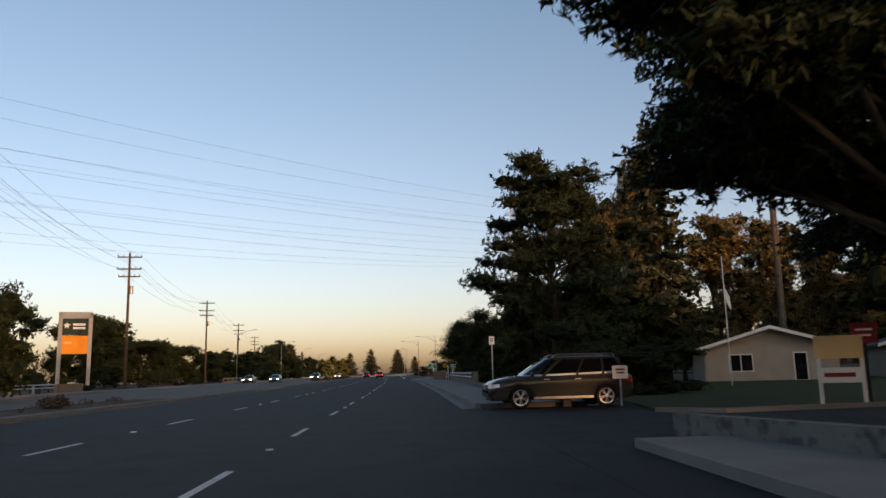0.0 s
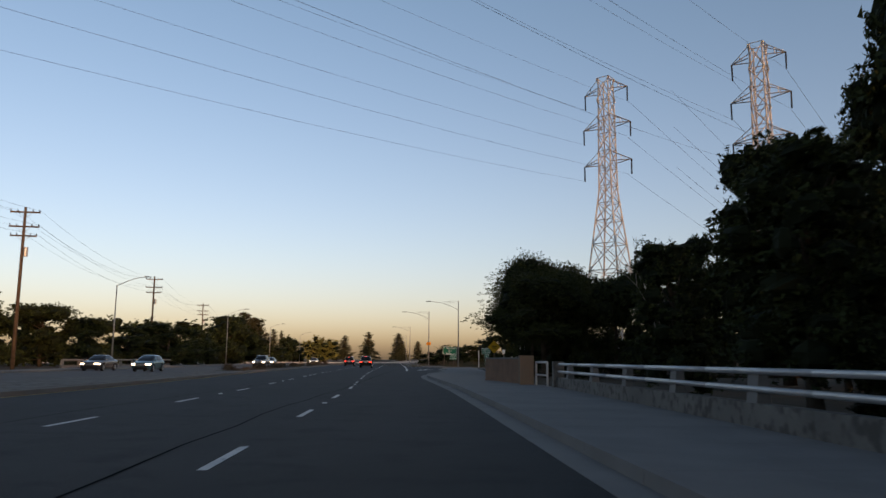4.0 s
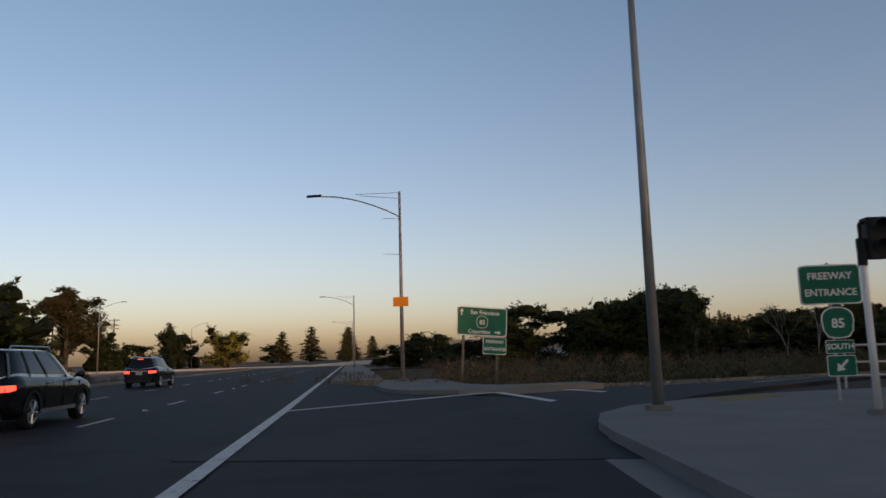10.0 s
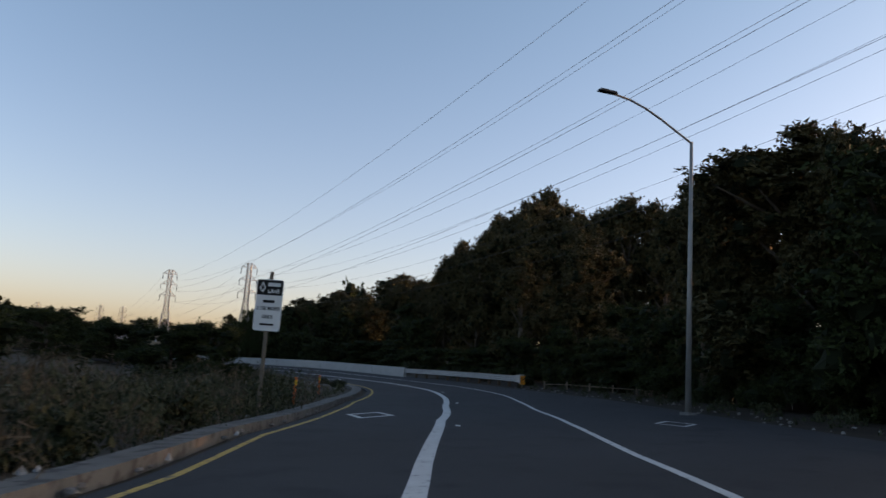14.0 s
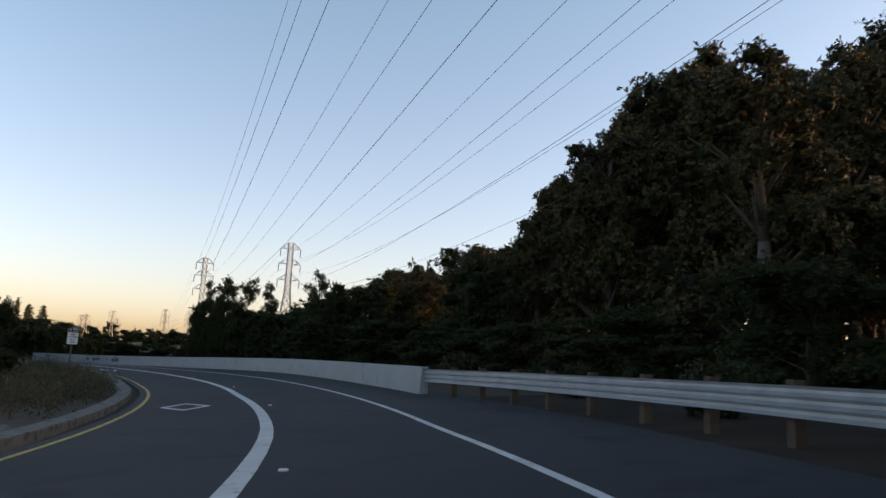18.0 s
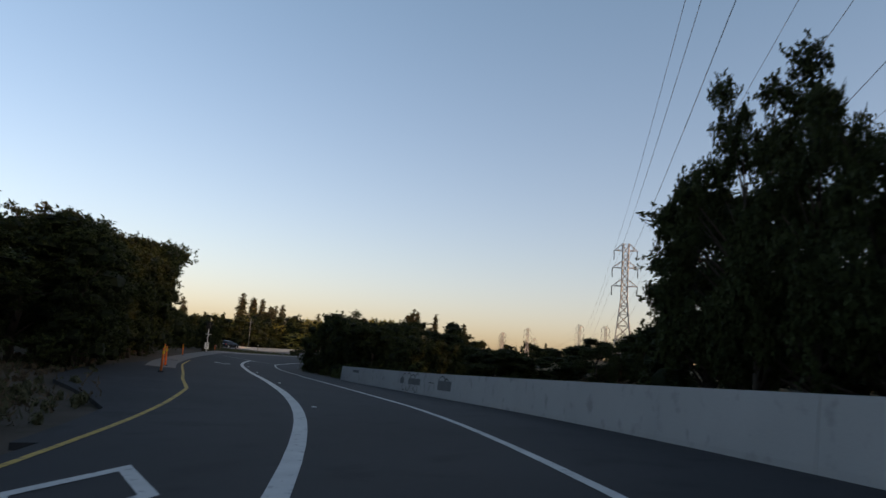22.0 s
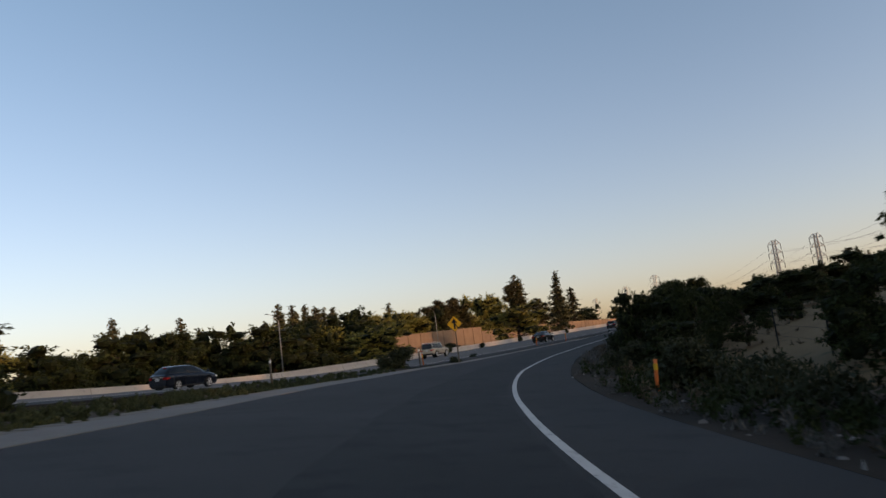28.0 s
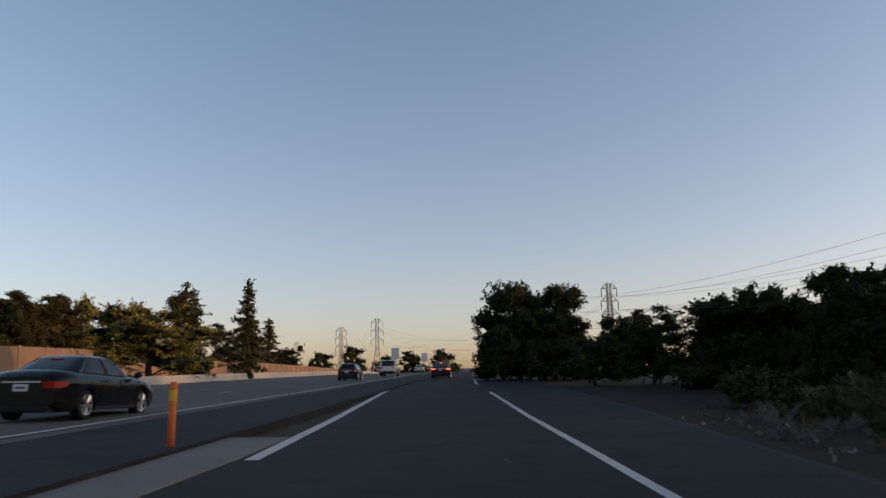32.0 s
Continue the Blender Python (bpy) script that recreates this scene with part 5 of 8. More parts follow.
# dark gate and fence behind the mulch
gt = thing("iron_gate", "dark iron gate panel under a tree", "gate", "", pose(12.3, 131.5, 0, 0, 0, 14))
part("gate_frame", Shape().tube([(0, 0, 0), (0, 0, 1.5), (5.8, 0, 1.5), (5.8, 0, 0)], 0.05).rod((0, 0, 0.2), (5.8, 0, 0.2), 0.04), DARK_METAL, gt)
for k in range(1, 29):
    part("gate_bar", Shape().rod((k * 0.2, 0, 0.2), (k * 0.2, 0, 1.5), 0.01, sides=4), DARK_METAL, gt)
tb = thing("tube_barrier", "pale bent tube barrier on bare ground", "barrier", "", pose(10.0, 153.2, 0.05, 0, 0, -6))
part("frame", Shape().tube([(0, 0, 0), (0.05, 0, 1.05), (0.2, 0, 1.2), (1.35, 0, 1.2), (1.5, 0, 1.05), (1.55, 0, 0)], 0.035).rod((0.03, 0, 0.75), (1.52, 0, 0.75), 0.03).rod((0.02, 0, 0.4), (1.53, 0, 0.4), 0.03), GALVANISED, tb)

# driveway wall and the sale signs
dw = thing("driveway_wall", "low tapering concrete wall beside a driveway", "wall", kind="structure")
part("kerb_stone", Shape().add([(x, y, z) for z in (-0.1, 0.13) for x, y in ((14.75, -6.75), (16.35, -7.8), (19.45, -6.98), (24.0, -5.95), (24.0, -5.75), (19.4, -6.78), (16.4, -7.58), (14.9, -6.58))], [(8, 9, 14, 15), (9, 10, 13, 14), (10, 11, 12, 13)] + [(i, (i + 1) % 8, 8 + (i + 1) % 8, 8 + i) for i in range(8)]), CONCRETE, dw, "pale kerb round a lawn")
part("wall_face", Shape().add([(13.3, -13.8, -0.1), (14.4, -19.4, -0.1), (14.7, -19.4, -0.1), (13.6, -13.7, -0.1), (13.3, -13.8, 0.4), (14.4, -19.4, 0.5), (14.7, -19.4, 0.5), (13.6, -13.7, 0.4)], [(0, 1, 5, 4), (1, 2, 6, 5), (2, 3, 7, 6), (3, 0, 4, 7), (4, 5, 6, 7)]), CONCRETE_OLD, dw)
sg = thing("sale_sign", "cream hanging sign board on white posts", "sign", "", pose(19.7, -6.0, 0.05, 0, 0, -20))
part("post", Shape().box(-0.05, 0.0, 0, 0.05, 0.1, 1.95), WHITE_PAINT, sg)
part("post", Shape().box(1.05, 0.0, 0, 1.15, 0.1, 1.95), WHITE_PAINT, sg)
part("upper_board", Shape().box(-0.1, -0.04, 1.3, 1.15, 0.0, 1.95, 0.0), CREAM_SIGN, sg, "cream board with warm light put into its colour")
part("lower_board", Shape().box(-0.05, -0.04, 0.62, 1.1, 0.0, 1.05, 0.0), WHITE_SIGN, sg, "white board")
bars(sg, [(0.5, 0.84, 0.8, 0.12)], RED_SIGN, -0.046)
rs = thing("red_sign", "dark red square sign on a post", "sign", "", pose(21.6, -5.0, 0.05, 0, 0, -20))
part("post", Shape().box(-0.04, 0.0, -0.1, 0.04, 0.08, 2.3), DARK_METAL, rs)
part("board", Shape().box(-0.36, -0.03, 1.75, 0.36, 0.0, 2.35), RED_SIGN, rs)
bars(rs, [(0, 2.15, 0.45, 0.06), (0, 1.98, 0.35, 0.05)], WHITE_SIGN, -0.036)

# the price sign across the avenue
DARK_PANEL = material("dark_green_panel", (0.006, 0.02, 0.016), (0.01, 0.03, 0.024), 0.4, 2, 20, 0)
ps = thing("price_sign", "tall white framed station sign with green and orange panels", "sign", "", pose(-46.4, 78.0, 0.9, 0, 0, 24) @ Matrix.Scale(1.45, 4))
for x0 in (-1.5, 1.2):
    part("pillar", Shape().box(x0, -0.25, -0.8, x0 + 0.35, 0.25, 6.9, 0.03), CONCRETE_WALL, ps)
part("head", Shape().box(-1.5, -0.25, 6.4, 1.55, 0.25, 7.0, 0.03), CONCRETE_WALL, ps)
b = part("green_panel", Shape().box(-1.14, -0.2, 4.75, 1.19, 0.2, 6.35), DARK_PANEL, ps, "dark green panel with a white star")
star = [(-0.75 + r * math.sin(math.pi * k / 5), -0.21, 5.65 + r * math.cos(math.pi * k / 5)) for k in range(10) for r in ((0.34 if k % 2 == 0 else 0.15),)]
part("star", Shape().add(star, [tuple(range(10))[::-1]]), WHITE_SIGN, b)
bars(b, [(0.35, 5.75, 1.1, 0.22), (0.35, 5.4, 1.1, 0.2)], WHITE_SIGN, -0.206)
b = part("orange_panel", Shape().box(-1.14, -0.2, 2.85, 1.19, 0.2, 4.65), ORANGE_SIGN, ps, "orange panel")
bars(b, [(-0.6, 3.95, 0.7, 0.2)], CREAM_SIGN, -0.206)
gr = thing("avenue_guard_rail", "two-bar metal guard rail across the avenue", "guard rail")
for y in range(-30, 46, 4):
    x0, y0, _ = avenue(y, -31.2)
    x1, y1, _ = avenue(y + 4, -31.2)
    for h in (0.62, 0.92):
        part("rail_beam", Shape().rod((x0, y0, h), (x1, y1, h), 0.07, sides=6), GALVANISED, gr)
    part("rail_post", Shape().box(x0 - 0.08, y0 - 0.08, -0.1, x0 + 0.08, y0 + 0.08, 0.95), GALVANISED, gr)
x0, y0, _ = avenue(47, -31.5)
part("end_wall", Shape().box(x0 - 0.2, y0, -0.1, x0 + 0.2, y0 + 5, 0.95, 0.03), TAN_WALL, thing("end_block", "tan block wall at the guard rail end", "wall"))
fr = thing("median_railing", "pale concrete bridge railing across the avenue", "railing")
for k in range(9):
    x0, y0, _ = avenue(118 + 4 * k, -31.0)
    x1, y1, _ = avenue(122 + 4 * k, -31.0)
    part("rail_beam", Shape().rod((x0, y0, 0.95), (x1, y1, 0.95), 0.12, sides=6), CONCRETE, fr)
    part("rail_post", Shape().box(x0 - 0.12, y0 - 0.12, -0.1, x0 + 0.12, y0 + 0.12, 0.9), CONCRETE, fr)
    part("parapet", Shape().add([(x0, y0, -0.1), (x1, y1, -0.1), (x1, y1, 0.4), (x0, y0, 0.4), (x0 - 0.25, y0, -0.1), (x1 - 0.25, y1, -0.1), (x1 - 0.25, y1, 0.4), (x0 - 0.25, y0, 0.4)], [(0, 1, 2, 3), (4, 7, 6, 5), (3, 2, 6, 7)]), CONCRETE, fr)


# ---- trees and plants ----
def leaf_cloud(puffs, count, size, seed, long=1.6, droop=0.0, tuft=0.0):
    """Many small pointed leaves on and in a set of puffs (x, y, z, rx, rz); with tuft, gathered into sprays of that many."""
    rnd = np.random.RandomState(seed)
    puffs = np.array(puffs, float)
    weight = puffs[:, 3] ** 2
    n = int(count / tuft) if tuft else count
    pick = rnd.choice(len(puffs), n, p=weight / weight.sum())
    way = rnd.normal(size=(n, 3))
    way /= np.linalg.norm(way, axis=1)[:, None]
    reach = rnd.uniform(0.3, 1.25, n) ** 0.6
    if tuft:
        reach = 0.62 + 0.5 * rnd.rand(n) ** 1.6
    c = puffs[pick, :3] + way * reach[:, None] * np.stack([puffs[pick, 3], puffs[pick, 3], puffs[pick, 4]], 1)
    if tuft:
        # a spray: leaves along a short twig that points outwards
        twig = way + 0.55 * rnd.normal(size=(n, 3))
        twig[:, 2] -= 0.5 * droop
        twig /= np.linalg.norm(twig, axis=1)[:, None]
        stretch = size * rnd.uniform(1.8, 4.6, n)
        k = np.arange(count) % n
        along = rnd.uniform(-0.7, 1.0, count)
        c = c[k] + twig[k] * (along * stretch[k])[:, None] + rnd.normal(size=(count, 3)) * (size * (1.15 - 0.7 * along.clip(0)))[:, None] * 0.62
        way = way[k]
    a = rnd.normal(size=(count, 3)) + (0.9 * twig[k] if tuft else 0)
    a[:, 2] -= droop
    a /= np.linalg.norm(a, axis=1)[:, None]
    b = np.cross(a, way + 0.6 * rnd.normal(size=(count, 3)))
    b /= np.maximum(np.linalg.norm(b, axis=1), 1e-6)[:, None]
    k = size * rnd.uniform(0.55, 1.3, count)[:, None]
    v = np.stack([c - a * k * long / 2 - b * k / 2, c - a * k * long / 2 + b * k / 2, c + a * k * long / 2], 1).reshape(-1, 3)
    f = np.arange(3 * count).reshape(-1, 3)
    return v, f


def cloud_mesh(name, v, f, mat):
    me = bpy.data.meshes.new(name)
    me.from_pydata(v.tolist(), [], f.tolist())
    me.materials.append(mat)
    me.update()
    return me


def crown_shape(kind, seed, count=24):
    """The puffs of a crown in a unit box: width 1, height 1."""
    rnd = random.Random(seed)
    puffs = []
    if kind == "oak":
        for i in range(count):
            a, r, z = rnd.uniform(0, math.tau), 0.37 * math.sqrt(rnd.random()), rnd.uniform(0.36 if 40 <= count <= 50 else 0.24, 0.88)
            k = 1.05 - 0.8 * abs(z - 0.5)
            big = 1.3 if 40 <= count <= 50 else 1.0
            puffs.append((r * k * math.cos(a), r * k * math.sin(a), z, big * rnd.uniform(0.09, 0.2), big * rnd.uniform(0.06, 0.14)))
        for i in range(6 if count < 40 or count > 50 else 0):
            a = math.tau * i / 6 + rnd.random()
            puffs.append((0.32 * math.cos(a), 0.32 * math.sin(a), rnd.uniform(0.1, 0.3), 0.17, 0.14))
    elif kind == "open":
        for i in range(13):
            a, r, z = rnd.uniform(0, math.tau), 0.42 * math.sqrt(rnd.random()), rnd.uniform(0.2, 0.84)
            k = 1.1 - 0.9 * abs(z - 0.5)
            for j in range(5):
                puffs.append(((r * math.cos(a) + rnd.gauss(0, 0.06)) * k, (r * math.sin(a) + rnd.gauss(0, 0.06)) * k, z + rnd.gauss(0, 0.05), rnd.uniform(0.045, 0.09), rnd.uniform(0.03, 0.062)))
    elif kind == "euc":
        for i in range(13):
            z = 0.2 + 0.66 * ((i + rnd.random()) / 13) ** 0.8
            a, r = rnd.uniform(0, math.tau), 0.38 * math.sqrt(rnd.random()) * (1.15 - 0.55 * z)
            for j in range(5):
                k = rnd.uniform(0.06, 0.115)
                puffs.append((r * math.cos(a) + rnd.gauss(0, 0.075), r * math.sin(a) + rnd.gauss(0, 0.075), min(z + rnd.gauss(0, 0.04), 0.94), k, k * rnd.uniform(0.45, 0.7)))
        for j in range(12):
            k, a, r = rnd.uniform(0.06, 0.1), rnd.uniform(0, math.tau), rnd.uniform(0.0, 0.17)
            puffs.append((r * math.cos(a), r * math.sin(a), 0.97 - 1.0 * r - rnd.uniform(0, 0.08), k, k * rnd.uniform(0.35, 0.55)))
    elif kind == "pine":
        limbs, low = (38, 0.14) if seed < 23 else (34, 0.3)
        for i in range(limbs):
            z = low + (0.92 - low) * (i + rnd.random()) / limbs
            a, far = i * 2.4 + rnd.uniform(-0.4, 0.4), 0.47 * (0.9 if z < 0.3 else 1.0 if z < 0.72 else 0.66) * rnd.uniform(0.6, 1.0)
            for j in range(5):
                r = far * (0.42 + 0.58 * (j + rnd.random() * 0.6) / 5)
                k = rnd.uniform(0.065, 0.115)
                puffs.append((r * math.cos(a) + rnd.gauss(0, 0.035), r * math.sin(a) + rnd.gauss(0, 0.035), min(z + 0.03 * j / 5 + rnd.gauss(0, 0.012), 0.96), k, k * 0.42))
    elif kind == "con":
        for i in range(44):
            z = 0.08 + 0.9 * (i / 44) ** 0.92
            a, far = i * 2.4, 0.5 * (1.03 - z) ** 0.8 * rnd.uniform(0.62, 1.0)
            for j in range(3):
                r = far * (0.35 + 0.3 * j)
                puffs.append((r * math.cos(a), r * math.sin(a), z - 0.02 * j * (1 - z), 0.022 + 0.085 * (1.02 - z), 0.012 + 0.012 * (1 - z)))
    elif kind == "shrub":
        for i in range(11):
            a, r = rnd.uniform(0, math.tau), 0.3 * math.sqrt(rnd.random())
            puffs.append((r * math.cos(a), r * math.sin(a), rnd.uniform(0.15, 0.75), rnd.uniform(0.13, 0.22), rnd.uniform(0.12, 0.22)))
    return puffs


def make_kind(kind, tall, wide, leaves, size, leaf, core, bark, seed, droop=0.0, inner=0.72, limbs=0):
    """The meshes of one tree: trunk with limbs, and a crown of leaves round near-black balls that stand for inner
    shade.
    """
    puffs = [(x * wide, y * wide, z * tall, r * wide, h * min(tall, 1.3 * wide) if kind == "oak" else h * tall) for x, y, z, r, h in crown_shape(kind, seed, limbs or (60 if tall > 1.6 * wide else 24))]
    v, f = leaf_cloud(puffs, leaves, size, seed, 3.4 if kind == "pine" else 1.9, droop, 5 if leaves < 3000 else 16)
    crown = cloud_mesh("crown", v, f, leaf)
    dense = None
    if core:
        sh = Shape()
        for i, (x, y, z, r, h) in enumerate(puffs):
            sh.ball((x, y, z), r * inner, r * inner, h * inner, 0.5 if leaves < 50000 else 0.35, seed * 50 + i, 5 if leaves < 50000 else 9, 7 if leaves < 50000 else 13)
        dense = sh.mesh("shade_core", core)
    trunk = Shape()
    rnd = random.Random(seed)
    thick = max(0.06, 0.022 * tall)
    if kind == "shrub":
        for x, y, z, r, h in puffs[:5]:
            trunk.rod((x * 0.2, y * 0.2, -0.1), (x, y, z), 0.03, 0.012, 5)
    else:
        top = 0.94 if kind in ("con", "pine") else 0.84 if kind == "euc" else 0.62
        pts = [(0, 0, -0.3)] + [(rnd.uniform(-0.02, 0.02) * wide, rnd.uniform(-0.02, 0.02) * wide, tall * top * k / 4) for k in range(1, 5)]
        for i, (a, b) in enumerate(zip(pts, pts[1:])):
            trunk.rod(a, b, thick * (1 - 0.2 * i), thick * (0.8 - 0.2 * i) + 0.01, 8)
        for x, y, z, r, h in puffs[:: 2 if len(puffs) < 50 else 3]:
            k = min(max((z - 0.16 * tall) / tall, 0.1), top - 0.05)
            trunk.rod((0, 0, k * tall), (x, y, z), thick * (0.24 if kind == "pine" else 0.3), thick * 0.08, 5)
    return trunk.mesh("trunk", bark, True), crown, dense, tall, wide


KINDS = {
    "oak_near": [make_kind("oak", 10, 9, 27000, 0.11, OAK_LEAF, CROWN_SHADE, BARK, k, inner=0.62) for k in (5, 6, 7)],
    "oak_fine": [make_kind("oak", 10, 9, 90000, 0.062, OAK_LEAF, CROWN_SHADE, BARK, k, 0.2, 0.5) for k in (95, 96)],
    "oak_open": [make_kind("open", 10, 9, 26000, 0.095, OAK_LEAF, CROWN_SHADE, BARK, k, 0.5, inner=0.3) for k in (71, 72, 73)],
    "oak_high": [make_kind("oak", 10, 9, 150000, 0.05, OAK_LEAF, CROWN_SHADE, BARK, k, 0.3, 0.46, 46) for k in (91, 92)],
    "oak": [make_kind("oak", 10, 9, 12000, 0.17, OAK_LEAF, CROWN_SHADE, BARK, k, inner=0.66) for k in (1, 2, 3, 4)],
    "oak_small": [make_kind("oak", 10, 9, 9500, 0.2, OAK_LEAF, CROWN_SHADE, BARK, k, inner=0.66) for k in (81, 82, 83)],
    "oak_slim": [make_kind("oak", 20, 9, 14000, 0.21, OAK_LEAF, CROWN_SHADE, BARK, k, inner=0.64) for k in (84, 85, 86)],
    "oak_far": [make_kind("oak", 10, 9, 3000, 0.3, OAK_LEAF, CROWN_SHADE, BARK, k, inner=0.72) for k in (8, 9, 10, 14)],
    "euc": [make_kind("euc", 26, 12, 24000, 0.2, EUC_LEAF, CROWN_SHADE, PALE_BARK, k, 0.6, 0.5) for k in (11, 12, 13)],
    "rust": [make_kind("euc", 24, 13, 20000, 0.22, SUNLIT_EUC_LEAF, CROWN_SHADE, PALE_BARK, k, 0.6, 0.5) for k in (15, 16)],
    "pine": [make_kind("pine", 18, 13, 80000, 0.085, PINE_LEAF, CROWN_SHADE, BARK, k, 0.0, 0.5) for k in (21, 22)],
    "pine_near": [make_kind("pine", 18, 13, 130000, 0.08, PINE_LEAF, CROWN_SHADE, BARK, 23, 0.3, 0.5)],
    "con": [make_kind("con", 20, 7, 5600, 0.27, CONIFER_LEAF, CROWN_SHADE, BARK, k, 0.5, 0.7) for k in (31, 32, 33)],
    "yel": [make_kind("oak", 14, 11, 10000, 0.21, YELLOW_LEAF, CROWN_SHADE, BARK, k, 0.0, 0.58) for k in (41, 42)],
    "shrub": [make_kind("shrub", 2, 2.4, 2800, 0.085, SHRUB_LEAF, CROWN_SHADE, BARK, k, 0.0, 0.6) for k in (51, 52, 53)],
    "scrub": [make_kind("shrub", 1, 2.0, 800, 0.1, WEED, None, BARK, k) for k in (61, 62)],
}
LABELS = {
    "oak": ("oak_tree", "dark green rounded oak with a dense crown", "tree", "oaks"),
    "oak_fine": ("oak_tree", "large dark oak with fine dense foliage", "tree", "oaks"),
    "oak_open": ("oak_tree", "dark ragged oak with sky between its boughs", "tree", "oaks"),
    "oak_high": ("oak_tree", "tall dark oak with branches clear of the ground", "tree", "oaks"),
    "oak_far": ("oak_tree", "dark green rounded oak among a far tree line", "tree", "oaks"),
    "oak_small": ("oak_tree", "small dark bushy oak on the verge", "tree", "oaks"),
    "oak_slim": ("oak_tree", "tall narrow dark oak in a dense stand", "tree", "oaks"),
    "oak_near": ("oak_tree", "large dark oak with a dense leafy crown", "tree", "oaks"),
    "euc": ("eucalyptus_tree", "tall eucalyptus with tufted olive foliage", "tree", "eucalyptus trees"),
    "rust": ("eucalyptus_tree", "tall tree with low sun glow put into its leaf colour", "tree", "eucalyptus trees"),
    "pine": ("pine_tree", "broad dark pine with tufted branches", "tree", "pines"),
    "pine_near": ("pine_tree", "huge dark conifer with drooping branches", "tree", "pines"),
    "con": ("conifer_tree", "pointed conifer with reddish-green needles", "tree", "conifers"),
    "yel": ("broadleaf_tree", "yellow-green broadleaf tree beyond the freeway", "tree", "broadleaf trees"),
    "shrub": ("shrub", "grey-green shrub on the verge", "shrub", "shrubs"),
    "scrub": ("scrub_plant", "dry brown scrub plant", "shrub", "scrub plants"),
}
PLANTED = random.Random(77)


def plant(kind, x, y, tall, wide, z=None, label=""):
    trunk, crown, dense, h0, w0 = PLANTED.choice(KINDS[kind])
    name, words_, cat, group = LABELS[kind]
    z = level(x, y) - 0.1 if z is None else z
    t = thing(name, label or words_, cat, group, Matrix.LocRotScale((x, y, z), Euler((0, 0, PLANTED.uniform(0, 6.28))), (wide / w0, wide / w0, tall / h0)))
    part("trunk", trunk, None, t)
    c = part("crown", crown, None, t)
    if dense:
        part("shade_core", dense, None, c)
    return t


# eucalyptus trees whose leaf colour carries the low sun
SUNLIT_EUC_0 = [
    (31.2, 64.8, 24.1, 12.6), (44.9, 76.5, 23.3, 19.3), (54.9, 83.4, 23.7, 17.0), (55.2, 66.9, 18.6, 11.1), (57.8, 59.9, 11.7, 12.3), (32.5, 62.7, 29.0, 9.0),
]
OAK_0 = [
    (-36.2, 47.0, 9.6, 6.8), (11.6, 110.1, 10.4, 12.6), (20.5, 46.5, 9.0, 9.9), (29.3, 39.5, 9.0, 9.3), (26.6, 45.4, 10.9, 10.6),
    (13.4, 110.5, 10.0, 9.3), (16.0, 99.9, 9.1, 8.4), (18.3, 89.1, 10.3, 5.4), (22.9, 85.2, 16.7, 8.4), (20.2, 73.3, 8.3, 7.3),
    (29.2, 84.3, 21.0, 7.0), (13.3, 111.9, 10.7, 10.6), (14.1, 105.9, 10.6, 7.0), (-56.1, 145.1, 9.7, 11.7), (-50.8, 147.9, 7.8, 10.6), (-45.4, 163.6, 8.0, 12.9),
    (-51.6, 190.7, 9.8, 12.7), (-51.8, 221.2, 13.0, 18.3), (-61.9, 321.5, 9.4, 12.7), (-50.4, 210.0, 12.6, 10.7), (-54.3, 228.8, 12.9, 13.8), (-91.2, 596.2, 11.8, 21.1),
]
OAK_1 = [
    (-0.1, 271.6, 7.4, 11.9), (11.6, 225.9, 8.8, 11.1), (18.6, 224.8, 8.0, 12.0), (26.6, 228.1, 9.5, 11.7), (30.5, 221.8, 9.6, 8.3), (47.7, 231.3, 7.5, 13.4),
    (53.8, 228.3, 6.5, 11.7), (67.6, 234.4, 6.6, 11.7), (2.4, 262.8, 6.2, 8.4), (17.9, 212.7, 7.5, 8.9), (21.5, 208.1, 8.7, 6.6), (24.0, 205.0, 8.7, 6.7),
    (53.9, 244.4, 9.1, 14.0), (89.8, 264.6, 6.5, 11.7), (201.3, 316.4, 12.5, 22.2), (50.5, 158.8, 12.8, 7.3), (106.1, 194.5, 13.0, 15.9), (98.1, 184.4, 10.6, 13.2),
    (96.6, 177.7, 10.2, 12.7), (113.8, 214.4, 8.4, 13.2), (105.6, 217.9, 4.3, 8.1), (117.0, 240.8, 6.3, 6.9), (123.8, 241.0, 7.1, 6.2), (111.1, 221.7, 4.4, 6.8),
]
OAK_2 = [
    (108.7, 235.0, 5.6, 4.9), (109.9, 233.6, 5.7, 3.0), (132.9, 239.4, 12.6, 6.8), (94.6, 267.8, 7.1, 8.7), (136.6, 323.9, 7.0, 10.5), (130.6, 288.7, 3.2, 6.3),
    (117.1, 246.1, 2.8, 5.7), (95.1, 275.0, 7.4, 8.4), (101.8, 310.7, 11.2, 12.6), (120.7, 293.1, 5.5, 6.2), (116.1, 275.3, 3.7, 3.2), (142.7, 309.3, 1.7, 3.9),
    (151.8, 308.9, 1.5, 3.5), (152.4, 301.7, 2.7, 5.6), (147.0, 288.9, 4.7, 6.0), (149.2, 286.4, 5.0, 4.4), (93.3, 293.1, 9.5, 9.6), (98.7, 300.3, 10.5, 9.5),
    (104.2, 318.4, 10.6, 7.5), (100.2, 293.5, 9.1, 6.9), (102.1, 301.7, 10.1, 6.0), (104.1, 328.5, 6.8, 6.7), (127.4, 317.4, 7.9, 6.4), (120.7, 295.9, 5.9, 4.4),
]
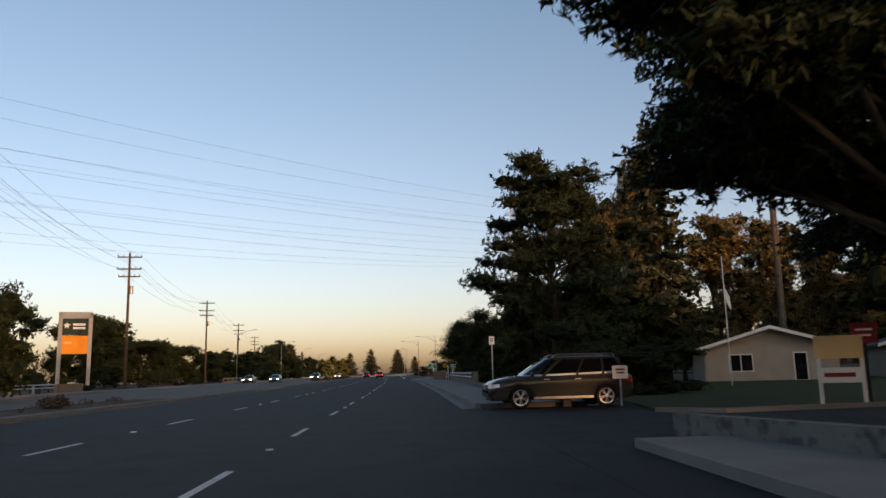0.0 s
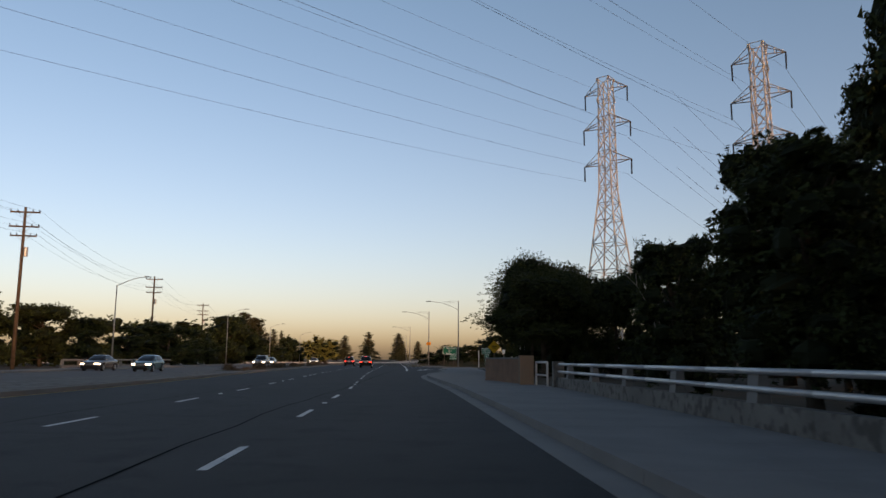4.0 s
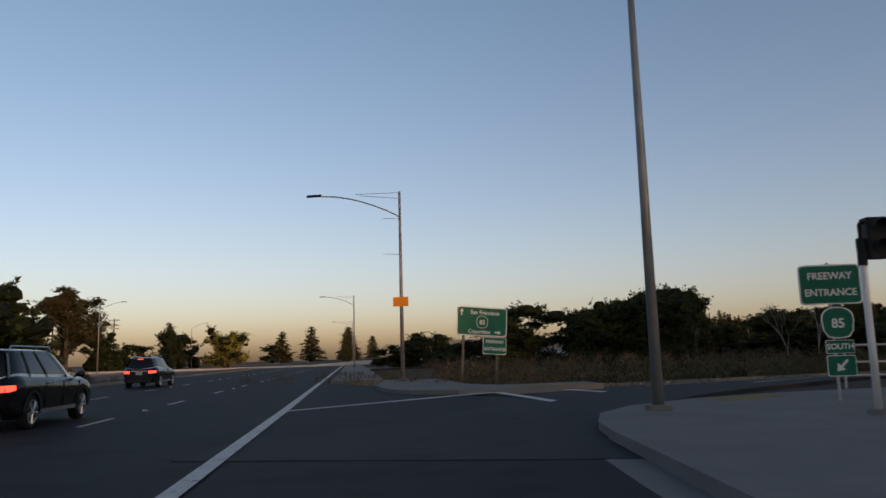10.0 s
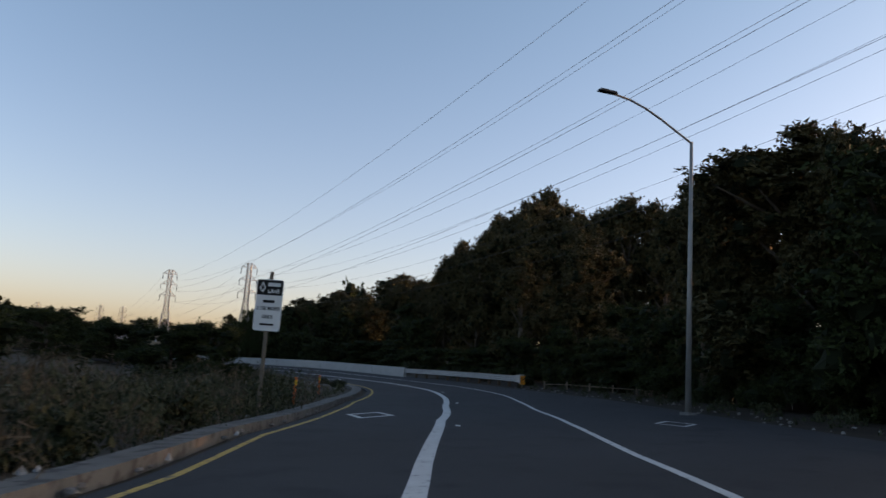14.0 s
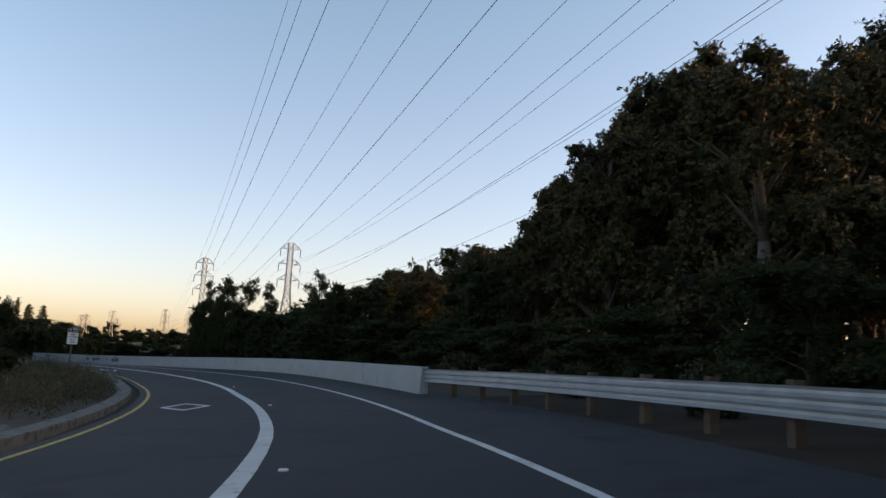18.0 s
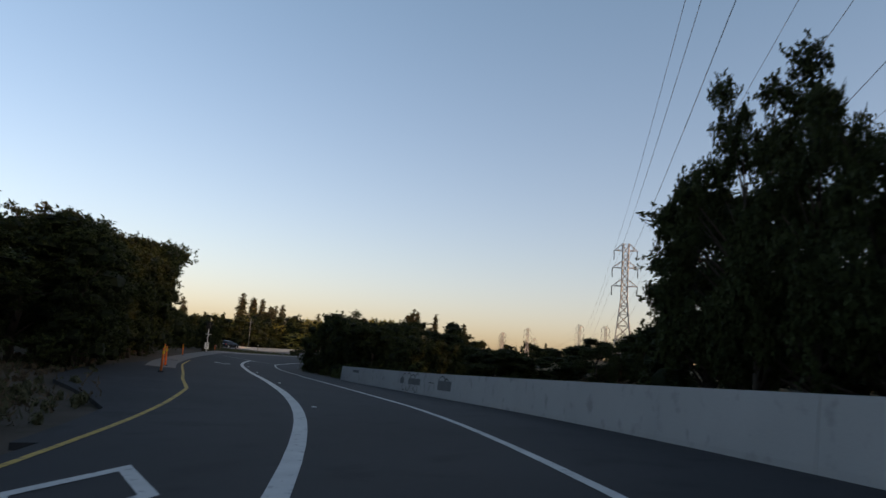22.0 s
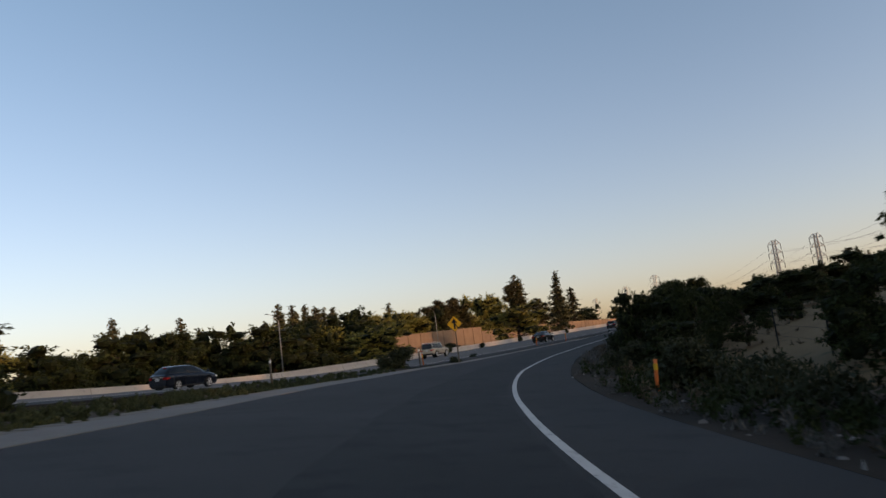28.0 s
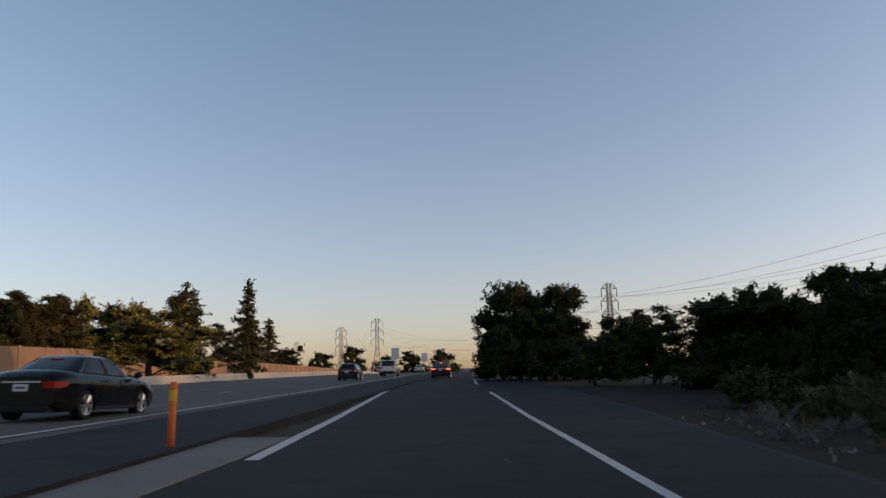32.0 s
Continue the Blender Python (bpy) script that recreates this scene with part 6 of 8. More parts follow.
OAK_3 = [
    (122.5, 293.6, 5.2, 4.2), (134.5, 299.9, 2.7, 5.4), (108.7, 334.2, 5.4, 3.9), (121.5, 453.7, 9.9, 13.3), (104.9, 488.1, 12.6, 18.6),
    (124.1, 459.3, 10.2, 9.5), (133.2, 475.0, 10.4, 12.0), (143.4, 488.0, 8.1, 14.4), (158.3, 495.6, 6.7, 12.0), (166.5, 493.5, 7.4, 13.2), (174.2, 505.5, 5.7, 10.3),
    (269.2, 591.5, 6.7, 12.0), (170.6, 394.0, 4.0, 4.4), (198.5, 420.0, 3.9, 6.8), (195.1, 409.4, 3.2, 6.3), (154.5, 367.3, 1.5, 1.4), (209.9, 416.3, 4.5, 8.2),
    (209.7, 407.9, 3.7, 5.8), (144.5, 355.0, 1.5, 3.2), (144.4, 363.8, 2.3, 3.5), (178.2, 405.1, 3.8, 6.0), (163.8, 391.3, 3.8, 3.2), (162.6, 388.9, 3.3, 2.5),
]
OAK_4 = [
    (275.4, 445.1, 11.0, 7.1), (163.7, 386.8, 1.7, 3.5), (321.2, 633.6, 11.9, 14.3), (209.7, 433.0, 4.4, 3.0), (202.8, 426.9, 3.5, 3.9), (200.8, 422.0, 4.1, 4.8),
    (197.7, 418.8, 4.2, 3.5), (200.1, 417.9, 3.5, 4.2), (214.0, 420.5, 4.9, 4.6), (196.8, 414.8, 3.5, 3.5), (204.0, 431.2, 3.0, 4.6), (-61.5, 109.6, 14.5, 14.9),
    (-38.5, 82.3, 7.4, 13.2), (29.2, 76.3, 30.1, 10.2), (-49.0, 96.7, 12.5, 7.7), (-54.7, 128.4, 9.8, 8.6), (-61.2, 193.8, 9.6, 14.4), (10.2, 99.9, 9.0, 11.2),
    (10.9, 56.1, 6.6, 3.6), (12.7, 44.8, 2.7, 4.6), (-66.2, 157.9, 10.0, 9.8), (-60.3, 181.7, 9.2, 14.9), (22.5, 111.1, 9.5, 5.2), (31.6, 118.5, 12.3, 7.9),
]
OAK_5 = [
    (12.5, 59.7, 8.0, 4.2), (14.1, 58.9, 1.8, 2.5), (-55.8, 216.0, 9.0, 13.1), (-6.3, 266.9, 4.6, 8.6), (5.7, 197.2, 5.6, 7.7), (-59.9, 286.9, 6.0, 10.9),
    (-64.6, 283.8, 9.6, 8.0), (3.6, 206.5, 3.8, 7.3), (26.2, 200.5, 4.5, 4.6), (13.3, 195.8, 6.3, 4.6), (14.2, 195.6, 6.6, 4.6), (15.1, 195.4, 6.9, 3.7),
    (17.4, 200.1, 7.6, 4.2), (16.9, 194.8, 7.4, 3.9), (19.6, 199.4, 8.1, 5.3), (20.6, 199.0, 8.1, 4.3), (19.8, 193.8, 7.2, 3.8), (86.8, 246.2, 5.9, 10.7),
    (82.8, 230.1, 6.0, 4.1), (92.4, 275.1, 7.2, 12.9), (72.4, 221.5, 6.1, 9.9), (61.7, 206.0, 5.4, 6.2), (173.5, 282.7, 13.0, 14.4), (86.4, 174.2, 5.2, 5.6),
]
OAK_6 = [
    (87.4, 172.5, 4.6, 5.0), (69.0, 172.1, 6.5, 3.3), (98.7, 168.6, 12.6, 6.8), (68.8, 170.6, 6.0, 3.1), (91.1, 247.0, 4.9, 2.9), (102.7, 208.1, 8.2, 4.3),
    (91.3, 254.5, 6.7, 5.9), (107.4, 234.7, 5.7, 3.0), (110.3, 231.8, 5.6, 4.6), (104.6, 225.3, 4.7, 2.7), (102.4, 222.4, 4.2, 2.5), (121.4, 235.8, 8.9, 4.8),
    (136.8, 238.4, 12.3, 7.7), (114.3, 248.5, 8.1, 4.6), (108.8, 237.1, 6.0, 3.1), (107.1, 234.4, 5.8, 3.0), (107.6, 233.9, 5.5, 2.8), (106.3, 231.1, 5.2, 2.7),
    (109.2, 231.8, 5.4, 2.8), (107.7, 229.1, 5.2, 2.7), (97.2, 295.4, 9.7, 4.6), (98.3, 275.3, 6.9, 3.7), (97.5, 269.2, 6.5, 3.3), (97.4, 276.0, 7.6, 4.0),
]
OAK_7 = [
    (95.8, 295.6, 10.1, 4.9), (98.2, 284.7, 7.4, 4.6), (101.3, 296.0, 9.4, 4.8), (243.4, 386.3, 8.8, 14.4), (99.6, 281.8, 7.9, 3.8), (99.7, 287.9, 8.3, 3.9),
    (100.3, 288.0, 8.3, 3.9), (99.6, 300.2, 10.7, 5.1), (101.1, 300.4, 10.3, 4.9), (101.8, 305.7, 11.0, 5.3), (103.1, 305.7, 10.9, 5.3),
    (154.2, 341.4, 5.4, 6.7), (119.2, 280.6, 4.1, 2.2), (122.2, 282.2, 4.2, 3.1), (120.9, 279.2, 3.9, 2.8), (231.9, 383.4, 7.9, 12.6), (108.2, 334.4, 5.5, 2.8),
    (163.9, 501.7, 12.4, 14.4), (136.4, 346.7, 4.2, 4.2), (138.0, 345.8, 3.7, 3.1), (163.2, 375.2, 2.8, 5.8),
]
OAK_8 = [
    (208.4, 407.7, 3.5, 6.8), (114.2, 345.1, 2.4, 2.5), (115.1, 439.0, 7.0, 8.6), (117.9, 368.5, 3.4, 4.8),
    (128.5, 454.7, 9.5, 9.8), (138.9, 472.1, 10.6, 11.1), (145.9, 470.9, 10.1, 14.0), (218.6, 410.3, 5.8, 10.2), (155.4, 490.6, 9.8, 14.9), (151.4, 373.1, 3.8, 5.3),
    (204.9, 407.2, 4.3, 8.1), (142.1, 353.5, 3.2, 2.8), (161.6, 531.3, 12.8, 12.6), (193.2, 522.8, 9.9, 12.6), (161.2, 383.3, 4.4, 2.8), (155.1, 377.2, 4.3, 2.9),
    (152.8, 374.4, 4.2, 2.4), (153.9, 372.8, 3.2, 2.5), (151.6, 370.6, 3.5, 2.8), (149.5, 368.7, 3.5, 2.5), (167.9, 493.5, 10.6, 14.5), (180.5, 512.4, 10.7, 9.8),
]
OAK_9 = [
    (169.2, 396.7, 3.8, 2.2), (170.2, 503.6, 12.8, 12.7), (196.6, 541.4, 11.8, 14.9), (276.9, 486.9, 7.6, 11.1), (201.2, 423.6, 3.9, 5.4), (267.3, 432.9, 10.5, 14.5),
    (268.4, 429.9, 12.5, 13.6), (179.4, 400.3, 3.9, 2.5), (200.1, 529.3, 12.9, 11.6), (214.2, 439.5, 4.7, 4.1), (272.5, 466.3, 8.2, 10.6), (193.1, 414.5, 4.4, 2.5),
    (-56.5, 108.8, 14.1, 10.9), (11.1, 66.5, 6.0, 3.1), (-57.1, 267.1, 8.2, 7.0), (16.0, 195.1, 7.0, 3.7), (26.2, 218.4, 10.0, 7.7),
    (18.8, 194.2, 7.4, 3.9), (43.6, 160.3, 11.3, 6.2), (69.1, 173.1, 7.3, 3.8), (76.6, 171.6, 8.1, 4.3), (104.0, 226.0, 4.1, 3.6), (101.9, 223.0, 4.3, 2.5),
]
OAK_10 = [
    (105.7, 231.8, 5.3, 2.7), (106.1, 231.4, 5.2, 2.7), (106.5, 230.9, 5.0, 2.7), (121.1, 232.5, 9.9, 5.2), (97.0, 265.6, 6.0, 3.1), (98.6, 280.2, 7.4, 4.1),
    (101.1, 318.8, 11.0, 5.4), (99.8, 281.9, 7.8, 3.8), (100.3, 284.8, 7.9, 3.8), (99.0, 300.1, 10.7, 5.1), (100.6, 300.3, 10.4, 5.0), (101.7, 300.4, 10.2, 4.9),
    (102.8, 300.5, 10.2, 4.9), (134.7, 310.0, 4.6, 4.8), (119.2, 277.0, 3.7, 2.5), (110.1, 334.8, 3.6, 3.1), (131.6, 493.8, 11.0, 12.6),
    (152.2, 476.8, 8.7, 11.6), (149.6, 373.5, 4.1, 2.8), (168.5, 382.2, 3.5, 2.5), (191.6, 523.8, 10.8, 13.1), (196.4, 416.1, 4.4, 2.9), (12.0, 40.3, 2.5, 2.5),
]
OAK_11 = [
    (-60.3, 311.7, 10.0, 7.8), (16.4, 200.4, 7.3, 5.3), (17.9, 194.5, 7.3, 3.8), (24.0, 204.0, 8.3, 5.9), (82.2, 172.7, 4.8, 5.0), (63.0, 171.4, 4.7, 2.5),
    (107.0, 228.7, 4.9, 3.2), (123.3, 219.8, 12.8, 6.9), (106.6, 234.9, 6.0, 3.1), (114.9, 241.7, 6.6, 4.1), (112.6, 238.3, 6.3, 3.2), (105.9, 231.6, 5.0, 2.7),
    (111.3, 234.2, 5.8, 3.0), (97.0, 270.1, 6.7, 3.7), (97.9, 272.5, 6.9, 3.7), (101.6, 291.8, 8.5, 4.1), (102.2, 300.5, 9.9, 4.6), (118.4, 277.7, 3.5, 2.5),
    (119.7, 276.5, 3.5, 2.5), (108.7, 342.2, 4.8, 2.6), (158.1, 510.8, 11.2, 14.9),
]
OAK_12 = [
    (158.7, 492.0, 10.8, 9.8), (160.3, 376.9, 2.6, 3.2), (176.2, 400.2, 3.7, 2.8), (213.7, 440.1, 5.6, 2.9), (210.9, 441.9, 7.9, 7.6), (119.1, 302.8, 6.3, 4.5),
    (120.9, 300.0, 6.3, 4.6), (122.7, 298.1, 6.0, 4.5), (123.6, 295.3, 5.3, 4.3), (124.0, 292.8, 4.3, 2.9), (10.0, 106.3, 11.0, 6.9),
    (13.8, 46.2, 8.3, 8.6), (15.9, 46.7, 10.8, 8.6), (-23.9, 22.1, 9.2, 7.2), (125.3, 313.5, 7.8, 9.2), (126.0, 290.2, 3.0, 2.6),
    (128.7, 290.9, 2.6, 5.0), (132.1, 292.3, 2.3, 4.9), (135.6, 293.5, 2.1, 4.6), (133.7, 287.5, 2.5, 5.0), (137.1, 288.6, 2.6, 5.3), (140.7, 289.5, 3.5, 5.6),
]
OAK_13 = [
    (138.0, 283.8, 4.1, 5.0), (141.4, 284.6, 4.8, 5.3), (144.9, 285.3, 4.5, 5.6), (141.5, 280.0, 5.9, 5.0), (112.6, 332.7, 4.5, 2.9), (97.0, 286.8, 10.1, 5.6),
    (122.8, 282.6, 5.6, 3.2), (121.8, 279.4, 4.4, 2.3), (57.5, 406.5, 8.8, 9.2), (76.3, 421.4, 10.2, 9.9), (93.8, 437.9, 10.0, 9.9), (114.7, 450.5, 7.3, 8.4),
    (131.3, 468.0, 8.9, 9.0), (150.9, 482.1, 8.8, 7.9), (167.6, 499.4, 10.7, 7.9), (184.2, 516.8, 9.2, 8.4), (202.1, 532.8, 8.9, 8.7), (220.1, 548.7, 10.2, 8.9),
]
CON_0 = [
    (-38.5, 522.3, 16.3, 15.3), (-30.3, 440.3, 12.5, 11.3), (-83.8, 380.8, 15.3, 9.6), (50.6, 262.4, 7.3, 3.9), (98.6, 298.5, 9.5, 7.1), (262.6, 421.2, 13.3, 13.0),
    (135.9, 539.0, 15.6, 4.3), (134.6, 478.9, 10.9, 3.0), (184.4, 669.8, 33.2, 8.3), (199.3, 709.7, 37.0, 9.9), (171.9, 543.7, 17.5, 5.2), (175.5, 542.9, 15.6, 4.9),
    (249.8, 571.3, 23.1, 11.9), (309.9, 629.2, 21.3, 15.1), (214.4, 418.0, 5.3, 3.6), (188.2, 393.2, 3.8, 2.5), (223.7, 416.0, 7.1, 2.8), (241.3, 427.5, 7.7, 2.8),
    (253.6, 575.1, 22.4, 10.7), (289.8, 607.8, 19.9, 12.2), (-62.8, 556.8, 20.8, 18.4), (-40.0, 539.2, 19.5, 17.6), (-25.8, 520.2, 13.5, 17.0), (-79.0, 554.5, 18.3, 18.4),
]
CON_1 = [
    (119.5, 521.7, 19.3, 6.3), (134.9, 537.9, 19.2, 5.5), (176.6, 633.0, 31.4, 8.0), (174.2, 592.7, 25.2, 7.0), (168.3, 532.5, 17.2, 5.5), (172.5, 531.4, 15.7, 5.5),
    (186.9, 527.2, 15.0, 5.5), (244.0, 534.4, 19.8, 6.3), (283.0, 597.7, 18.3, 8.0), (-70.3, 341.0, 13.0, 5.5), (-22.1, 350.7, 9.0, 5.5), (78.3, 337.5, 6.9, 5.5),
    (94.2, 286.0, 9.8, 4.5), (76.0, 338.3, 5.0, 5.5), (177.1, 603.5, 22.9, 5.5), (180.6, 603.0, 26.1, 5.6), (177.8, 562.8, 19.5, 4.5), (190.7, 601.0, 23.4, 5.5),
]
EUC_0 = [
    (-55.2, 248.3, 13.7, 10.9), (171.3, 265.9, 20.1, 24.5), (189.8, 258.2, 28.2, 25.9), (177.7, 235.2, 34.2, 20.1), (54.2, 162.8, 14.9, 13.0), (62.3, 169.2, 14.1, 6.7),
    (113.7, 182.8, 27.3, 13.5), (136.0, 201.1, 35.8, 17.0), (133.2, 209.2, 29.5, 14.0), (161.9, 228.8, 30.0, 15.1), (161.7, 242.8, 22.4, 18.6), (171.2, 265.8, 21.1, 19.2),
    (200.2, 297.7, 17.9, 17.8), (114.3, 183.5, 27.4, 13.1), (112.6, 177.7, 21.2, 10.1), (122.7, 189.2, 27.7, 13.2), (103.5, 173.0, 14.7, 7.8), (131.3, 207.5, 28.6, 13.6),
    (132.4, 215.4, 23.1, 11.2), (162.2, 256.8, 18.5, 9.7), (155.1, 239.8, 20.6, 12.6), (130.2, 214.7, 22.3, 10.8), (125.0, 207.7, 24.5, 11.9), (121.0, 202.7, 24.3, 11.6),
]
EUC_1 = [
    (122.4, 215.6, 14.0, 6.8), (162.7, 260.9, 18.9, 9.0), (208.8, 536.3, 14.5, 13.0), (202.1, 530.0, 14.4, 8.5), (-62.8, 263.4, 16.0, 14.9), (176.0, 260.4, 21.1, 14.4),
    (117.5, 200.4, 24.6, 14.5), (118.6, 197.4, 28.3, 14.5), (120.3, 192.0, 25.6, 12.2), (107.3, 185.8, 21.6, 10.3), (102.6, 192.7, 19.1, 11.2), (104.2, 187.2, 20.2, 9.6),
    (118.5, 179.5, 26.5, 12.6), (70.0, 168.2, 17.4, 8.3), (63.4, 166.3, 17.0, 8.1), (52.4, 161.6, 14.5, 6.9), (181.9, 241.3, 29.2, 14.9), (101.3, 199.3, 16.0, 7.7),
    (103.7, 193.0, 20.3, 9.7), (113.1, 191.1, 23.3, 11.1), (123.8, 187.2, 28.5, 13.6), (167.0, 240.1, 23.0, 12.7), (108.0, 206.9, 12.9, 6.2), (159.7, 232.2, 24.9, 11.9),
]
EUC_2 = [
    (147.7, 246.2, 15.7, 7.5), (87.7, 461.0, 21.4, 14.9), (163.0, 512.7, 13.2, 11.9), (166.5, 530.4, 14.8, 12.6), (201.9, 529.3, 14.2, 14.5), (212.3, 541.5, 16.0, 9.8),
    (359.0, 462.5, 21.6, 14.4), (33.6, 247.0, 12.1, 9.0), (137.8, 237.5, 13.9, 11.1), (104.2, 195.4, 19.7, 12.7), (136.2, 195.2, 30.5, 14.6), (119.0, 176.5, 22.3, 10.6),
    (63.3, 168.3, 14.9, 7.1), (70.1, 167.4, 18.3, 8.7), (88.0, 189.0, 13.6, 7.5), (175.3, 281.3, 14.9, 8.6), (158.0, 236.9, 20.5, 9.8), (135.2, 223.9, 16.3, 7.7),
    (155.1, 250.8, 17.5, 8.4), (164.5, 534.1, 14.0, 14.4), (248.7, 572.1, 20.5, 14.4), (283.2, 436.4, 13.1, 9.8), (233.6, 570.4, 16.4, 12.6), (320.8, 493.3, 13.7, 12.6),
]
EUC_3 = [
    (132.7, 206.1, 29.4, 14.0), (84.0, 181.4, 15.3, 9.9), (114.5, 196.6, 26.5, 12.7), (115.9, 192.0, 23.9, 12.7), (57.4, 167.8, 13.2, 6.3), (57.5, 166.6, 14.4, 6.9),
    (52.2, 159.8, 14.1, 6.7), (120.8, 199.7, 28.1, 13.4), (137.1, 214.2, 25.6, 12.2), (139.7, 219.1, 25.3, 12.5), (140.9, 242.9, 13.9, 6.8), (202.3, 561.5, 14.2, 12.6),
    (265.8, 585.5, 14.5, 14.4),
]
YEL_0 = [
    (-70.7, 407.3, 13.4, 15.8), (149.5, 522.5, 13.2, 14.7), (179.1, 521.1, 11.9, 18.5), (184.7, 519.3, 12.6, 11.8), (190.3, 522.0, 12.0, 15.1), (227.6, 553.5, 15.8, 18.6),
    (191.1, 520.0, 11.6, 11.4), (215.8, 542.6, 16.1, 8.5), (229.7, 553.5, 16.7, 12.2), (157.3, 444.8, 7.1, 12.2), (177.1, 505.9, 11.0, 16.7), (204.2, 488.0, 9.6, 15.2),
    (167.7, 564.5, 15.0, 16.7), (191.4, 559.7, 14.3, 15.2), (214.1, 552.1, 12.2, 16.7), (197.3, 577.8, 15.7, 16.7), (219.1, 571.3, 13.8, 16.7), (-46.1, 306.2, 11.1, 12.6),
    (54.0, 398.4, 9.9, 8.0), (63.3, 412.0, 9.0, 9.4), (70.9, 415.5, 8.9, 8.7), (85.6, 423.1, 9.5, 7.9), (89.5, 430.7, 11.3, 9.5), (103.8, 438.7, 9.7, 9.7),
]
YEL_1 = [
    (106.0, 448.2, 10.1, 7.9), (117.4, 459.5, 8.4, 10.5), (123.0, 465.3, 9.0, 8.7), (134.7, 476.1, 9.1, 9.5), (145.4, 476.2, 10.0, 10.5), (154.8, 489.7, 8.9, 7.9),
    (161.0, 494.7, 11.3, 9.0), (172.5, 505.9, 9.3, 9.5), (176.1, 513.8, 9.0, 9.4), (187.8, 524.7, 11.5, 8.0), (195.5, 528.1, 10.0, 8.3), (207.6, 538.6, 10.6, 10.0),
    (217.1, 540.0, 9.8, 10.4), (223.7, 556.7, 10.5, 7.7),
]
OPEN_0 = [
    (110.7, 244.3, 8.2, 6.0), (113.7, 238.8, 7.7, 5.7), (116.2, 246.2, 8.7, 5.5), (118.5, 237.3, 9.0, 6.3), (113.6, 334.6, 5.8, 3.9), (112.6, 333.9, 5.2, 3.8), (113.3, 334.2, 4.4, 3.4), (109.3, 243.5, 7.9, 4.0),
    (108.6, 241.1, 7.7, 4.2), (107.4, 239.0, 7.0, 4.1),
]
PLANTING = {"rust": SUNLIT_EUC_0, "oak": OAK_0 + OAK_1 + OAK_2 + OAK_3 + OAK_4 + OAK_5 + OAK_6 + OAK_7 + OAK_8 + OAK_9 + OAK_10 + OAK_11 + OAK_12 + OAK_13, "con": CON_0 + CON_1, "euc": EUC_0 + EUC_1 + EUC_2 + EUC_3, "yel": YEL_0 + YEL_1, "open": OPEN_0}


PATH_XY = np.array([(a, b) for a, b, _ in smooth_axis(RAMP)[:180]] + [avenue(y, 2.0)[:2] for y in range(-30, 140, 4)])
FAR_WOOD = [[], [], [], 0]


def far_wood(x, y, tall, wide):
    """Adds one oak to the joined far wood."""
    made = PLANTED.choice(KINDS["oak_far"])
    m = Matrix.LocRotScale((x, y, level(x, y) - 0.1), Euler((0, 0, PLANTED.uniform(0, 6.28))), (wide / 9, wide / 9, tall / 10))
    for k, me in enumerate(made[:3]):
        v = np.empty(3 * len(me.vertices), np.float32)
        me.vertices.foreach_get("co", v)
        v = np.c_[v.reshape(-1, 3), np.ones(len(me.vertices))] @ np.array(m).T
        FAR_WOOD[0].append(v[:, :3])
        FAR_WOOD[1] += [tuple(i + FAR_WOOD[3] for i in p.vertices) for p in me.polygons]
        FAR_WOOD[2] += [k] * len(me.polygons)
        FAR_WOOD[3] += len(v)


for kind, rows in PLANTING.items():
    for x, y, tall, wide in rows:
        away = np.hypot(*(PATH_XY - (x, y)).T).min()
        if kind == "oak" and 5 < x < 60 and 194 < y < 275:
            tall *= 0.97
        if kind == "oak" and away > 62:
            far_wood(x, y, tall, wide)
        elif kind == "oak":
            if 8 < x < 12.5 and 98 < y < 114:
                plant("oak_high", x, y, tall, wide)
            elif away < 16 and wide > 6.5 and y < 130:
                plant("oak_fine", x, y, tall, wide)
            elif tall / wide > 1.6:
                plant("oak_slim", x, y, tall, wide)
            elif wide < 5:
                plant("oak_small", x, y, tall, wide)
            elif away < 34 and tall > 3.5 and PLANTED.random() < 0.3:
                plant("oak_open", x, y, tall * 1.04, wide * 1.06)
            else:
                plant("oak_near" if away < 22 or wide > 12 else "oak", x, y, tall, wide)
        elif kind == "open":
            plant("oak_open", x + (0.9 if y < 260 else 0.0), y, tall * (1.18 if y < 260 else 1.08), wide)
        elif kind == "con":
            plant("con", x, y, tall, float(np.clip(wide, 0.44 * tall, (0.9 if x < 0 else 0.64) * tall)))
        else:
            plant(kind, x, y, tall, wide * (0.86 if kind == "euc" and tall > 18 else 1.0))
# rows of unseen woods added towards the sun, to keep the low roads in shade
for (x0, y0), (x1, y1), tall in (((165, -66), (200, 60), 19), ((200, 60), (232, 170), 18), ((236, 180), (266, 290), 14), ((270, 296), (420, 465), 24), ((166, 246), (278, 344), 22), ((60, 62), (150, 122), 19), ((58, -34), (98, 44), 19), ((-30, -86), (165, -84), 17)):
    n = int(math.hypot(x1 - x0, y1 - y0) / 10)
    for k in range(n):
        far_wood(x0 + (x1 - x0) * k / n, y0 + (y1 - y0) * k / n + PLANTED.uniform(-4, 4), tall + PLANTED.uniform(-2, 3), PLANTED.uniform(13, 16))
for x, y, tall in ((372, 712, 15), (386, 702, 13), (399, 694, 16), (412, 684, 12), (424, 676, 14), (438, 668, 15), (352, 724, 14), (336, 736, 16)):
    far_wood(x, y, tall, 17)
# an unseen row added behind the start, to shade driveway and avenue
for k in range(24):
    far_wood(-38 + 8.5 * k, -62 - 6 * (k % 3), (13.0 if k < 12 else 16.5) + 1.5 * (k % 2), 11.0)
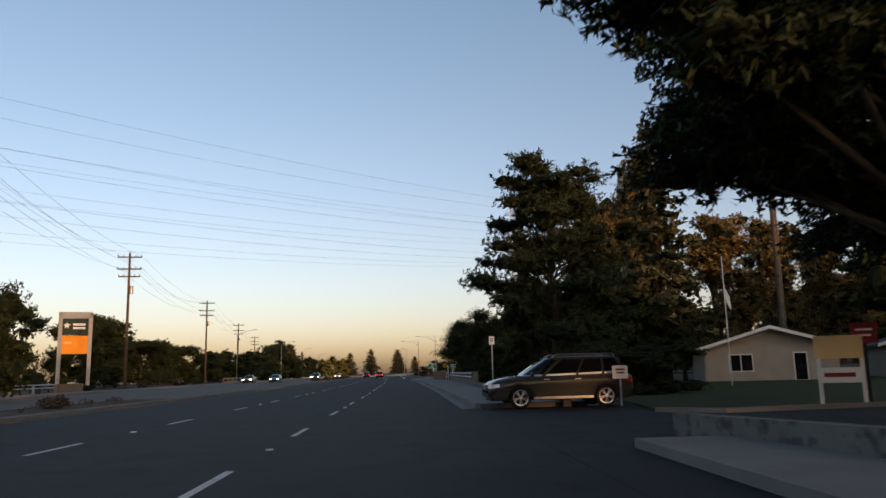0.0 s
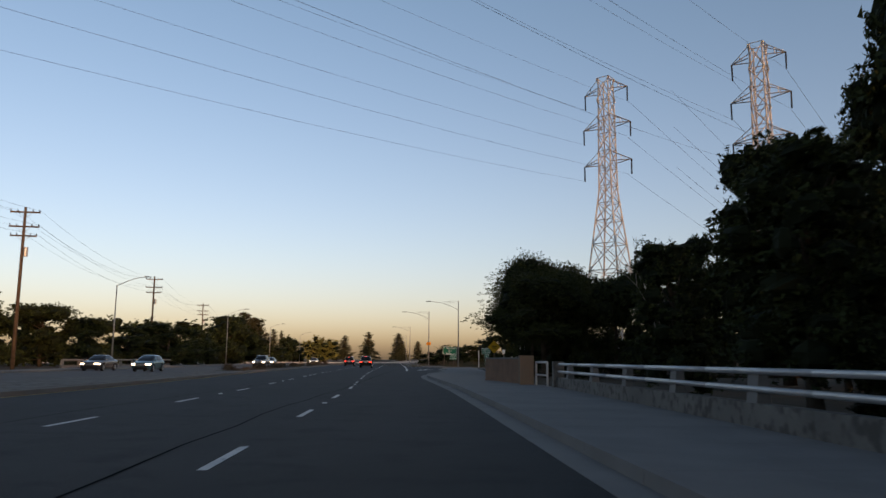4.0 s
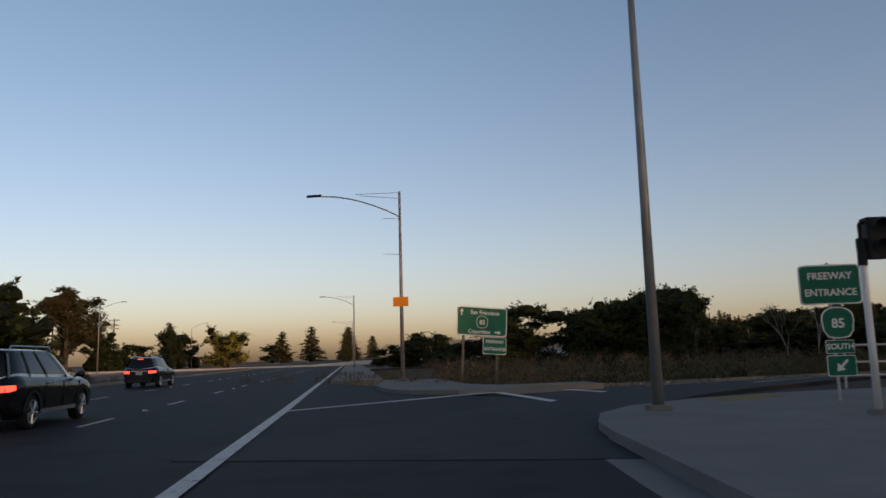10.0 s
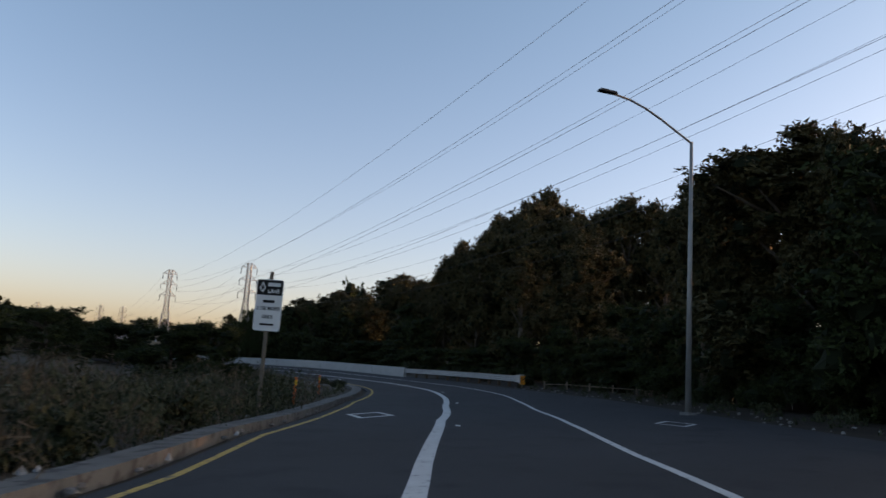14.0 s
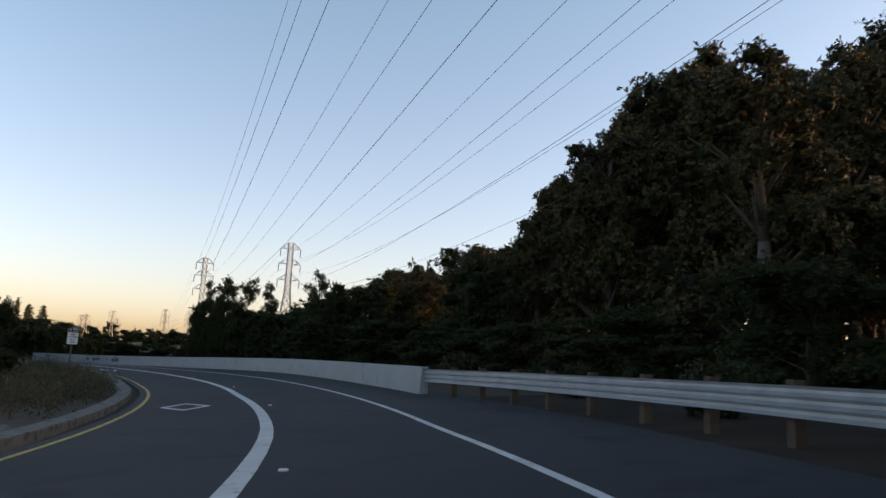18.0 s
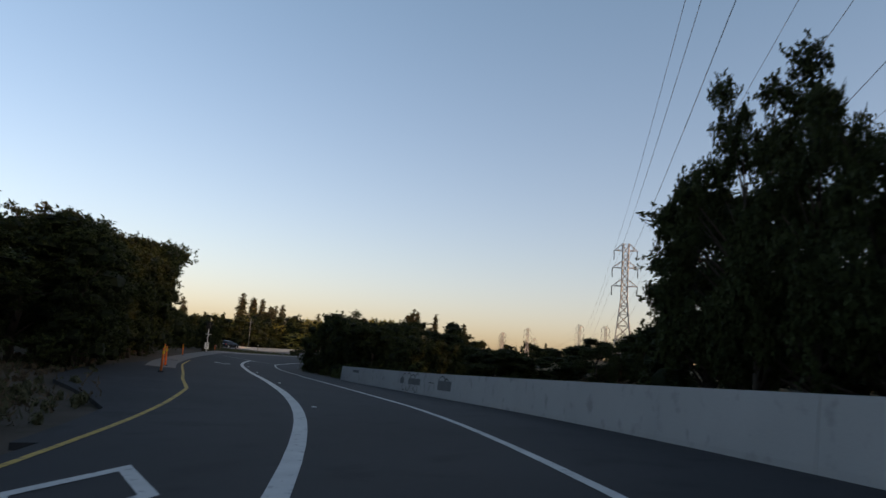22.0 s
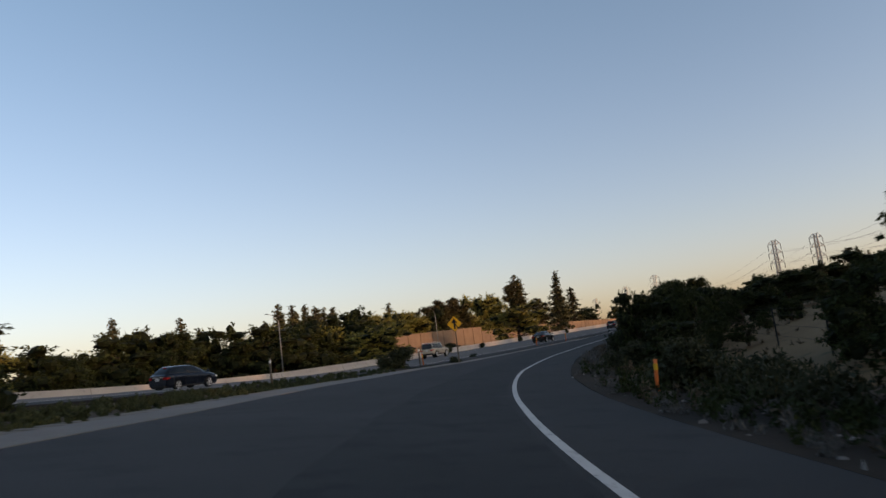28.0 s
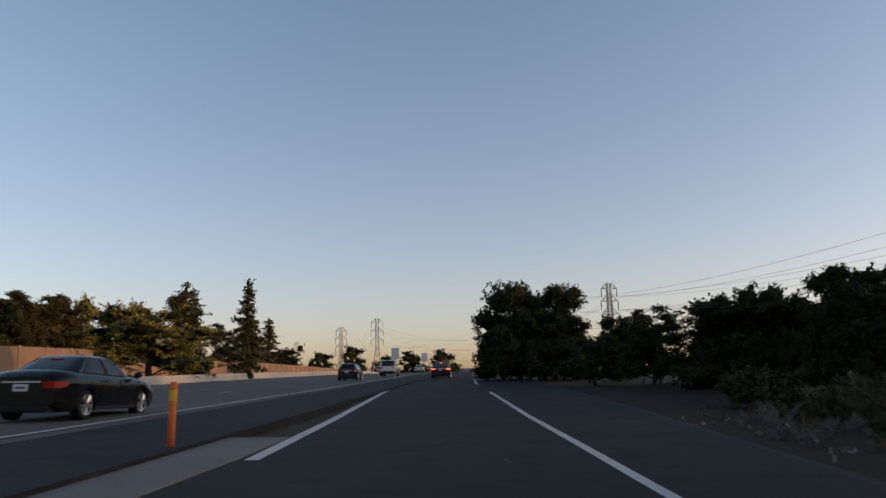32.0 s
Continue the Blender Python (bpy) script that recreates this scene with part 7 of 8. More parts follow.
me = bpy.data.meshes.new("far_wood")
me.from_pydata(np.concatenate(FAR_WOOD[0]).tolist(), [], FAR_WOOD[1])
for m in (BARK, OAK_LEAF, CROWN_SHADE):
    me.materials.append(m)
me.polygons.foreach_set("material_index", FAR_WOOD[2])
tagged(new("far_wood", me), "dark far oaks and bushes, plus unseen rows that block the sun", "trees", "", "stuff")
for x, y, tall, wide in ((45.6, 160.4, 5.4, 5.6), (49.2, 161.6, 5.0, 5.4), (52.6, 163.6, 5.6, 5.8), (56.4, 166.0, 5.2, 5.6), (60.4, 168.6, 5.6, 5.8), (65.0, 170.2, 5.0, 5.4), (48.0, 157.6, 6.2, 6.0)):
    plant("oak_near", x, y, tall, wide, label="dark bushy undergrowth oak at the foot of tall trees")
for x, y, tall, wide in ((109.6, 331.0, 3.2, 3.8), (108.0, 329.2, 3.6, 4.2)):
    plant("oak_near", x, y, tall, wide, label="low dark bushy oak behind the ramp meter")
plant("pine", 16.7, 30.4, 18.6, 15.0)
plant("con", 28.8, 44.5, 26.5, 12.5, label="tall redwood with sunlit reddish-green crown")
plant("pine_near", 18.6, -13.8, 17.0, 17.5, label="huge dark conifer overhanging the driveway wall")
plant("pine_near", 21.5, -10.0, 16.0, 15.0, label="dark conifer with hanging branches beside a driveway")
plant("pine_near", 26.5, -12.0, 15.0, 10.0, label="dark conifer beside a driveway")


# ---- buildings ----
def bungalow(at, wide, deep, eave, ridge, label, name="house"):
    """A low house with a wide gable to the front (-y)."""
    h = thing(name, label, "house", "houses", at)
    front = Shape()
    hole = [(-wide * 0.32, 0.7, 1.7, 2.0), (wide * 0.17, 0.0, 0.95, 2.05)]
    front.add([(-wide / 2, 0, 0), (wide / 2, 0, 0), (wide / 2, 0, eave), (0, 0, ridge), (-wide / 2, 0, eave), (-wide / 2, 0.2, 0), (wide / 2, 0.2, 0), (wide / 2, 0.2, eave), (0, 0.2, ridge), (-wide / 2, 0.2, eave)],
              [(0, 1, 2, 3, 4), (9, 8, 7, 6, 5)])
    part("wall", front, STUCCO, h, "beige front wall")
    for sx in (-1, 1):
        part("wall", Shape().box(sx * wide / 2 - 0.1, 0.2, 0, sx * wide / 2 + 0.1, deep, eave), STUCCO, h)
    part("wall", Shape().box(-wide / 2, deep, 0, wide / 2, deep + 0.2, eave), STUCCO, h)
    for sx in (-1, 1):
        o, t = 0.7, 0.14
        run, drop = wide / 2 + o, (ridge - eave) * (wide / 2 + o) / (wide / 2)
        v = [(0, -0.8, ridge + 0.05), (sx * run, -0.8, ridge + 0.05 - drop), (sx * run, deep + 0.5, ridge + 0.05 - drop), (0, deep + 0.5, ridge + 0.05)]
        v += [(a, b, c + t) for a, b, c in v]
        r = part("roof", Shape().add(v, [(0, 1, 2, 3), (4, 7, 6, 5), (0, 4, 5, 1), (1, 5, 6, 2), (2, 6, 7, 3), (3, 7, 4, 0)]), SHINGLE, h, "grey shingle roof")
        v = [(0, -0.83, ridge), (sx * run, -0.83, ridge - drop), (sx * run, -0.8, ridge - drop), (0, -0.8, ridge)]
        v += [(a, b, c + 0.24) for a, b, c in v]
        part("barge_board", Shape().add(v, [(0, 1, 2, 3), (4, 7, 6, 5), (0, 4, 5, 1), (1, 5, 6, 2), (2, 6, 7, 3), (3, 7, 4, 0)]), WHITE_PAINT, r, "white barge board")
    for (x0, z0, w, z1), nm in zip(hole, ("window", "door")):
        fr = part(nm, Shape().box(x0, -0.04, z0, x0 + w, 0.0, z1), WHITE_PAINT, h, "white framed " + nm)
        n = 2 if nm == "window" else 1
        for k in range(n):
            a = x0 + 0.08 + k * (w - 0.08) / n
            part("pane", Shape().box(a, -0.052, z0 + 0.08, a + (w - 0.08) / n - 0.08, -0.042, z1 - 0.08), GLASS_DARK, fr)
    return h


bungalow(pose(31.8, 27.0, 0.0, 0, 0, -12), 9.0, 9.0, 2.4, 3.75, "beige bungalow with a white gable behind a lawn")
bungalow(pose(44.5, 26.0, 0.0, 0, 0, -20), 8.5, 9.0, 2.5, 3.9, "second beige bungalow half hidden by signs")
fp = thing("flag_pole", "thin white flag pole on the lawn", "flag pole", "", pose(25.0, 16.0, 0))
part("pole", Shape().rod((0, 0, 0), (0, 0, 7.6), 0.045, 0.03, 8), WHITE_PAINT, fp, smooth=True)
part("flag", Shape().add([(0.04, 0, 5.7), (0.3, 0.06, 5.2), (0.34, 0.1, 4.4), (0.06, 0.02, 4.9), (0.04, -0.03, 5.7), (0.3, 0.03, 5.2), (0.34, 0.07, 4.4), (0.06, -0.01, 4.9)], [(0, 1, 2, 3), (7, 6, 5, 4), (0, 3, 7, 4), (1, 5, 6, 2), (0, 4, 5, 1), (2, 6, 7, 3)]), WHITE_SIGN, fp, "limp pale flag")


def palm(x, y, tall, label):
    """A fan palm: a bare trunk, a crown of split fans and a skirt of dead ones."""
    t = thing("palm_tree", label, "palm", "palms", pose(x, y, 0))
    trunk = Shape()
    for k in range(12):
        trunk.rod((0.3 * k / 12, 0, -0.2 + tall * k / 12), (0.3 * (k + 1) / 12, 0, -0.2 + tall * (k + 1) / 12), 0.27 - 0.008 * k, 0.255 - 0.008 * k, 10, False)
    part("trunk", trunk, PALE_BARK, t, smooth=True)
    rnd = random.Random(int(x * 10))
    for k in range(44):
        dead = k >= 24
        a, e = k * 2.4 + rnd.uniform(-0.3, 0.3), rnd.uniform(-1.45, -0.8) if dead else rnd.uniform(-0.5, 1.35)
        way = Vector((math.cos(a) * math.cos(e), math.sin(a) * math.cos(e), math.sin(e)))
        side = Vector((-math.sin(a), math.cos(a), 0))
        lift = way.cross(side)
        hub = Vector((0.3, 0, tall - (rnd.uniform(0.2, 1.3) if dead else 0.1)))
        tip = hub + way * (0.7 if dead else 1.1)
        sh = Shape().rod(hub, tip, 0.025, 0.015, 4)
        for i in range(11):
            b = (i - 5) * 0.27
            out = (way * math.cos(b) + side * math.sin(b)).normalized()
            long = 1.15 * math.cos(b * 0.55)
            mid, far = tip + out * long * 0.6, tip + out * long - Vector((0, 0, 0.28 * long))
            across = out.cross(lift).normalized() * 0.055
            sh.add([tip, mid + across, far, mid - across], [(0, 1, 2), (0, 2, 3)])
        part("dead_frond" if dead else "frond", sh, DEAD_FROND if dead else PALM_LEAF, t)


palm(41.8, 48.0, 33.6, "very tall fan palm with a bare trunk")
palm(42.5, 49.2, 27.0, "tall fan palm with a skirt of dead fronds")
palm(-75.0, 150.0, 14, "far palm beyond the avenue")


def low_building(at, wide, deep, tall, label):
    b = thing("commercial_building", label, "building", "low buildings", at)
    part("wall", Shape().box(-wide / 2, 0, 0, wide / 2, deep, tall), STUCCO, b)
    r = part("roof", Shape().box(-wide / 2 - 0.5, -0.7, tall, wide / 2 + 0.5, deep + 0.5, tall + 0.45), WHITE_PAINT, b, "pale flat roof edge")
    n = int(wide / 3)
    for k in range(n):
        x0 = -wide / 2 + (k + 0.2) * wide / n
        w = part("window", Shape().box(x0, -0.05, 0.8, x0 + wide / n * 0.6, 0.0, tall - 0.8), WHITE_PAINT, b)
        part("pane", Shape().box(x0 + 0.08, -0.06, 0.88, x0 + wide / n * 0.6 - 0.08, -0.052, tall - 0.88), GLASS_DARK, w)


for u, o, w in ((-150, 60, 16), (-112, 64, 22), (-85, 62, 14)):
    x, y, z = freeway(u, o)
    low_building(pose(x, y, z, 0, 0, 20), w, 10, 3.6, "low pale-roofed building behind trees")


# ---- cars ----
def paint(name, colour, metal=0.3):
    return material(name, tuple(c * 0.92 for c in colour), colour, 0.24, 1.5, 60, 0.0, metal=metal, spec=0.25, cover=0.15)


PAINTS = {
    "black": paint("black_car_paint", (0.004, 0.0045, 0.0055), 0.0), "grey": paint("grey_car_paint", (0.12, 0.125, 0.13), 0.5), "silver": paint("silver_car_paint", (0.4, 0.41, 0.42), 0.6),
    "brown": paint("bronze_car_paint", (0.045, 0.042, 0.034), 0.15), "white": paint("white_car_paint", (0.6, 0.6, 0.58), 0.0), "blue": paint("dark_blue_car_paint", (0.012, 0.018, 0.03), 0.4),
    "teal": paint("teal_car_paint", (0.1, 0.2, 0.22), 0.4), "tan": paint("tan_car_paint", (0.42, 0.38, 0.3), 0.2),
}
# length, width, wheel radius, axles from the rear, sill; then lines along the car as shares of its length:
# crown of the bonnet and boot, shoulder, roof line; the glass house's foot and roof (rear, front), half widths and roof height
STYLES = {
    "sedan": dict(size=(4.8, 1.85, 0.33), axles=(0.215, 0.795), sill=0.2, crown=((0, .95), (.03, 1.04), (.16, 1.09), (.25, 1.08), (.6, 1.02), (.72, .98), (.88, .88), (.96, .78), (1, .66)),
                  shoulder=((0, .84), (.04, .92), (.2, .97), (.5, .94), (.75, .9), (.9, .8), (.97, .68), (1, .56)), foot=(.115, .765), top=(.30, .565), half=(0.80, 0.58), roof=1.46, pillars=(0.10, 0.44, 0.80)),
    "suv": dict(size=(4.8, 1.84, 0.35), axles=(0.2, 0.79), sill=0.28, crown=((0, 1.0), (.03, 1.08), (.3, 1.1), (.6, 1.08), (.72, 1.06), (.88, .99), (.96, .88), (1, .74)),
                shoulder=((0, .92), (.04, 1.0), (.2, 1.03), (.5, 1.0), (.75, .96), (.9, .88), (.97, .76), (1, .62)), foot=(.012, .775), top=(.075, .575), half=(0.81, 0.62), roof=1.66, pillars=(0.06, 0.33, 0.56, 0.83)),
    "hatch": dict(size=(4.35, 1.75, 0.32), axles=(0.19, 0.79), sill=0.2, crown=((0, .94), (.03, 1.0), (.3, 1.04), (.65, 1.02), (.76, .98), (.9, .86), (.96, .77), (1, .64)),
                  shoulder=((0, .84), (.04, .92), (.2, .97), (.5, .94), (.78, .88), (.9, .78), (.97, .68), (1, .56)), foot=(.02, .82), top=(.16, .56), half=(0.77, 0.56), roof=1.48, pillars=(0.07, 0.42, 0.80)),
    "boxy": dict(size=(4.6, 1.88, 0.39), axles=(0.2, 0.78), sill=0.4, crown=((0, 1.06), (.03, 1.14), (.3, 1.16), (.62, 1.15), (.72, 1.13), (.9, 1.09), (.97, 1.02), (1, .9)),
                 shoulder=((0, 1.0), (.04, 1.06), (.2, 1.09), (.5, 1.08), (.75, 1.05), (.9, 1.01), (.97, .94), (1, .8)), foot=(.008, .715), top=(.03, .62), half=(0.85, 0.74), roof=1.8, pillars=(0.05, 0.34, 0.58, 0.88)),
}


def soft(pairs, k):
    """A smooth line through a few pairs."""
    xs, ys = np.array(pairs, float).T
    i = int(np.clip(np.searchsorted(xs, k) - 1, 0, len(xs) - 2))
    d = np.gradient(ys, xs)
    h, u = xs[i + 1] - xs[i], (k - xs[i]) / (xs[i + 1] - xs[i])
    return float((2 * u**3 - 3 * u**2 + 1) * ys[i] + (u**3 - 2 * u**2 + u) * h * d[i] + (3 * u**2 - 2 * u**3) * ys[i + 1] + (u**3 - u**2) * h * d[i + 1])


def car(style, colour, at, label, lit=False, heads=False):
    q = STYLES[style]
    (long, wide, r), mat = q["size"], PAINTS[colour]
    t = thing("car", label, "car", "cars", at)
    axles = [(a - 0.5) * long for a in q["axles"]]
    reach = r * 1.14
    end = lambda k: 0.80 + 0.2 * min(1, min(k, 1 - k) / 0.11) ** 0.55
    ks = sorted(set([0, .004, .012, .025, .045, .07, .93, .955, .975, .988, .996, 1] + [round(x, 4) for x in np.linspace(0.09, 0.91, 22)]
                    + [a + reach / long * c for a in q["axles"] for c in (-1.0, -.985, -.93, -.83, -.68, -.5, -.25, 0, .25, .5, .68, .83, .93, .985, 1.0)]))
    rows = []
    for k in ks:
        y, w, zt, zb = (k - 0.5) * long, wide / 2 * end(k), soft(q["crown"], k), soft(q["shoulder"], k)
        zs = q["sill"] + 0.14 * max(0, 1 - min(k, 1 - k) / 0.05)
        arch = max([r + math.sqrt(max(reach**2 - (y - a) ** 2, 0)) if abs(y - a) < reach else 0 for a in axles])
        mid = (zs + zb) / 2
        half = [(0, zt), (0.5 * w, zt - 0.012), (0.8 * w, (zt + zb) / 2 + 0.02), (0.93 * w, zb), (0.985 * w, zb - 0.07), (w, zb - 0.2), (0.99 * w, mid), (0.975 * w, zs + 0.17), (0.985 * w, zs + 0.1), (0.93 * w, zs)]
        rows.append([(x, y, max(z, min(arch, zb - 0.03)) if n > 4 else z) for n, (x, z) in enumerate(half)])
    n = len(rows[0])
    body = Shape()
    for sx in (1, -1):
        f = [(i * n + j, i * n + j + 1, (i + 1) * n + j + 1, (i + 1) * n + j) for i in range(len(rows) - 1) for j in range(n - 1)]
        body.add([(sx * x, y, z) for row in rows for x, y, z in row], f if sx > 0 else [g[::-1] for g in f])
    for row, flip in ((rows[0], 1), (rows[-1], -1)):
        ring = row + [(-x, y, z) for x, y, z in row[::-1]][:-1]
        body.add(ring, [tuple(range(len(ring)))[::flip]])
    part("body", body, mat, t, smooth=True)
    part("underbody", Shape().box(-wide * 0.36, -long * 0.485, q["sill"] - 0.02, wide * 0.36, long * 0.48, 0.75, 0.1), PLASTIC, t)

    # the glass house, its roof and pillars
    (f0, f1), (t0, t1), (wb, wr) = q["foot"], q["top"], q["half"]
    m = 48

    def ring(h, grow=0.0):
        """The outline of the glass house at a share h of its height."""
        e = h ** 1.12
        y0, y1 = ((a + (b - a) * e - 0.5) * long for a, b in ((f0, t0), (f1, t1)))
        w = wb + (wr - wb) * h**1.25 + grow
        out = []
        for i in range(m):
            a = math.tau * i / m
            c, d = math.cos(a), math.sin(a)
            p = 0.36
            y = (y0 + y1) / 2 + ((y1 - y0) / 2 + grow) * math.copysign(abs(d) ** p, d)
            z0 = soft(q["crown"], (y / long) + 0.5) * 0.5 + soft(q["shoulder"], (y / long) + 0.5) * 0.5 - 0.03
            out.append(Vector((w * math.copysign(abs(c) ** p, c), y, z0 + (q["roof"] - 0.05 - z0) * h)))
        return out

    hs = [0, 0.2, 0.4, 0.6, 0.8, 0.93, 1.0]
    rings = [ring(h) for h in hs]
    glass = Shape().add([p for rg in rings for p in rg], [(i * m + j, i * m + (j + 1) % m, (i + 1) * m + (j + 1) % m, (i + 1) * m + j) for i in range(len(hs) - 1) for j in range(m)])
    part("glass_house", glass, GLASS_DARK, t, "dark tinted glass all round", smooth=True)
    levels = [ring(0.90, 0.006), ring(0.96, 0.004), ring(1.0, -0.015)]
    top = levels[2]
    mid = sum(top, Vector()) / m
    for k, up in ((0.86, 0.028), (0.55, 0.052)):
        levels.append([mid + (p - mid) * k + Vector((0, 0, up + top[i].z - p.z)) for i, p in enumerate(top)])
    roof = Shape().add([p for rg in levels for p in rg], [(i * m + j, i * m + (j + 1) % m, (i + 1) * m + (j + 1) % m, (i + 1) * m + j) for i in range(len(levels) - 1) for j in range(m)] + [tuple(range(4 * m, 5 * m))])
    part("roof", roof, mat, t, smooth=True)
    low, high = [ring(h, 0.006) for h in (0.0, 0.12)], [ring(h, 0.007) for h in hs]
    part("window_strip", Shape().add(low[0] + low[1], [(j, (j + 1) % m, m + (j + 1) % m, m + j) for j in range(m)]), RIM if style == "suv" else PLASTIC, t)
    base_y = ring(0.3)
    lo, hi = min(p.y for p in base_y), max(p.y for p in base_y)
    for share in q["pillars"]:
        for side in (1, -1):
            best = min((i for i in range(m) if base_y[i].x * side > 0.3), key=lambda i: abs(base_y[i].y - (lo + (hi - lo) * share)))
            front_rear = share in (q["pillars"][0], q["pillars"][-1])
            wide_p = 0.075 if front_rear else 0.04
            v = []
            for rg in high:
                c = rg[best]
                v += [c + Vector((0, -wide_p, 0)), c + Vector((0, wide_p, 0))]
            v = [p + Vector((side * 0.006, 0, 0)) for p in v]
            part("pillar", Shape().add(v, [(2 * i, 2 * i + 1, 2 * i + 3, 2 * i + 2) for i in range(len(high) - 1)]), mat if front_rear else PLASTIC, t)

    # wheels
    for sx in (-1, 1):
        for y in axles:
            face = wide / 2 - 0.015
            w = part("wheel", Shape().rod((sx * (face - 0.21), y, r), (sx * (face - 0.02), y, r), r, sides=24).rod((sx * (face - 0.02), y, r), (sx * face, y, r), r, r * 0.93, sides=24), TYRE, t, "black tyre")
            part("well", Shape().rod((sx * (face - 0.16), y, r), (sx * (face + 0.004), y, r), r * 0.66, sides=18), PLASTIC, w)
            sp = Shape()
            for k in range(10):
                a = math.tau * k / 10 + (0.16 if k % 2 else -0.16)
                sp.rod((sx * (face + 0.012), y + 0.05 * math.cos(a), r + 0.05 * math.sin(a)), (sx * (face + 0.006), y + r * 0.66 * math.cos(a * 1.0), r + r * 0.66 * math.sin(a)), 0.018, 0.026, 5)
            sp.add([(sx * (face + 0.008 + (0.006 if k else 0)), y + rr * math.cos(a), r + rr * math.sin(a)) for k, rr in enumerate((r * 0.64, r * 0.72)) for a in np.linspace(0, math.tau, 25)], [(i, i + 1, 26 + i, 25 + i) for i in range(24)])
            sp.rod((sx * face, y, r), (sx * (face + 0.02), y, r), 0.06, sides=10)
            part("rim", sp, RIM, w, "silver alloy rim with slim spokes")
            lip = [(sx * (wide / 2 * end(0.3) + 0.004), y + rr * math.cos(a), r + rr * math.sin(a)) for rr in (reach * 0.97, reach * (1.12 if style in ("suv", "boxy") else 1.03)) for a in np.linspace(0.05, math.pi - 0.05, 15)]
            part("wheel_arch", Shape().add(lip, [(i, i + 1, 16 + i, 15 + i) for i in range(14)]), PLASTIC if style in ("suv", "boxy") else mat, t)

    # lamps, plates, bumpers and trim
    zr, zf = soft(q["shoulder"], 0.02), soft(q["shoulder"], 0.97)
    for sx in (-1, 1):
        def wrap(k0, k1, z0, z1, name, m_, lab, inner):
            """A lamp that wraps round a corner of the body."""
            sh, steps = Shape(), np.linspace(k0, k1, 5)
            outer = [(sx * (wide / 2 * end(k) + 0.01), (k - 0.5) * long) for k in steps]
            y_end = outer[0][1] + (-0.012 if k0 < 0.5 else 0.012)
            pts = [(sx * inner, y_end), (sx * (wide / 2 * end(k0) - 0.01), y_end)] + outer[1:]
            c = len(pts)
            taper = lambda i: (z1 - z0) * 0.3 * max(0, i - 2) / (c - 3)
            v = [(x, y, z0 + taper(i)) for i, (x, y) in enumerate(pts)] + [(x * 0.985, y, z1 - (0 if k0 < 0.5 else 0.0)) for x, y in pts]
            part(name, sh.add(v, [(i, i + 1, c + i + 1, c + i) for i in range(c - 1)]), m_, t, lab)
        wrap(0.0, 0.055, zr - 0.18, zr - 0.05, "tail_light", TAIL_LIT if lit else TAIL_RED, "red tail light", wide * 0.27)
        wrap(1.0, 0.93, zf - 0.1, zf + 0.03, "headlight", HEAD_LIT if heads else HEAD_CLEAR, "headlight", wide * 0.25)
        my = (f1 - 0.5) * long - 0.32
        part("mirror", Shape().ball((sx * (wide / 2 + 0.07), my, soft(q["shoulder"], 0.68) + 0.1), 0.11, 0.075, 0.075, 0, 0, 6, 10).rod((sx * (wide / 2 - 0.08), my, soft(q["shoulder"], 0.68) + 0.04), (sx * (wide / 2 + 0.05), my, soft(q["shoulder"], 0.68) + 0.09), 0.03), mat, t, smooth=True)
        for y in (-0.62, 0.42):
            zh = soft(q["shoulder"], 0.5) - 0.1
            part("door_handle", Shape().box(sx * wide / 2 - 0.02, y, zh, sx * wide / 2 + 0.018, y + 0.2, zh + 0.03), RIM if style == "suv" else mat, t)
        for y in (-0.78, 0.2, 1.18):
            part("door_seam", Shape().box(sx * wide / 2 * 0.98 - 0.003, y, q["sill"] + 0.14, sx * wide / 2 + 0.003, y + 0.008, soft(q["shoulder"], 0.5) - 0.06), PLASTIC, t)
        part("sill_strip", Shape().box(sx * wide * 0.485 - 0.02, axles[0] + reach + 0.03, q["sill"] + 0.01, sx * wide * 0.485 + 0.02, axles[1] - reach - 0.03, q["sill"] + 0.09), RIM if style == "suv" else PLASTIC, t)
        if style in ("suv", "boxy"):
            x, z = wr * 0.93, q["roof"]
            part("roof_rail", Shape().tube([(sx * x, (t0 - 0.47) * long, z - 0.06), (sx * x, (t0 - 0.45) * long, z + 0.05), (sx * x, (t1 - 0.56) * long, z + 0.05), (sx * x, (t1 - 0.52) * long, z - 0.06)], 0.02), RIM, t, "thin roof rail")
    yr, yf = -long / 2, long / 2
    p = part("number_plate", Shape().box(-0.16, yr - 0.025, zr - 0.25, 0.16, yr - 0.008, zr - 0.1), PLATE, t, "pale number plate")
    part("plate_bar", Shape().box(-0.11, yr - 0.029, zr - 0.195, 0.11, yr - 0.025, zr - 0.155), BLACK_SIGN, p)
    part("trim_strip", Shape().box(-0.42, yr - 0.018, zr - 0.07, 0.42, yr + 0.02, zr - 0.035), RIM, t)
    part("rear_bumper", Shape().box(-wide * 0.37, yr - 0.03, q["sill"] + 0.15, wide * 0.37, yr + 0.1, q["sill"] + 0.3, 0.05), mat, t)
    part("rear_valance", Shape().box(-wide * 0.35, yr - 0.012, q["sill"] + 0.02, wide * 0.35, yr + 0.1, q["sill"] + 0.15, 0.05), PLASTIC, t)
    part("brake_light", Shape().box(-0.14, (t0 - 0.5) * long - 0.14, q["roof"] - 0.12, 0.14, (t0 - 0.5) * long - 0.08, q["roof"] - 0.085), TAIL_LIT if lit else TAIL_RED, t)
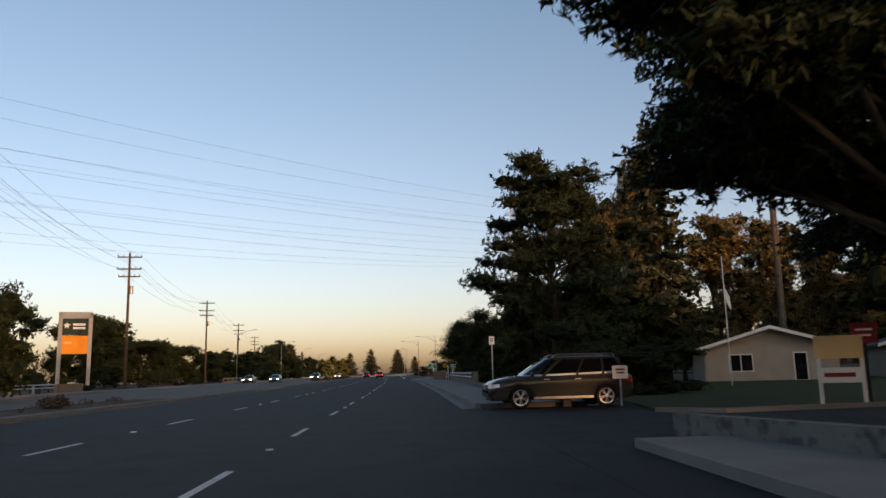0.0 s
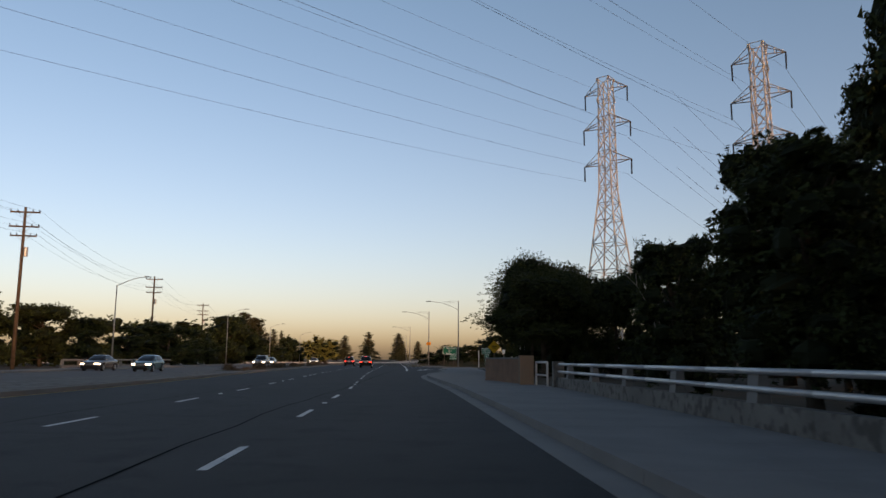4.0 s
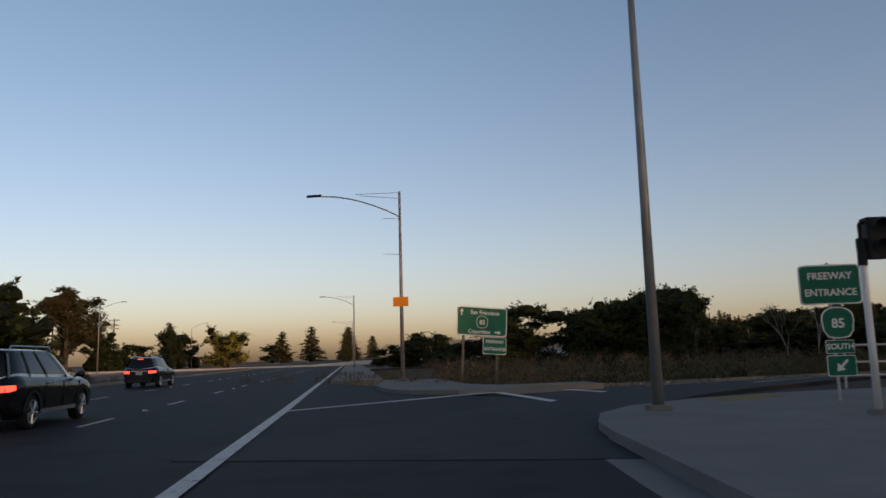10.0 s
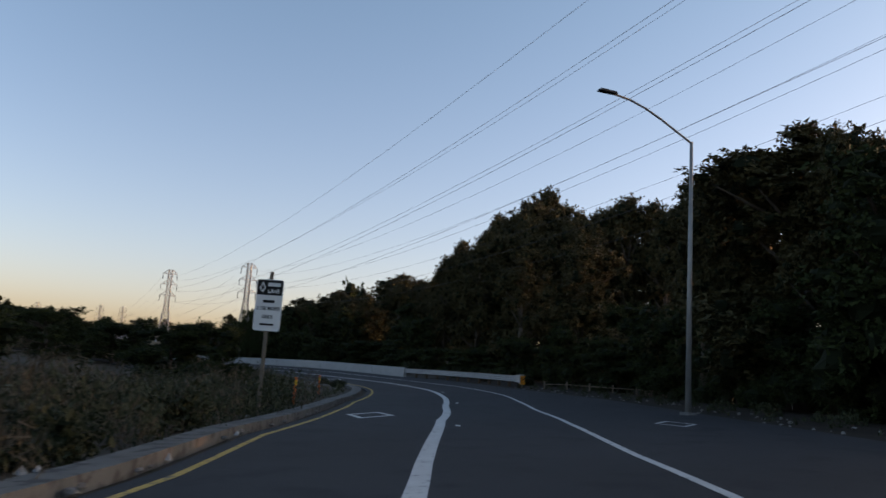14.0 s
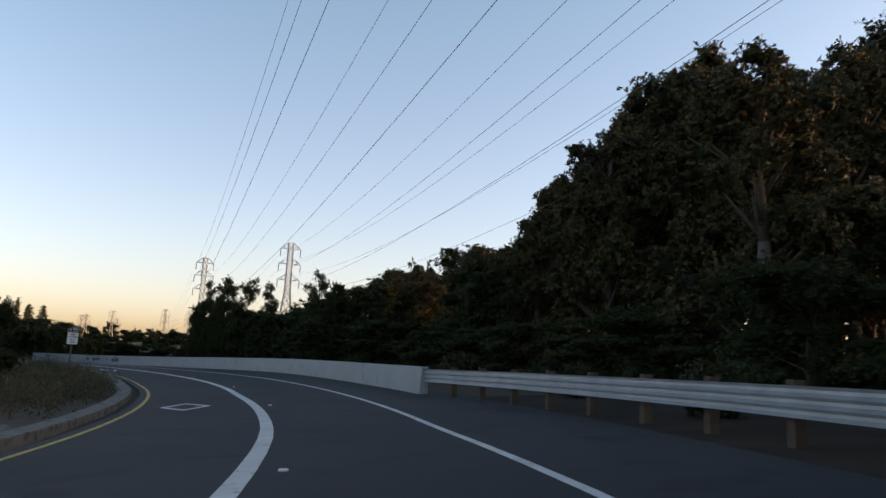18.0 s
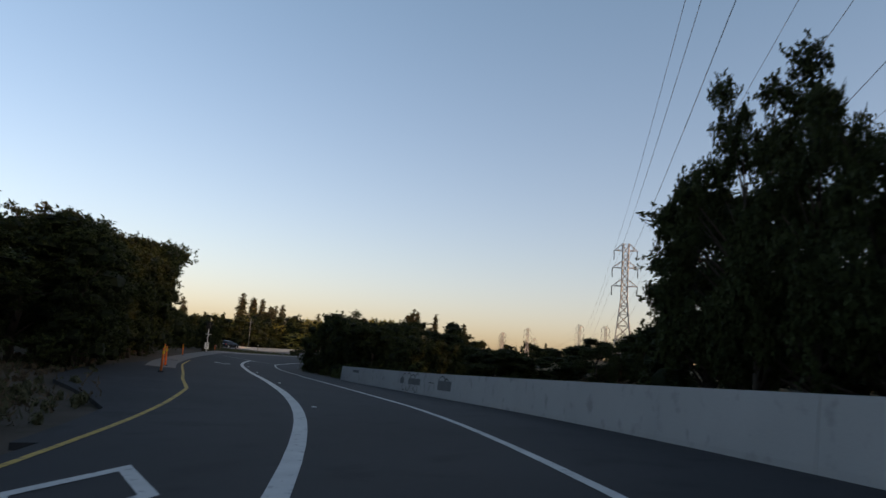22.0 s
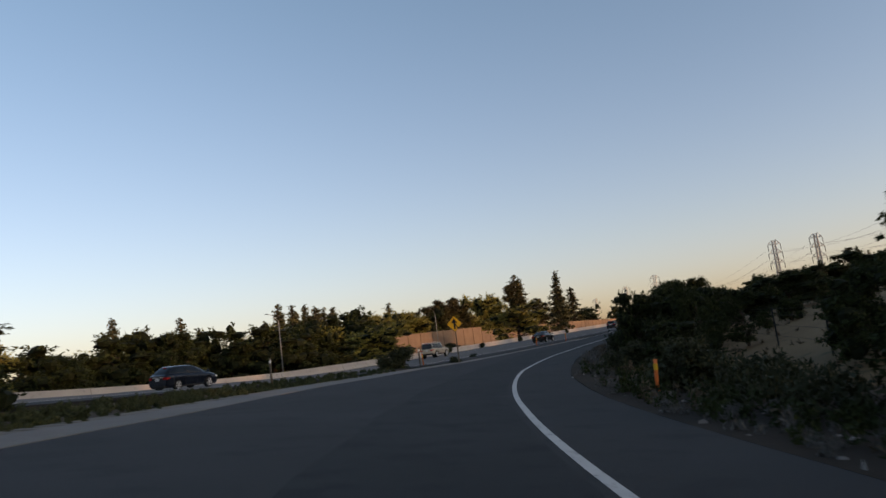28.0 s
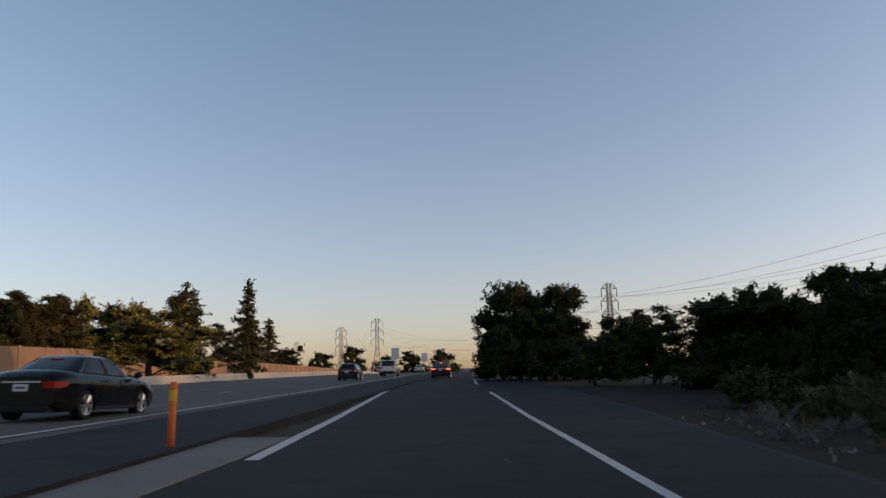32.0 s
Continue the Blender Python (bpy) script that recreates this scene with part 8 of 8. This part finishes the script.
    part("grille", Shape().box(-wide * 0.22, yf - 0.06, zf - 0.16, wide * 0.22, yf + 0.014, zf + 0.0, 0.03), PLASTIC, t)
    for k in range(3):
        part("grille_bar", Shape().box(-wide * 0.21, yf + 0.014, zf - 0.135 + k * 0.05, wide * 0.21, yf + 0.022, zf - 0.115 + k * 0.05), RIM, t)
    part("front_intake", Shape().box(-wide * 0.33, yf - 0.06, q["sill"] + 0.1, wide * 0.33, yf + 0.008, q["sill"] + 0.24, 0.03), PLASTIC, t)
    return t


def parked(x, y, turn, up=0.0):
    """A pose on the road at (x, y), tilted with the ground."""
    a = radians(turn)
    rx, ry = math.cos(a), math.sin(a)
    tilt = math.degrees(math.atan2(level(x + rx, y + ry) - level(x - rx, y - ry), 2))
    return pose(x, y, level(x, y) + up, 0, 0, turn) @ pose(0, 0, 0, 0, -tilt, 0)


car("suv", "brown", parked(12.6, -2.4, 97, 0.01), "bronze-grey estate SUV leaving a driveway")
car("sedan", "black", parked(*ramp(402, -0.9)[:2], ramp_turn(402), 0.03), "black saloon with lit brake lights ahead on the ramp", True)
x, y, _ = avenue(151, -2.0)
car("suv", "black", pose(x + 0.2, y, 0.01, 0, 0, 5), "black estate car in the next lane with lit tail lights", True)
x, y, _ = avenue(178, -5.9)
car("suv", "blue", pose(x, y, 0.01, 0, 0, 5), "dark blue SUV in the middle lane of the avenue", True)
for y, off, st, col, lab in ((110, -19.9, "hatch", "teal", "pale teal hatchback in the oncoming lanes"), (112, -25.0, "sedan", "grey", "grey saloon in the far oncoming lane"),
                             (148, -16.5, "suv", "grey", "grey people carrier in the oncoming lanes with lit headlights"), (176, -20.0, "sedan", "silver", "silver saloon in the oncoming lanes"), (215, -16.5, "sedan", "white", "white car far along the oncoming lanes")):
    x, y0, _ = avenue(y, off)
    car(st, col, pose(x, y0, 0.01, 0, 0, 185), lab, False, True)
for u, o, st, col, lab in ((19.0, 2.0, "sedan", "black", "black saloon in the near freeway lane"), (67, 3.2, "hatch", "blue", "dark blue hatchback on the freeway"), (86, 1.8, "boxy", "white", "white and black boxy SUV on the freeway"),
                           (-42, 6.0, "hatch", "blue", "dark hatchback on the freeway"), (4, 11.0, "boxy", "tan", "tan boxy SUV on the freeway"), (-60, 30.0, "suv", "silver", "silver car on the far freeway lanes"), (-30, 34, "sedan", "silver", "silver saloon on the far freeway lanes"),
                           (122, 6.5, "sedan", "grey", "grey saloon on the freeway"), (-90, 30, "sedan", "white", "white saloon on the far freeway lanes"), (-85, 6, "boxy", "tan", "tan SUV on the freeway"), (150, 3, "sedan", "silver", "silver saloon far along the freeway"), (190, 6, "suv", "white", "white SUV far along the freeway")):
    x, y, z = freeway(u, o)
    car(st, col, parked(x, y, -48.2 if o < 20 else 130.5, 0.06), lab)


# ---- weeds, scrub, stones and litter ----
def stuff(name, v, f, mat, label, category):
    ob = new(name, cloud_mesh(name, v, f, mat))
    tagged(ob, label, category, "", "stuff")
    return ob


def weeds(name, spots, per, size, mat, label, seed, long=3.2):
    """Upright stalks and leaves round many spots (x, y, z, reach, height)."""
    puffs = [(x, y, z + h * 0.42, r, h * 0.55) for x, y, z, r, h in spots]
    v, f = leaf_cloud(puffs, per * len(puffs), size, seed, long=long, droop=-1.6)
    return stuff(name, v, f, mat, label, "weeds")


def scatter(n, s0, s1, near, far_off, low, high, seed, crowd=1.0):
    """Spots beside the ramp between two offsets from its axis."""
    rnd = random.Random(seed)
    out = []
    for k in range(n):
        s = rnd.uniform(s0, s1)
        a, b = (o(s) if callable(o) else o for o in (near, far_off))
        x, y, _ = ramp(s, a + (b - a) * rnd.random() ** crowd)
        h = rnd.uniform(low, high) * rnd.uniform(0.6, 1.0)
        out.append((x, y, level(x, y) - 0.05, h * rnd.uniform(0.25, 0.5), h))
    return out


left_verge = lambda s: ramp_left(s) - 1.3
weeds("tall_weeds", scatter(700, 17, 62, left_verge, -34, 0.6, 1.7, 1, 1.3), 60, 0.028, WEED, "tall dry brown weeds on open ground", 1, 9.0)
weeds("tall_weeds", scatter(520, 17, 62, left_verge, -30, 0.6, 1.6, 2, 1.3), 70, 0.028, WEED_GREEN, "tall grey-green weeds on open ground", 2, 8.0)
weeds("tall_weeds", [(x, y, 0.0, h * 0.4, h) for x, y, h in ((random.Random(k).uniform(-1, 30), random.Random(k + 900).uniform(165, 205), random.Random(k + 50).uniform(0.5, 1.4)) for k in range(420)) if y > 166.0 + 0.37 * x], 60, 0.03, WEED, "tall dry weeds beyond the corner pavement", 3, 8.0)
weeds("verge_weeds", scatter(240, 62, 118, left_verge, -13, 0.25, 0.8, 4), 22, 0.045, WEED_GREEN, "low green weeds on the ramp verge", 4)
weeds("verge_weeds", scatter(300, 100, 164, left_verge, -15, 0.35, 1.1, 5), 24, 0.05, WEED, "dry weeds on the ramp verge", 5)
weeds("tall_weeds", scatter(260, 112, 152, left_verge, -11, 0.7, 1.7, 6), 60, 0.028, WEED_GREEN, "tall green weeds round the lane sign", 6, 8.0)
weeds("tall_weeds", scatter(200, 108, 152, left_verge, -11, 0.6, 1.5, 46), 60, 0.026, WEED, "tall dry stalks round the lane sign", 46, 9.0)
weeds("verge_weeds", scatter(130, 150, 178, lambda s: ramp_left(s) - 2.5, -14, 0.12, 0.3, 7), 26, 0.05, WEED_GREEN, "short grass under the oaks", 7)
weeds("tall_weeds", scatter(420, 18, 60, lambda s: ramp_left(s) - 1.0, lambda s: ramp_left(s) - 9, 0.9, 1.9, 19), 60, 0.06, SHRUB_LEAF, "dense dark brush beside the ramp mouth", 19, 2.4)
weeds("verge_brush", scatter(800, 228, 352, lambda s: ramp_right(s) + (0.5 if s < 285 else 2.2), lambda s: ramp_right(s) + (3.4 if s < 285 else 4.6), 0.25, 0.7, 20), 60, 0.06, OAK_LEAF, "dense dark brush at the road edge", 20, 1.8)
weeds("ground_cover", scatter(420, 138, 163, lambda s: -5.2 - max(0, s - 157) * 0.5, -13, 0.12, 0.34, 17), 60, 0.06, WEED_GREEN, "low green ground cover beside the asphalt", 17, 1.8)
weeds("leaf_litter", scatter(420, 161, 181, lambda s: -8.6, -14, 0.08, 0.22, 18), 50, 0.06, WEED, "brown dead leaves and dry grass under the oaks", 18, 1.6)
DEAD_BRUSH = material("dead_grey_brush", (0.05, 0.048, 0.044), (0.13, 0.125, 0.115), 0.9, 0.35, 8, 0, island=0.6, spec=0.1)
GRASS_LEAF = material("grass_leaf", (0.02, 0.029, 0.012), (0.055, 0.066, 0.03), 0.8, 0.5, 8, 0, island=0.5, spec=0.12)
weeds("median_grass", scatter(620, 256, 304, lambda s: ramp_left(s) - 2.5, lambda s: ramp_left(s) - 6.2, 0.2, 0.46, 8), 70, 0.05, GRASS_LEAF, "low green grass and weeds between ramp and freeway", 8, 3.0)
weeds("median_grass", scatter(200, 258, 300, lambda s: ramp_left(s) - 1.7, lambda s: ramp_left(s) - 3.0, 0.12, 0.32, 48), 60, 0.045, GRASS_LEAF, "tufts of grass at the gutter edge", 48, 3.0)
weeds("median_grass", scatter(44, 304, 336, lambda s: ramp_left(s) - 1.6, lambda s: ramp_left(s) - 3.6, 0.06, 0.2, 49), 60, 0.04, GRASS_LEAF, "scattered tufts on bare grit", 49, 2.4)
weeds("verge_brush", scatter(620, 226, 352, lambda s: ramp_right(s) + (1.4 if s < 285 else 2.8), lambda s: ramp_right(s) + 5.6, 0.4, 1.25, 9, 0.9), 80, 0.085, SHRUB_LEAF, "dark low brush beside the ramp", 9, 2.0)
weeds("verge_brush", scatter(160, 226, 350, lambda s: ramp_right(s) + 0.5, lambda s: ramp_right(s) + 3, 0.2, 0.7, 10), 40, 0.05, WEED, "dead grey brush beside the ramp", 10, 2.6)
weeds("verge_brush", scatter(420, 282, 350, lambda s: ramp_right(s) + 0.35, lambda s: ramp_right(s) + 2.9, 0.12, 0.5, 50), 60, 0.035, DEAD_BRUSH, "grey dead brush and litter at the road edge", 50, 3.0)
weeds("verge_brush", scatter(260, 228, 284, lambda s: ramp_right(s) + 0.3, lambda s: ramp_right(s) + 2.2, 0.12, 0.42, 51), 50, 0.035, DEAD_BRUSH, "grey dead brush and litter at the road edge", 51, 3.0)
weeds("tall_weeds", scatter(90, 284, 334, lambda s: ramp_right(s) + 4.6, lambda s: ramp_right(s) + 7.4, 1.7, 2.7, 52), 160, 0.04, WEED_GREEN, "tall wispy shoots above the verge bushes", 52, 5.0)
weeds("verge_brush", scatter(130, 30, 84, lambda s: ramp_right(s) + 0.5, lambda s: ramp_right(s) + 4, 0.2, 0.7, 11), 40, 0.06, SHRUB_LEAF, "low dark brush under the trees", 11, 2.0)
weeds("rise_grass", scatter(1500, 200, 300, lambda s: ramp_right(s) + 3, 45, 0.12, 0.35, 12, 1.5), 14, 0.05, WEED, "pale dry grass on the rise", 12, 4.0)
weeds("wall_brush", scatter(120, 190, 228, lambda s: ramp_right(s) + 0.3, lambda s: ramp_right(s) + 3.5, 0.3, 1.1, 13), 80, 0.07, OAK_LEAF, "dark brush beyond the end of the wall", 13, 1.8)
rnd = random.Random(14)
spots = []
for k in range(150):
    x, y, _ = avenue(rnd.uniform(-30, 12) if k < 50 else rnd.uniform(108, 190), rnd.uniform(-13.6, -11.0))
    h = rnd.uniform(0.12, 0.4)
    spots.append((x, y, 0.12, h * 0.8, h))
weeds("median_weeds", spots, 30, 0.05, WEED, "dead brown weeds on the median", 14)
rnd = random.Random(15)
for k in range(16):
    x, y, _ = avenue((-46 + k * 9.5 if k < 6 else 54 + k * 9.5) + rnd.uniform(-3, 3), -12.2 + rnd.uniform(-0.5, 0.5))
    plant("scrub", x, y, rnd.uniform(0.5, 0.8), rnd.uniform(1.2, 2.6), 0.1, "dry red-brown scrub plant on the median")
for k in range(9):
    x, y, _ = avenue(20 + k * 17 + rnd.uniform(-4, 4), -29.8 - rnd.uniform(2, 5))
    plant("shrub", x, y, rnd.uniform(0.9, 1.6), rnd.uniform(1.6, 3.0), 0.0, "dark shrub behind the far pavement")
for s, o, tall, wide in ((240, -8.3, 1.3, 1.3), (246, -8.6, 1.5, 1.2), (303.6, -9.2, 1.9, 2.6), (302.2, -9.8, 1.5, 2.0), (256, -12.4, 1.3, 1.4), (250, -11.0, 1.4, 1.0), (248.6, -10.6, 1.5, 1.3), (266, -14.0, 2.5, 2.1), (267.8, -12.4, 1.9, 2.0), (309.6, -6.6, 0.8, 1.1), (272, 6.8, 2.0, 2.4), (252, 6.2, 2.2, 2.8), (257, 7.6, 2.4, 3.0), (246, 5.9, 1.5, 2.2), (262, 8.5, 2.2, 2.6), (283, 6.4, 1.6, 2.2), (296, 6.9, 2.0, 2.6), (318, 7.8, 1.5, 2.2), (330, 8.6, 1.8, 2.6),
                         (343, 8.4, 1.2, 2.0), (352, 8.5, 1.5, 2.4), (86, 8.6, 1.2, 1.6), (93, 8.0, 1.6, 1.5), (100, 8.2, 1.3, 1.5), (112, 9.0, 1.6, 2.0), (128, -8.8, 0.7, 1.1), (152, -6.6, 0.8, 1.4), (80, -7.2, 0.9, 1.4), (90, -7.0, 0.8, 1.2), (37, -6.6, 1.0, 1.6), (43, -7.6, 1.2, 1.8), (30, -5.8, 0.8, 1.3), (320, -8.0, 0.6, 0.9)):
    x, y, _ = ramp(s, o)
    plant("shrub", x, y, tall, wide)
for u, o, tall, wide in ((30, 21.6, 1.5, 1.6), (44, 21.6, 1.2, 1.6), (64, 21.7, 1.4, 1.4), (98, 21.8, 1.5, 1.5), (-70, 21.6, 1.4, 1.6), (-50, 21.6, 1.2, 1.4), (44, 46, 2.0, 5), (60, 46, 2.2, 5), (84, 46, 2.0, 5), (10, 46, 1.8, 4), (-16, 46, 2.0, 4)):
    x, y, _ = freeway(u, o)
    plant("shrub", x, y, tall, wide, None, "dark shrub growing beside the freeway wall" if o > 40 else "dark oleander bush in the freeway median")


def bare_tree(x, y, tall, seed, label):
    """A dead tree: forked pale branches with no leaves."""
    rnd = random.Random(seed)
    t = thing("dead_tree", label, "tree", "dead trees", pose(x, y, level(x, y) - 0.1, 0, 0, rnd.uniform(0, 360)))
    trunk, twigs = Shape(), Shape()

    def grow(p, way, long, r, depth):
        q = p + way * long
        (trunk if depth < 2 else twigs).rod(p, q, r, r * 0.68, 6 if depth < 2 else 4)
        if depth < 5:
            for k in range(2 if depth else 3):
                turn = Vector((rnd.uniform(-1, 1), rnd.uniform(-1, 1), rnd.uniform(-0.1, 0.5))) * (0.5 if depth else 0.35)
                grow(q, (way + turn).normalized(), long * rnd.uniform(0.62, 0.86), r * 0.62, depth + 1)

    grow(Vector((0, 0, 0)), Vector((0.05, 0, 1)).normalized(), tall * 0.27, tall * 0.0095, 0)
    part("trunk", trunk, WHITE_BARK, t)
    part("twig", twigs, WHITE_BARK, t)


for x, y, tall, seed in ((33.6, 197.6, 7.6, 3), (28.8, 193.6, 6.6, 4), (22.0, 196.0, 4.6, 5), (36.6, 201.0, 7.2, 6)):
    bare_tree(x, y, tall, seed, "dead white tree with bare forked branches")
bare_tree(16.4, 88.5, 9.5, 9, "bare grey tree beside the pylons")


def stones(name, spots, mat, label, seed):
    rnd = random.Random(seed)
    sh = Shape()
    for k, (x, y, z, r) in enumerate(spots):
        sh.ball((x, y, z + r * 0.3), r, r * rnd.uniform(0.6, 1.0), r * rnd.uniform(0.4, 0.7), 0.45, seed * 1000 + k, 4, 6)
    ob = new(name, sh.mesh(name, mat))
    tagged(ob, label, "stones", "", "stuff")


def beside(n, s0, s1, a, b, small, large, seed):
    rnd = random.Random(seed)
    out = []
    for k in range(n):
        s = rnd.uniform(s0, s1)
        lo, hi = (o(s) if callable(o) else o for o in (a, b))
        x, y, _ = ramp(s, rnd.uniform(lo, hi))
        out.append((x, y, level(x, y) - 0.02, rnd.uniform(small, large)))
    return out


stones("stone_pile", beside(330, 78, 97, -10.5, lambda s: ramp_left(s) - 1.3, 0.06, 0.2, 21), ROCK, "pile of pale broken stones on the verge", 21)
stones("loose_stones", beside(160, 22, 60, lambda s: ramp_left(s) - 1.2, lambda s: ramp_left(s) - 0.2, 0.03, 0.1, 22), ROCK, "loose stones and grit along the kerb", 22)
stones("loose_stones", beside(110, 226, 352, lambda s: ramp_right(s) + 0.1, lambda s: ramp_right(s) + 2.4, 0.03, 0.1, 23), ROCK, "broken stones along the ramp edge", 23)
stones("loose_stones", beside(120, 30, 82, lambda s: ramp_right(s) + 0.1, lambda s: ramp_right(s) + 2.2, 0.03, 0.1, 24), ROCK, "loose stones under the guard rail", 24)
rnd = random.Random(25)
sh = Shape()
for x, y, z, r in beside(60, 228, 350, lambda s: ramp_right(s) - 0.1, lambda s: ramp_right(s) + 2.6, 0.02, 0.05, 26) + beside(26, 22, 48, lambda s: ramp_left(s) - 1.6, ramp_left, 0.04, 0.1, 27):
    a = rnd.uniform(0, math.pi)
    c, d = math.cos(a) * r, math.sin(a) * r
    tilt = rnd.uniform(0.02, 0.08)
    sh.add([(x - c, y - d, z + 0.06), (x + d * 0.6, y - c * 0.6, z + 0.06 + tilt), (x + c, y + d, z + 0.07), (x - d * 0.6, y + c * 0.6, z + 0.06), (x, y, z + 0.1 + tilt)], [(0, 1, 4), (1, 2, 4), (2, 3, 4), (3, 0, 4)])
litter = new("litter", sh.mesh("litter", CONCRETE_WALL))
tagged(litter, "scraps of pale litter along the ramp edge", "litter", "", "stuff")

def branch_pile(x, y, wide, count, seed):
    """A heap of cut, dry branches."""
    rnd = random.Random(seed)
    z = level(x, y)
    sh = Shape()
    for k in range(count):
        a, e = rnd.uniform(0, math.tau), rnd.uniform(0.02, 0.5)
        long = wide * rnd.uniform(0.35, 0.75)
        p = Vector((x + rnd.gauss(0, wide * 0.2), y + rnd.gauss(0, wide * 0.2), z + rnd.uniform(0.0, 0.25)))
        q = p + Vector((math.cos(a) * math.cos(e), math.sin(a) * math.cos(e), math.sin(e))) * long
        m = (p + q) / 2 + Vector((rnd.uniform(-0.08, 0.08), rnd.uniform(-0.08, 0.08), rnd.uniform(0, 0.12)))
        r = rnd.uniform(0.006, 0.018)
        sh.rod(p, m, r, r * 0.8, 4, False).rod(m, q, r * 0.8, r * 0.4, 4, False)
    tagged(new("brushwood", sh.mesh("brushwood", DEAD_BRANCH)), "heap of dry straw-coloured cut branches by the kerb", "brushwood", "", "stuff")


for x, y, wide, count, seed in ((7.4, 168.0, 2.2, 240, 1), (6.2, 169.6, 1.6, 140, 2), (10.2, 169.4, 1.6, 120, 3), (4.6, 167.4, 1.2, 70, 4), (15.0, 171.0, 1.5, 90, 5)):
    branch_pile(x, y, wide, count, seed)
bp = thing("box_post", "two pale utility boxes on a steel post", "utility box", "", pose(9.7, 126.5, 0.08, 0, 0, -4))
part("post", Shape().rod((0, 0, -0.1), (0, 0, 1.3), 0.04, sides=8), GALVANISED, bp)
for x0 in (-0.42, 0.08):
    b = part("box", Shape().box(x0, -0.1, 1.22, x0 + 0.38, 0.06, 1.64, 0.02), GREY_SIGN, bp)
    part("box_door", Shape().box(x0 + 0.03, -0.112, 1.26, x0 + 0.35, -0.1, 1.6), WHITE_PAINT, b)
for x, y in ((10.4, 127.2), (11.0, 128.4)):
    part("pole", Shape().rod((0, 0, -0.2), (0, 0, 2.9), 0.035, sides=8), GALVANISED, thing("fence_pole", "bare grey steel pole beside the gate", "pole", "fence poles", pose(x, y, 0.08)))
# wispy tall shrubs where the ramp meets the freeway
rnd = random.Random(52)
for k in range(13):
    s = 284 + k * 4.2
    x, y, _ = ramp(s, ramp_right(s) + 5.2 + rnd.uniform(0, 2.6))
    plant("oak_open", x, y, rnd.uniform(2.4, 4.0), rnd.uniform(2.4, 3.6), None, "wispy grey-green bush with upright shoots")

# dark undergrowth below the tall trees
rnd = random.Random(32)
for k in range(11):
    y = 6 + k * 3.3
    plant("oak_near", avenue(y, 0)[0] + 12.6 + rnd.uniform(0, 2.5), y, rnd.uniform(2.0, 3.2), rnd.uniform(4.0, 5.0), None, "low dark bush behind the pavement wall")
rnd = random.Random(31)
for k in range(26):
    s = 24 + k * 3.1
    x, y, _ = ramp(s, ramp_right(s) + 6.0 + rnd.uniform(0, 5) + (3 if s < 45 else 0))
    plant("oak_near", x, y, rnd.uniform(3.2, 5.5), rnd.uniform(4.0, 6.0), None, "dark bushy young oak below tall eucalyptus trees")
for k in range(14):
    s = 106 + k * 3.6
    x, y, _ = ramp(s, 11.5 + rnd.uniform(0, 3))
    plant("oak", x, y, rnd.uniform(2.4, 3.8), rnd.uniform(4.0, 5.5), None, "dark bushy young oak behind the barrier wall")

for dx, dy, tall, wide in ((0.5, -1.0, 5.0, 8.0), (-1.5, 1.2, 3.6, 5.0), (2.5, 1.0, 4.2, 5.5), (2.2, -0.8, 7.6, 6.0)):
    plant("oak_near", 211.5 + dx, 441.6 + dy, tall, wide, None, "low dark foliage at the foot of an oak")

rnd = random.Random(41)
spots = []
for k in range(1100):
    x, y = rnd.uniform(6.5, 34), rnd.uniform(106, 156)
    if y < 142 + 0.55 * x and x > 6.4 + max(0, y - 142) * 0.7:
        h = rnd.uniform(0.06, 0.3)
        spots.append((x, y, 0.08, h * 0.9, h))
weeds("mulch_weeds", spots, 22, 0.035, WEED, "dead weeds and twigs on the bare mulch", 41)

# drain grates
for s, o in ((249.9, 3.6), (194, -6.3), (254, -6.9)):
    x, y, z = ramp(s, o, 0.02)
    g = thing("drain_grate", "steel drain grate in a concrete frame", "drain", "drain grates", pose(x, y, z, 0, 0, ramp_turn(s)))
    part("frame", Shape().box(-0.55, -0.45, -0.1, 0.55, -0.33, 0.02).box(-0.55, 0.33, -0.1, 0.55, 0.45, 0.02).box(-0.55, -0.33, -0.1, -0.43, 0.33, 0.02).box(0.43, -0.33, -0.1, 0.55, 0.33, 0.02), CONCRETE, g)
    for k in range(9):
        part("grate_bar", Shape().box(-0.4 + k * 0.095, -0.33, -0.04, -0.36 + k * 0.095, 0.33, 0.005), DARK_METAL, g)

# bricks of the low wall
brick = Shape().box(-0.135, -0.02, 0.0, 0.135, 0.0, 0.082, 0.0).mesh("brick", BRICK)
face = Vector((6.75, 75.6, 0)), Vector((5.1, 82.5, 0))
along = (face[1] - face[0]).normalized()
turn = math.degrees(math.atan2(along.y, along.x))
for row in range(13):
    for k in range(24):
        d = 0.16 + k * 0.29 + (0.145 if row % 2 else 0.0)
        if d < 7.0:
            p = face[0] + along * d
            part("brick", brick, None, bw, "", pose(p.x, p.y, 0.02 + row * 0.098, 0, 0, turn) @ pose(0, 0.0, 0, 0, 0, 180) @ pose(0, 0.02, 0))
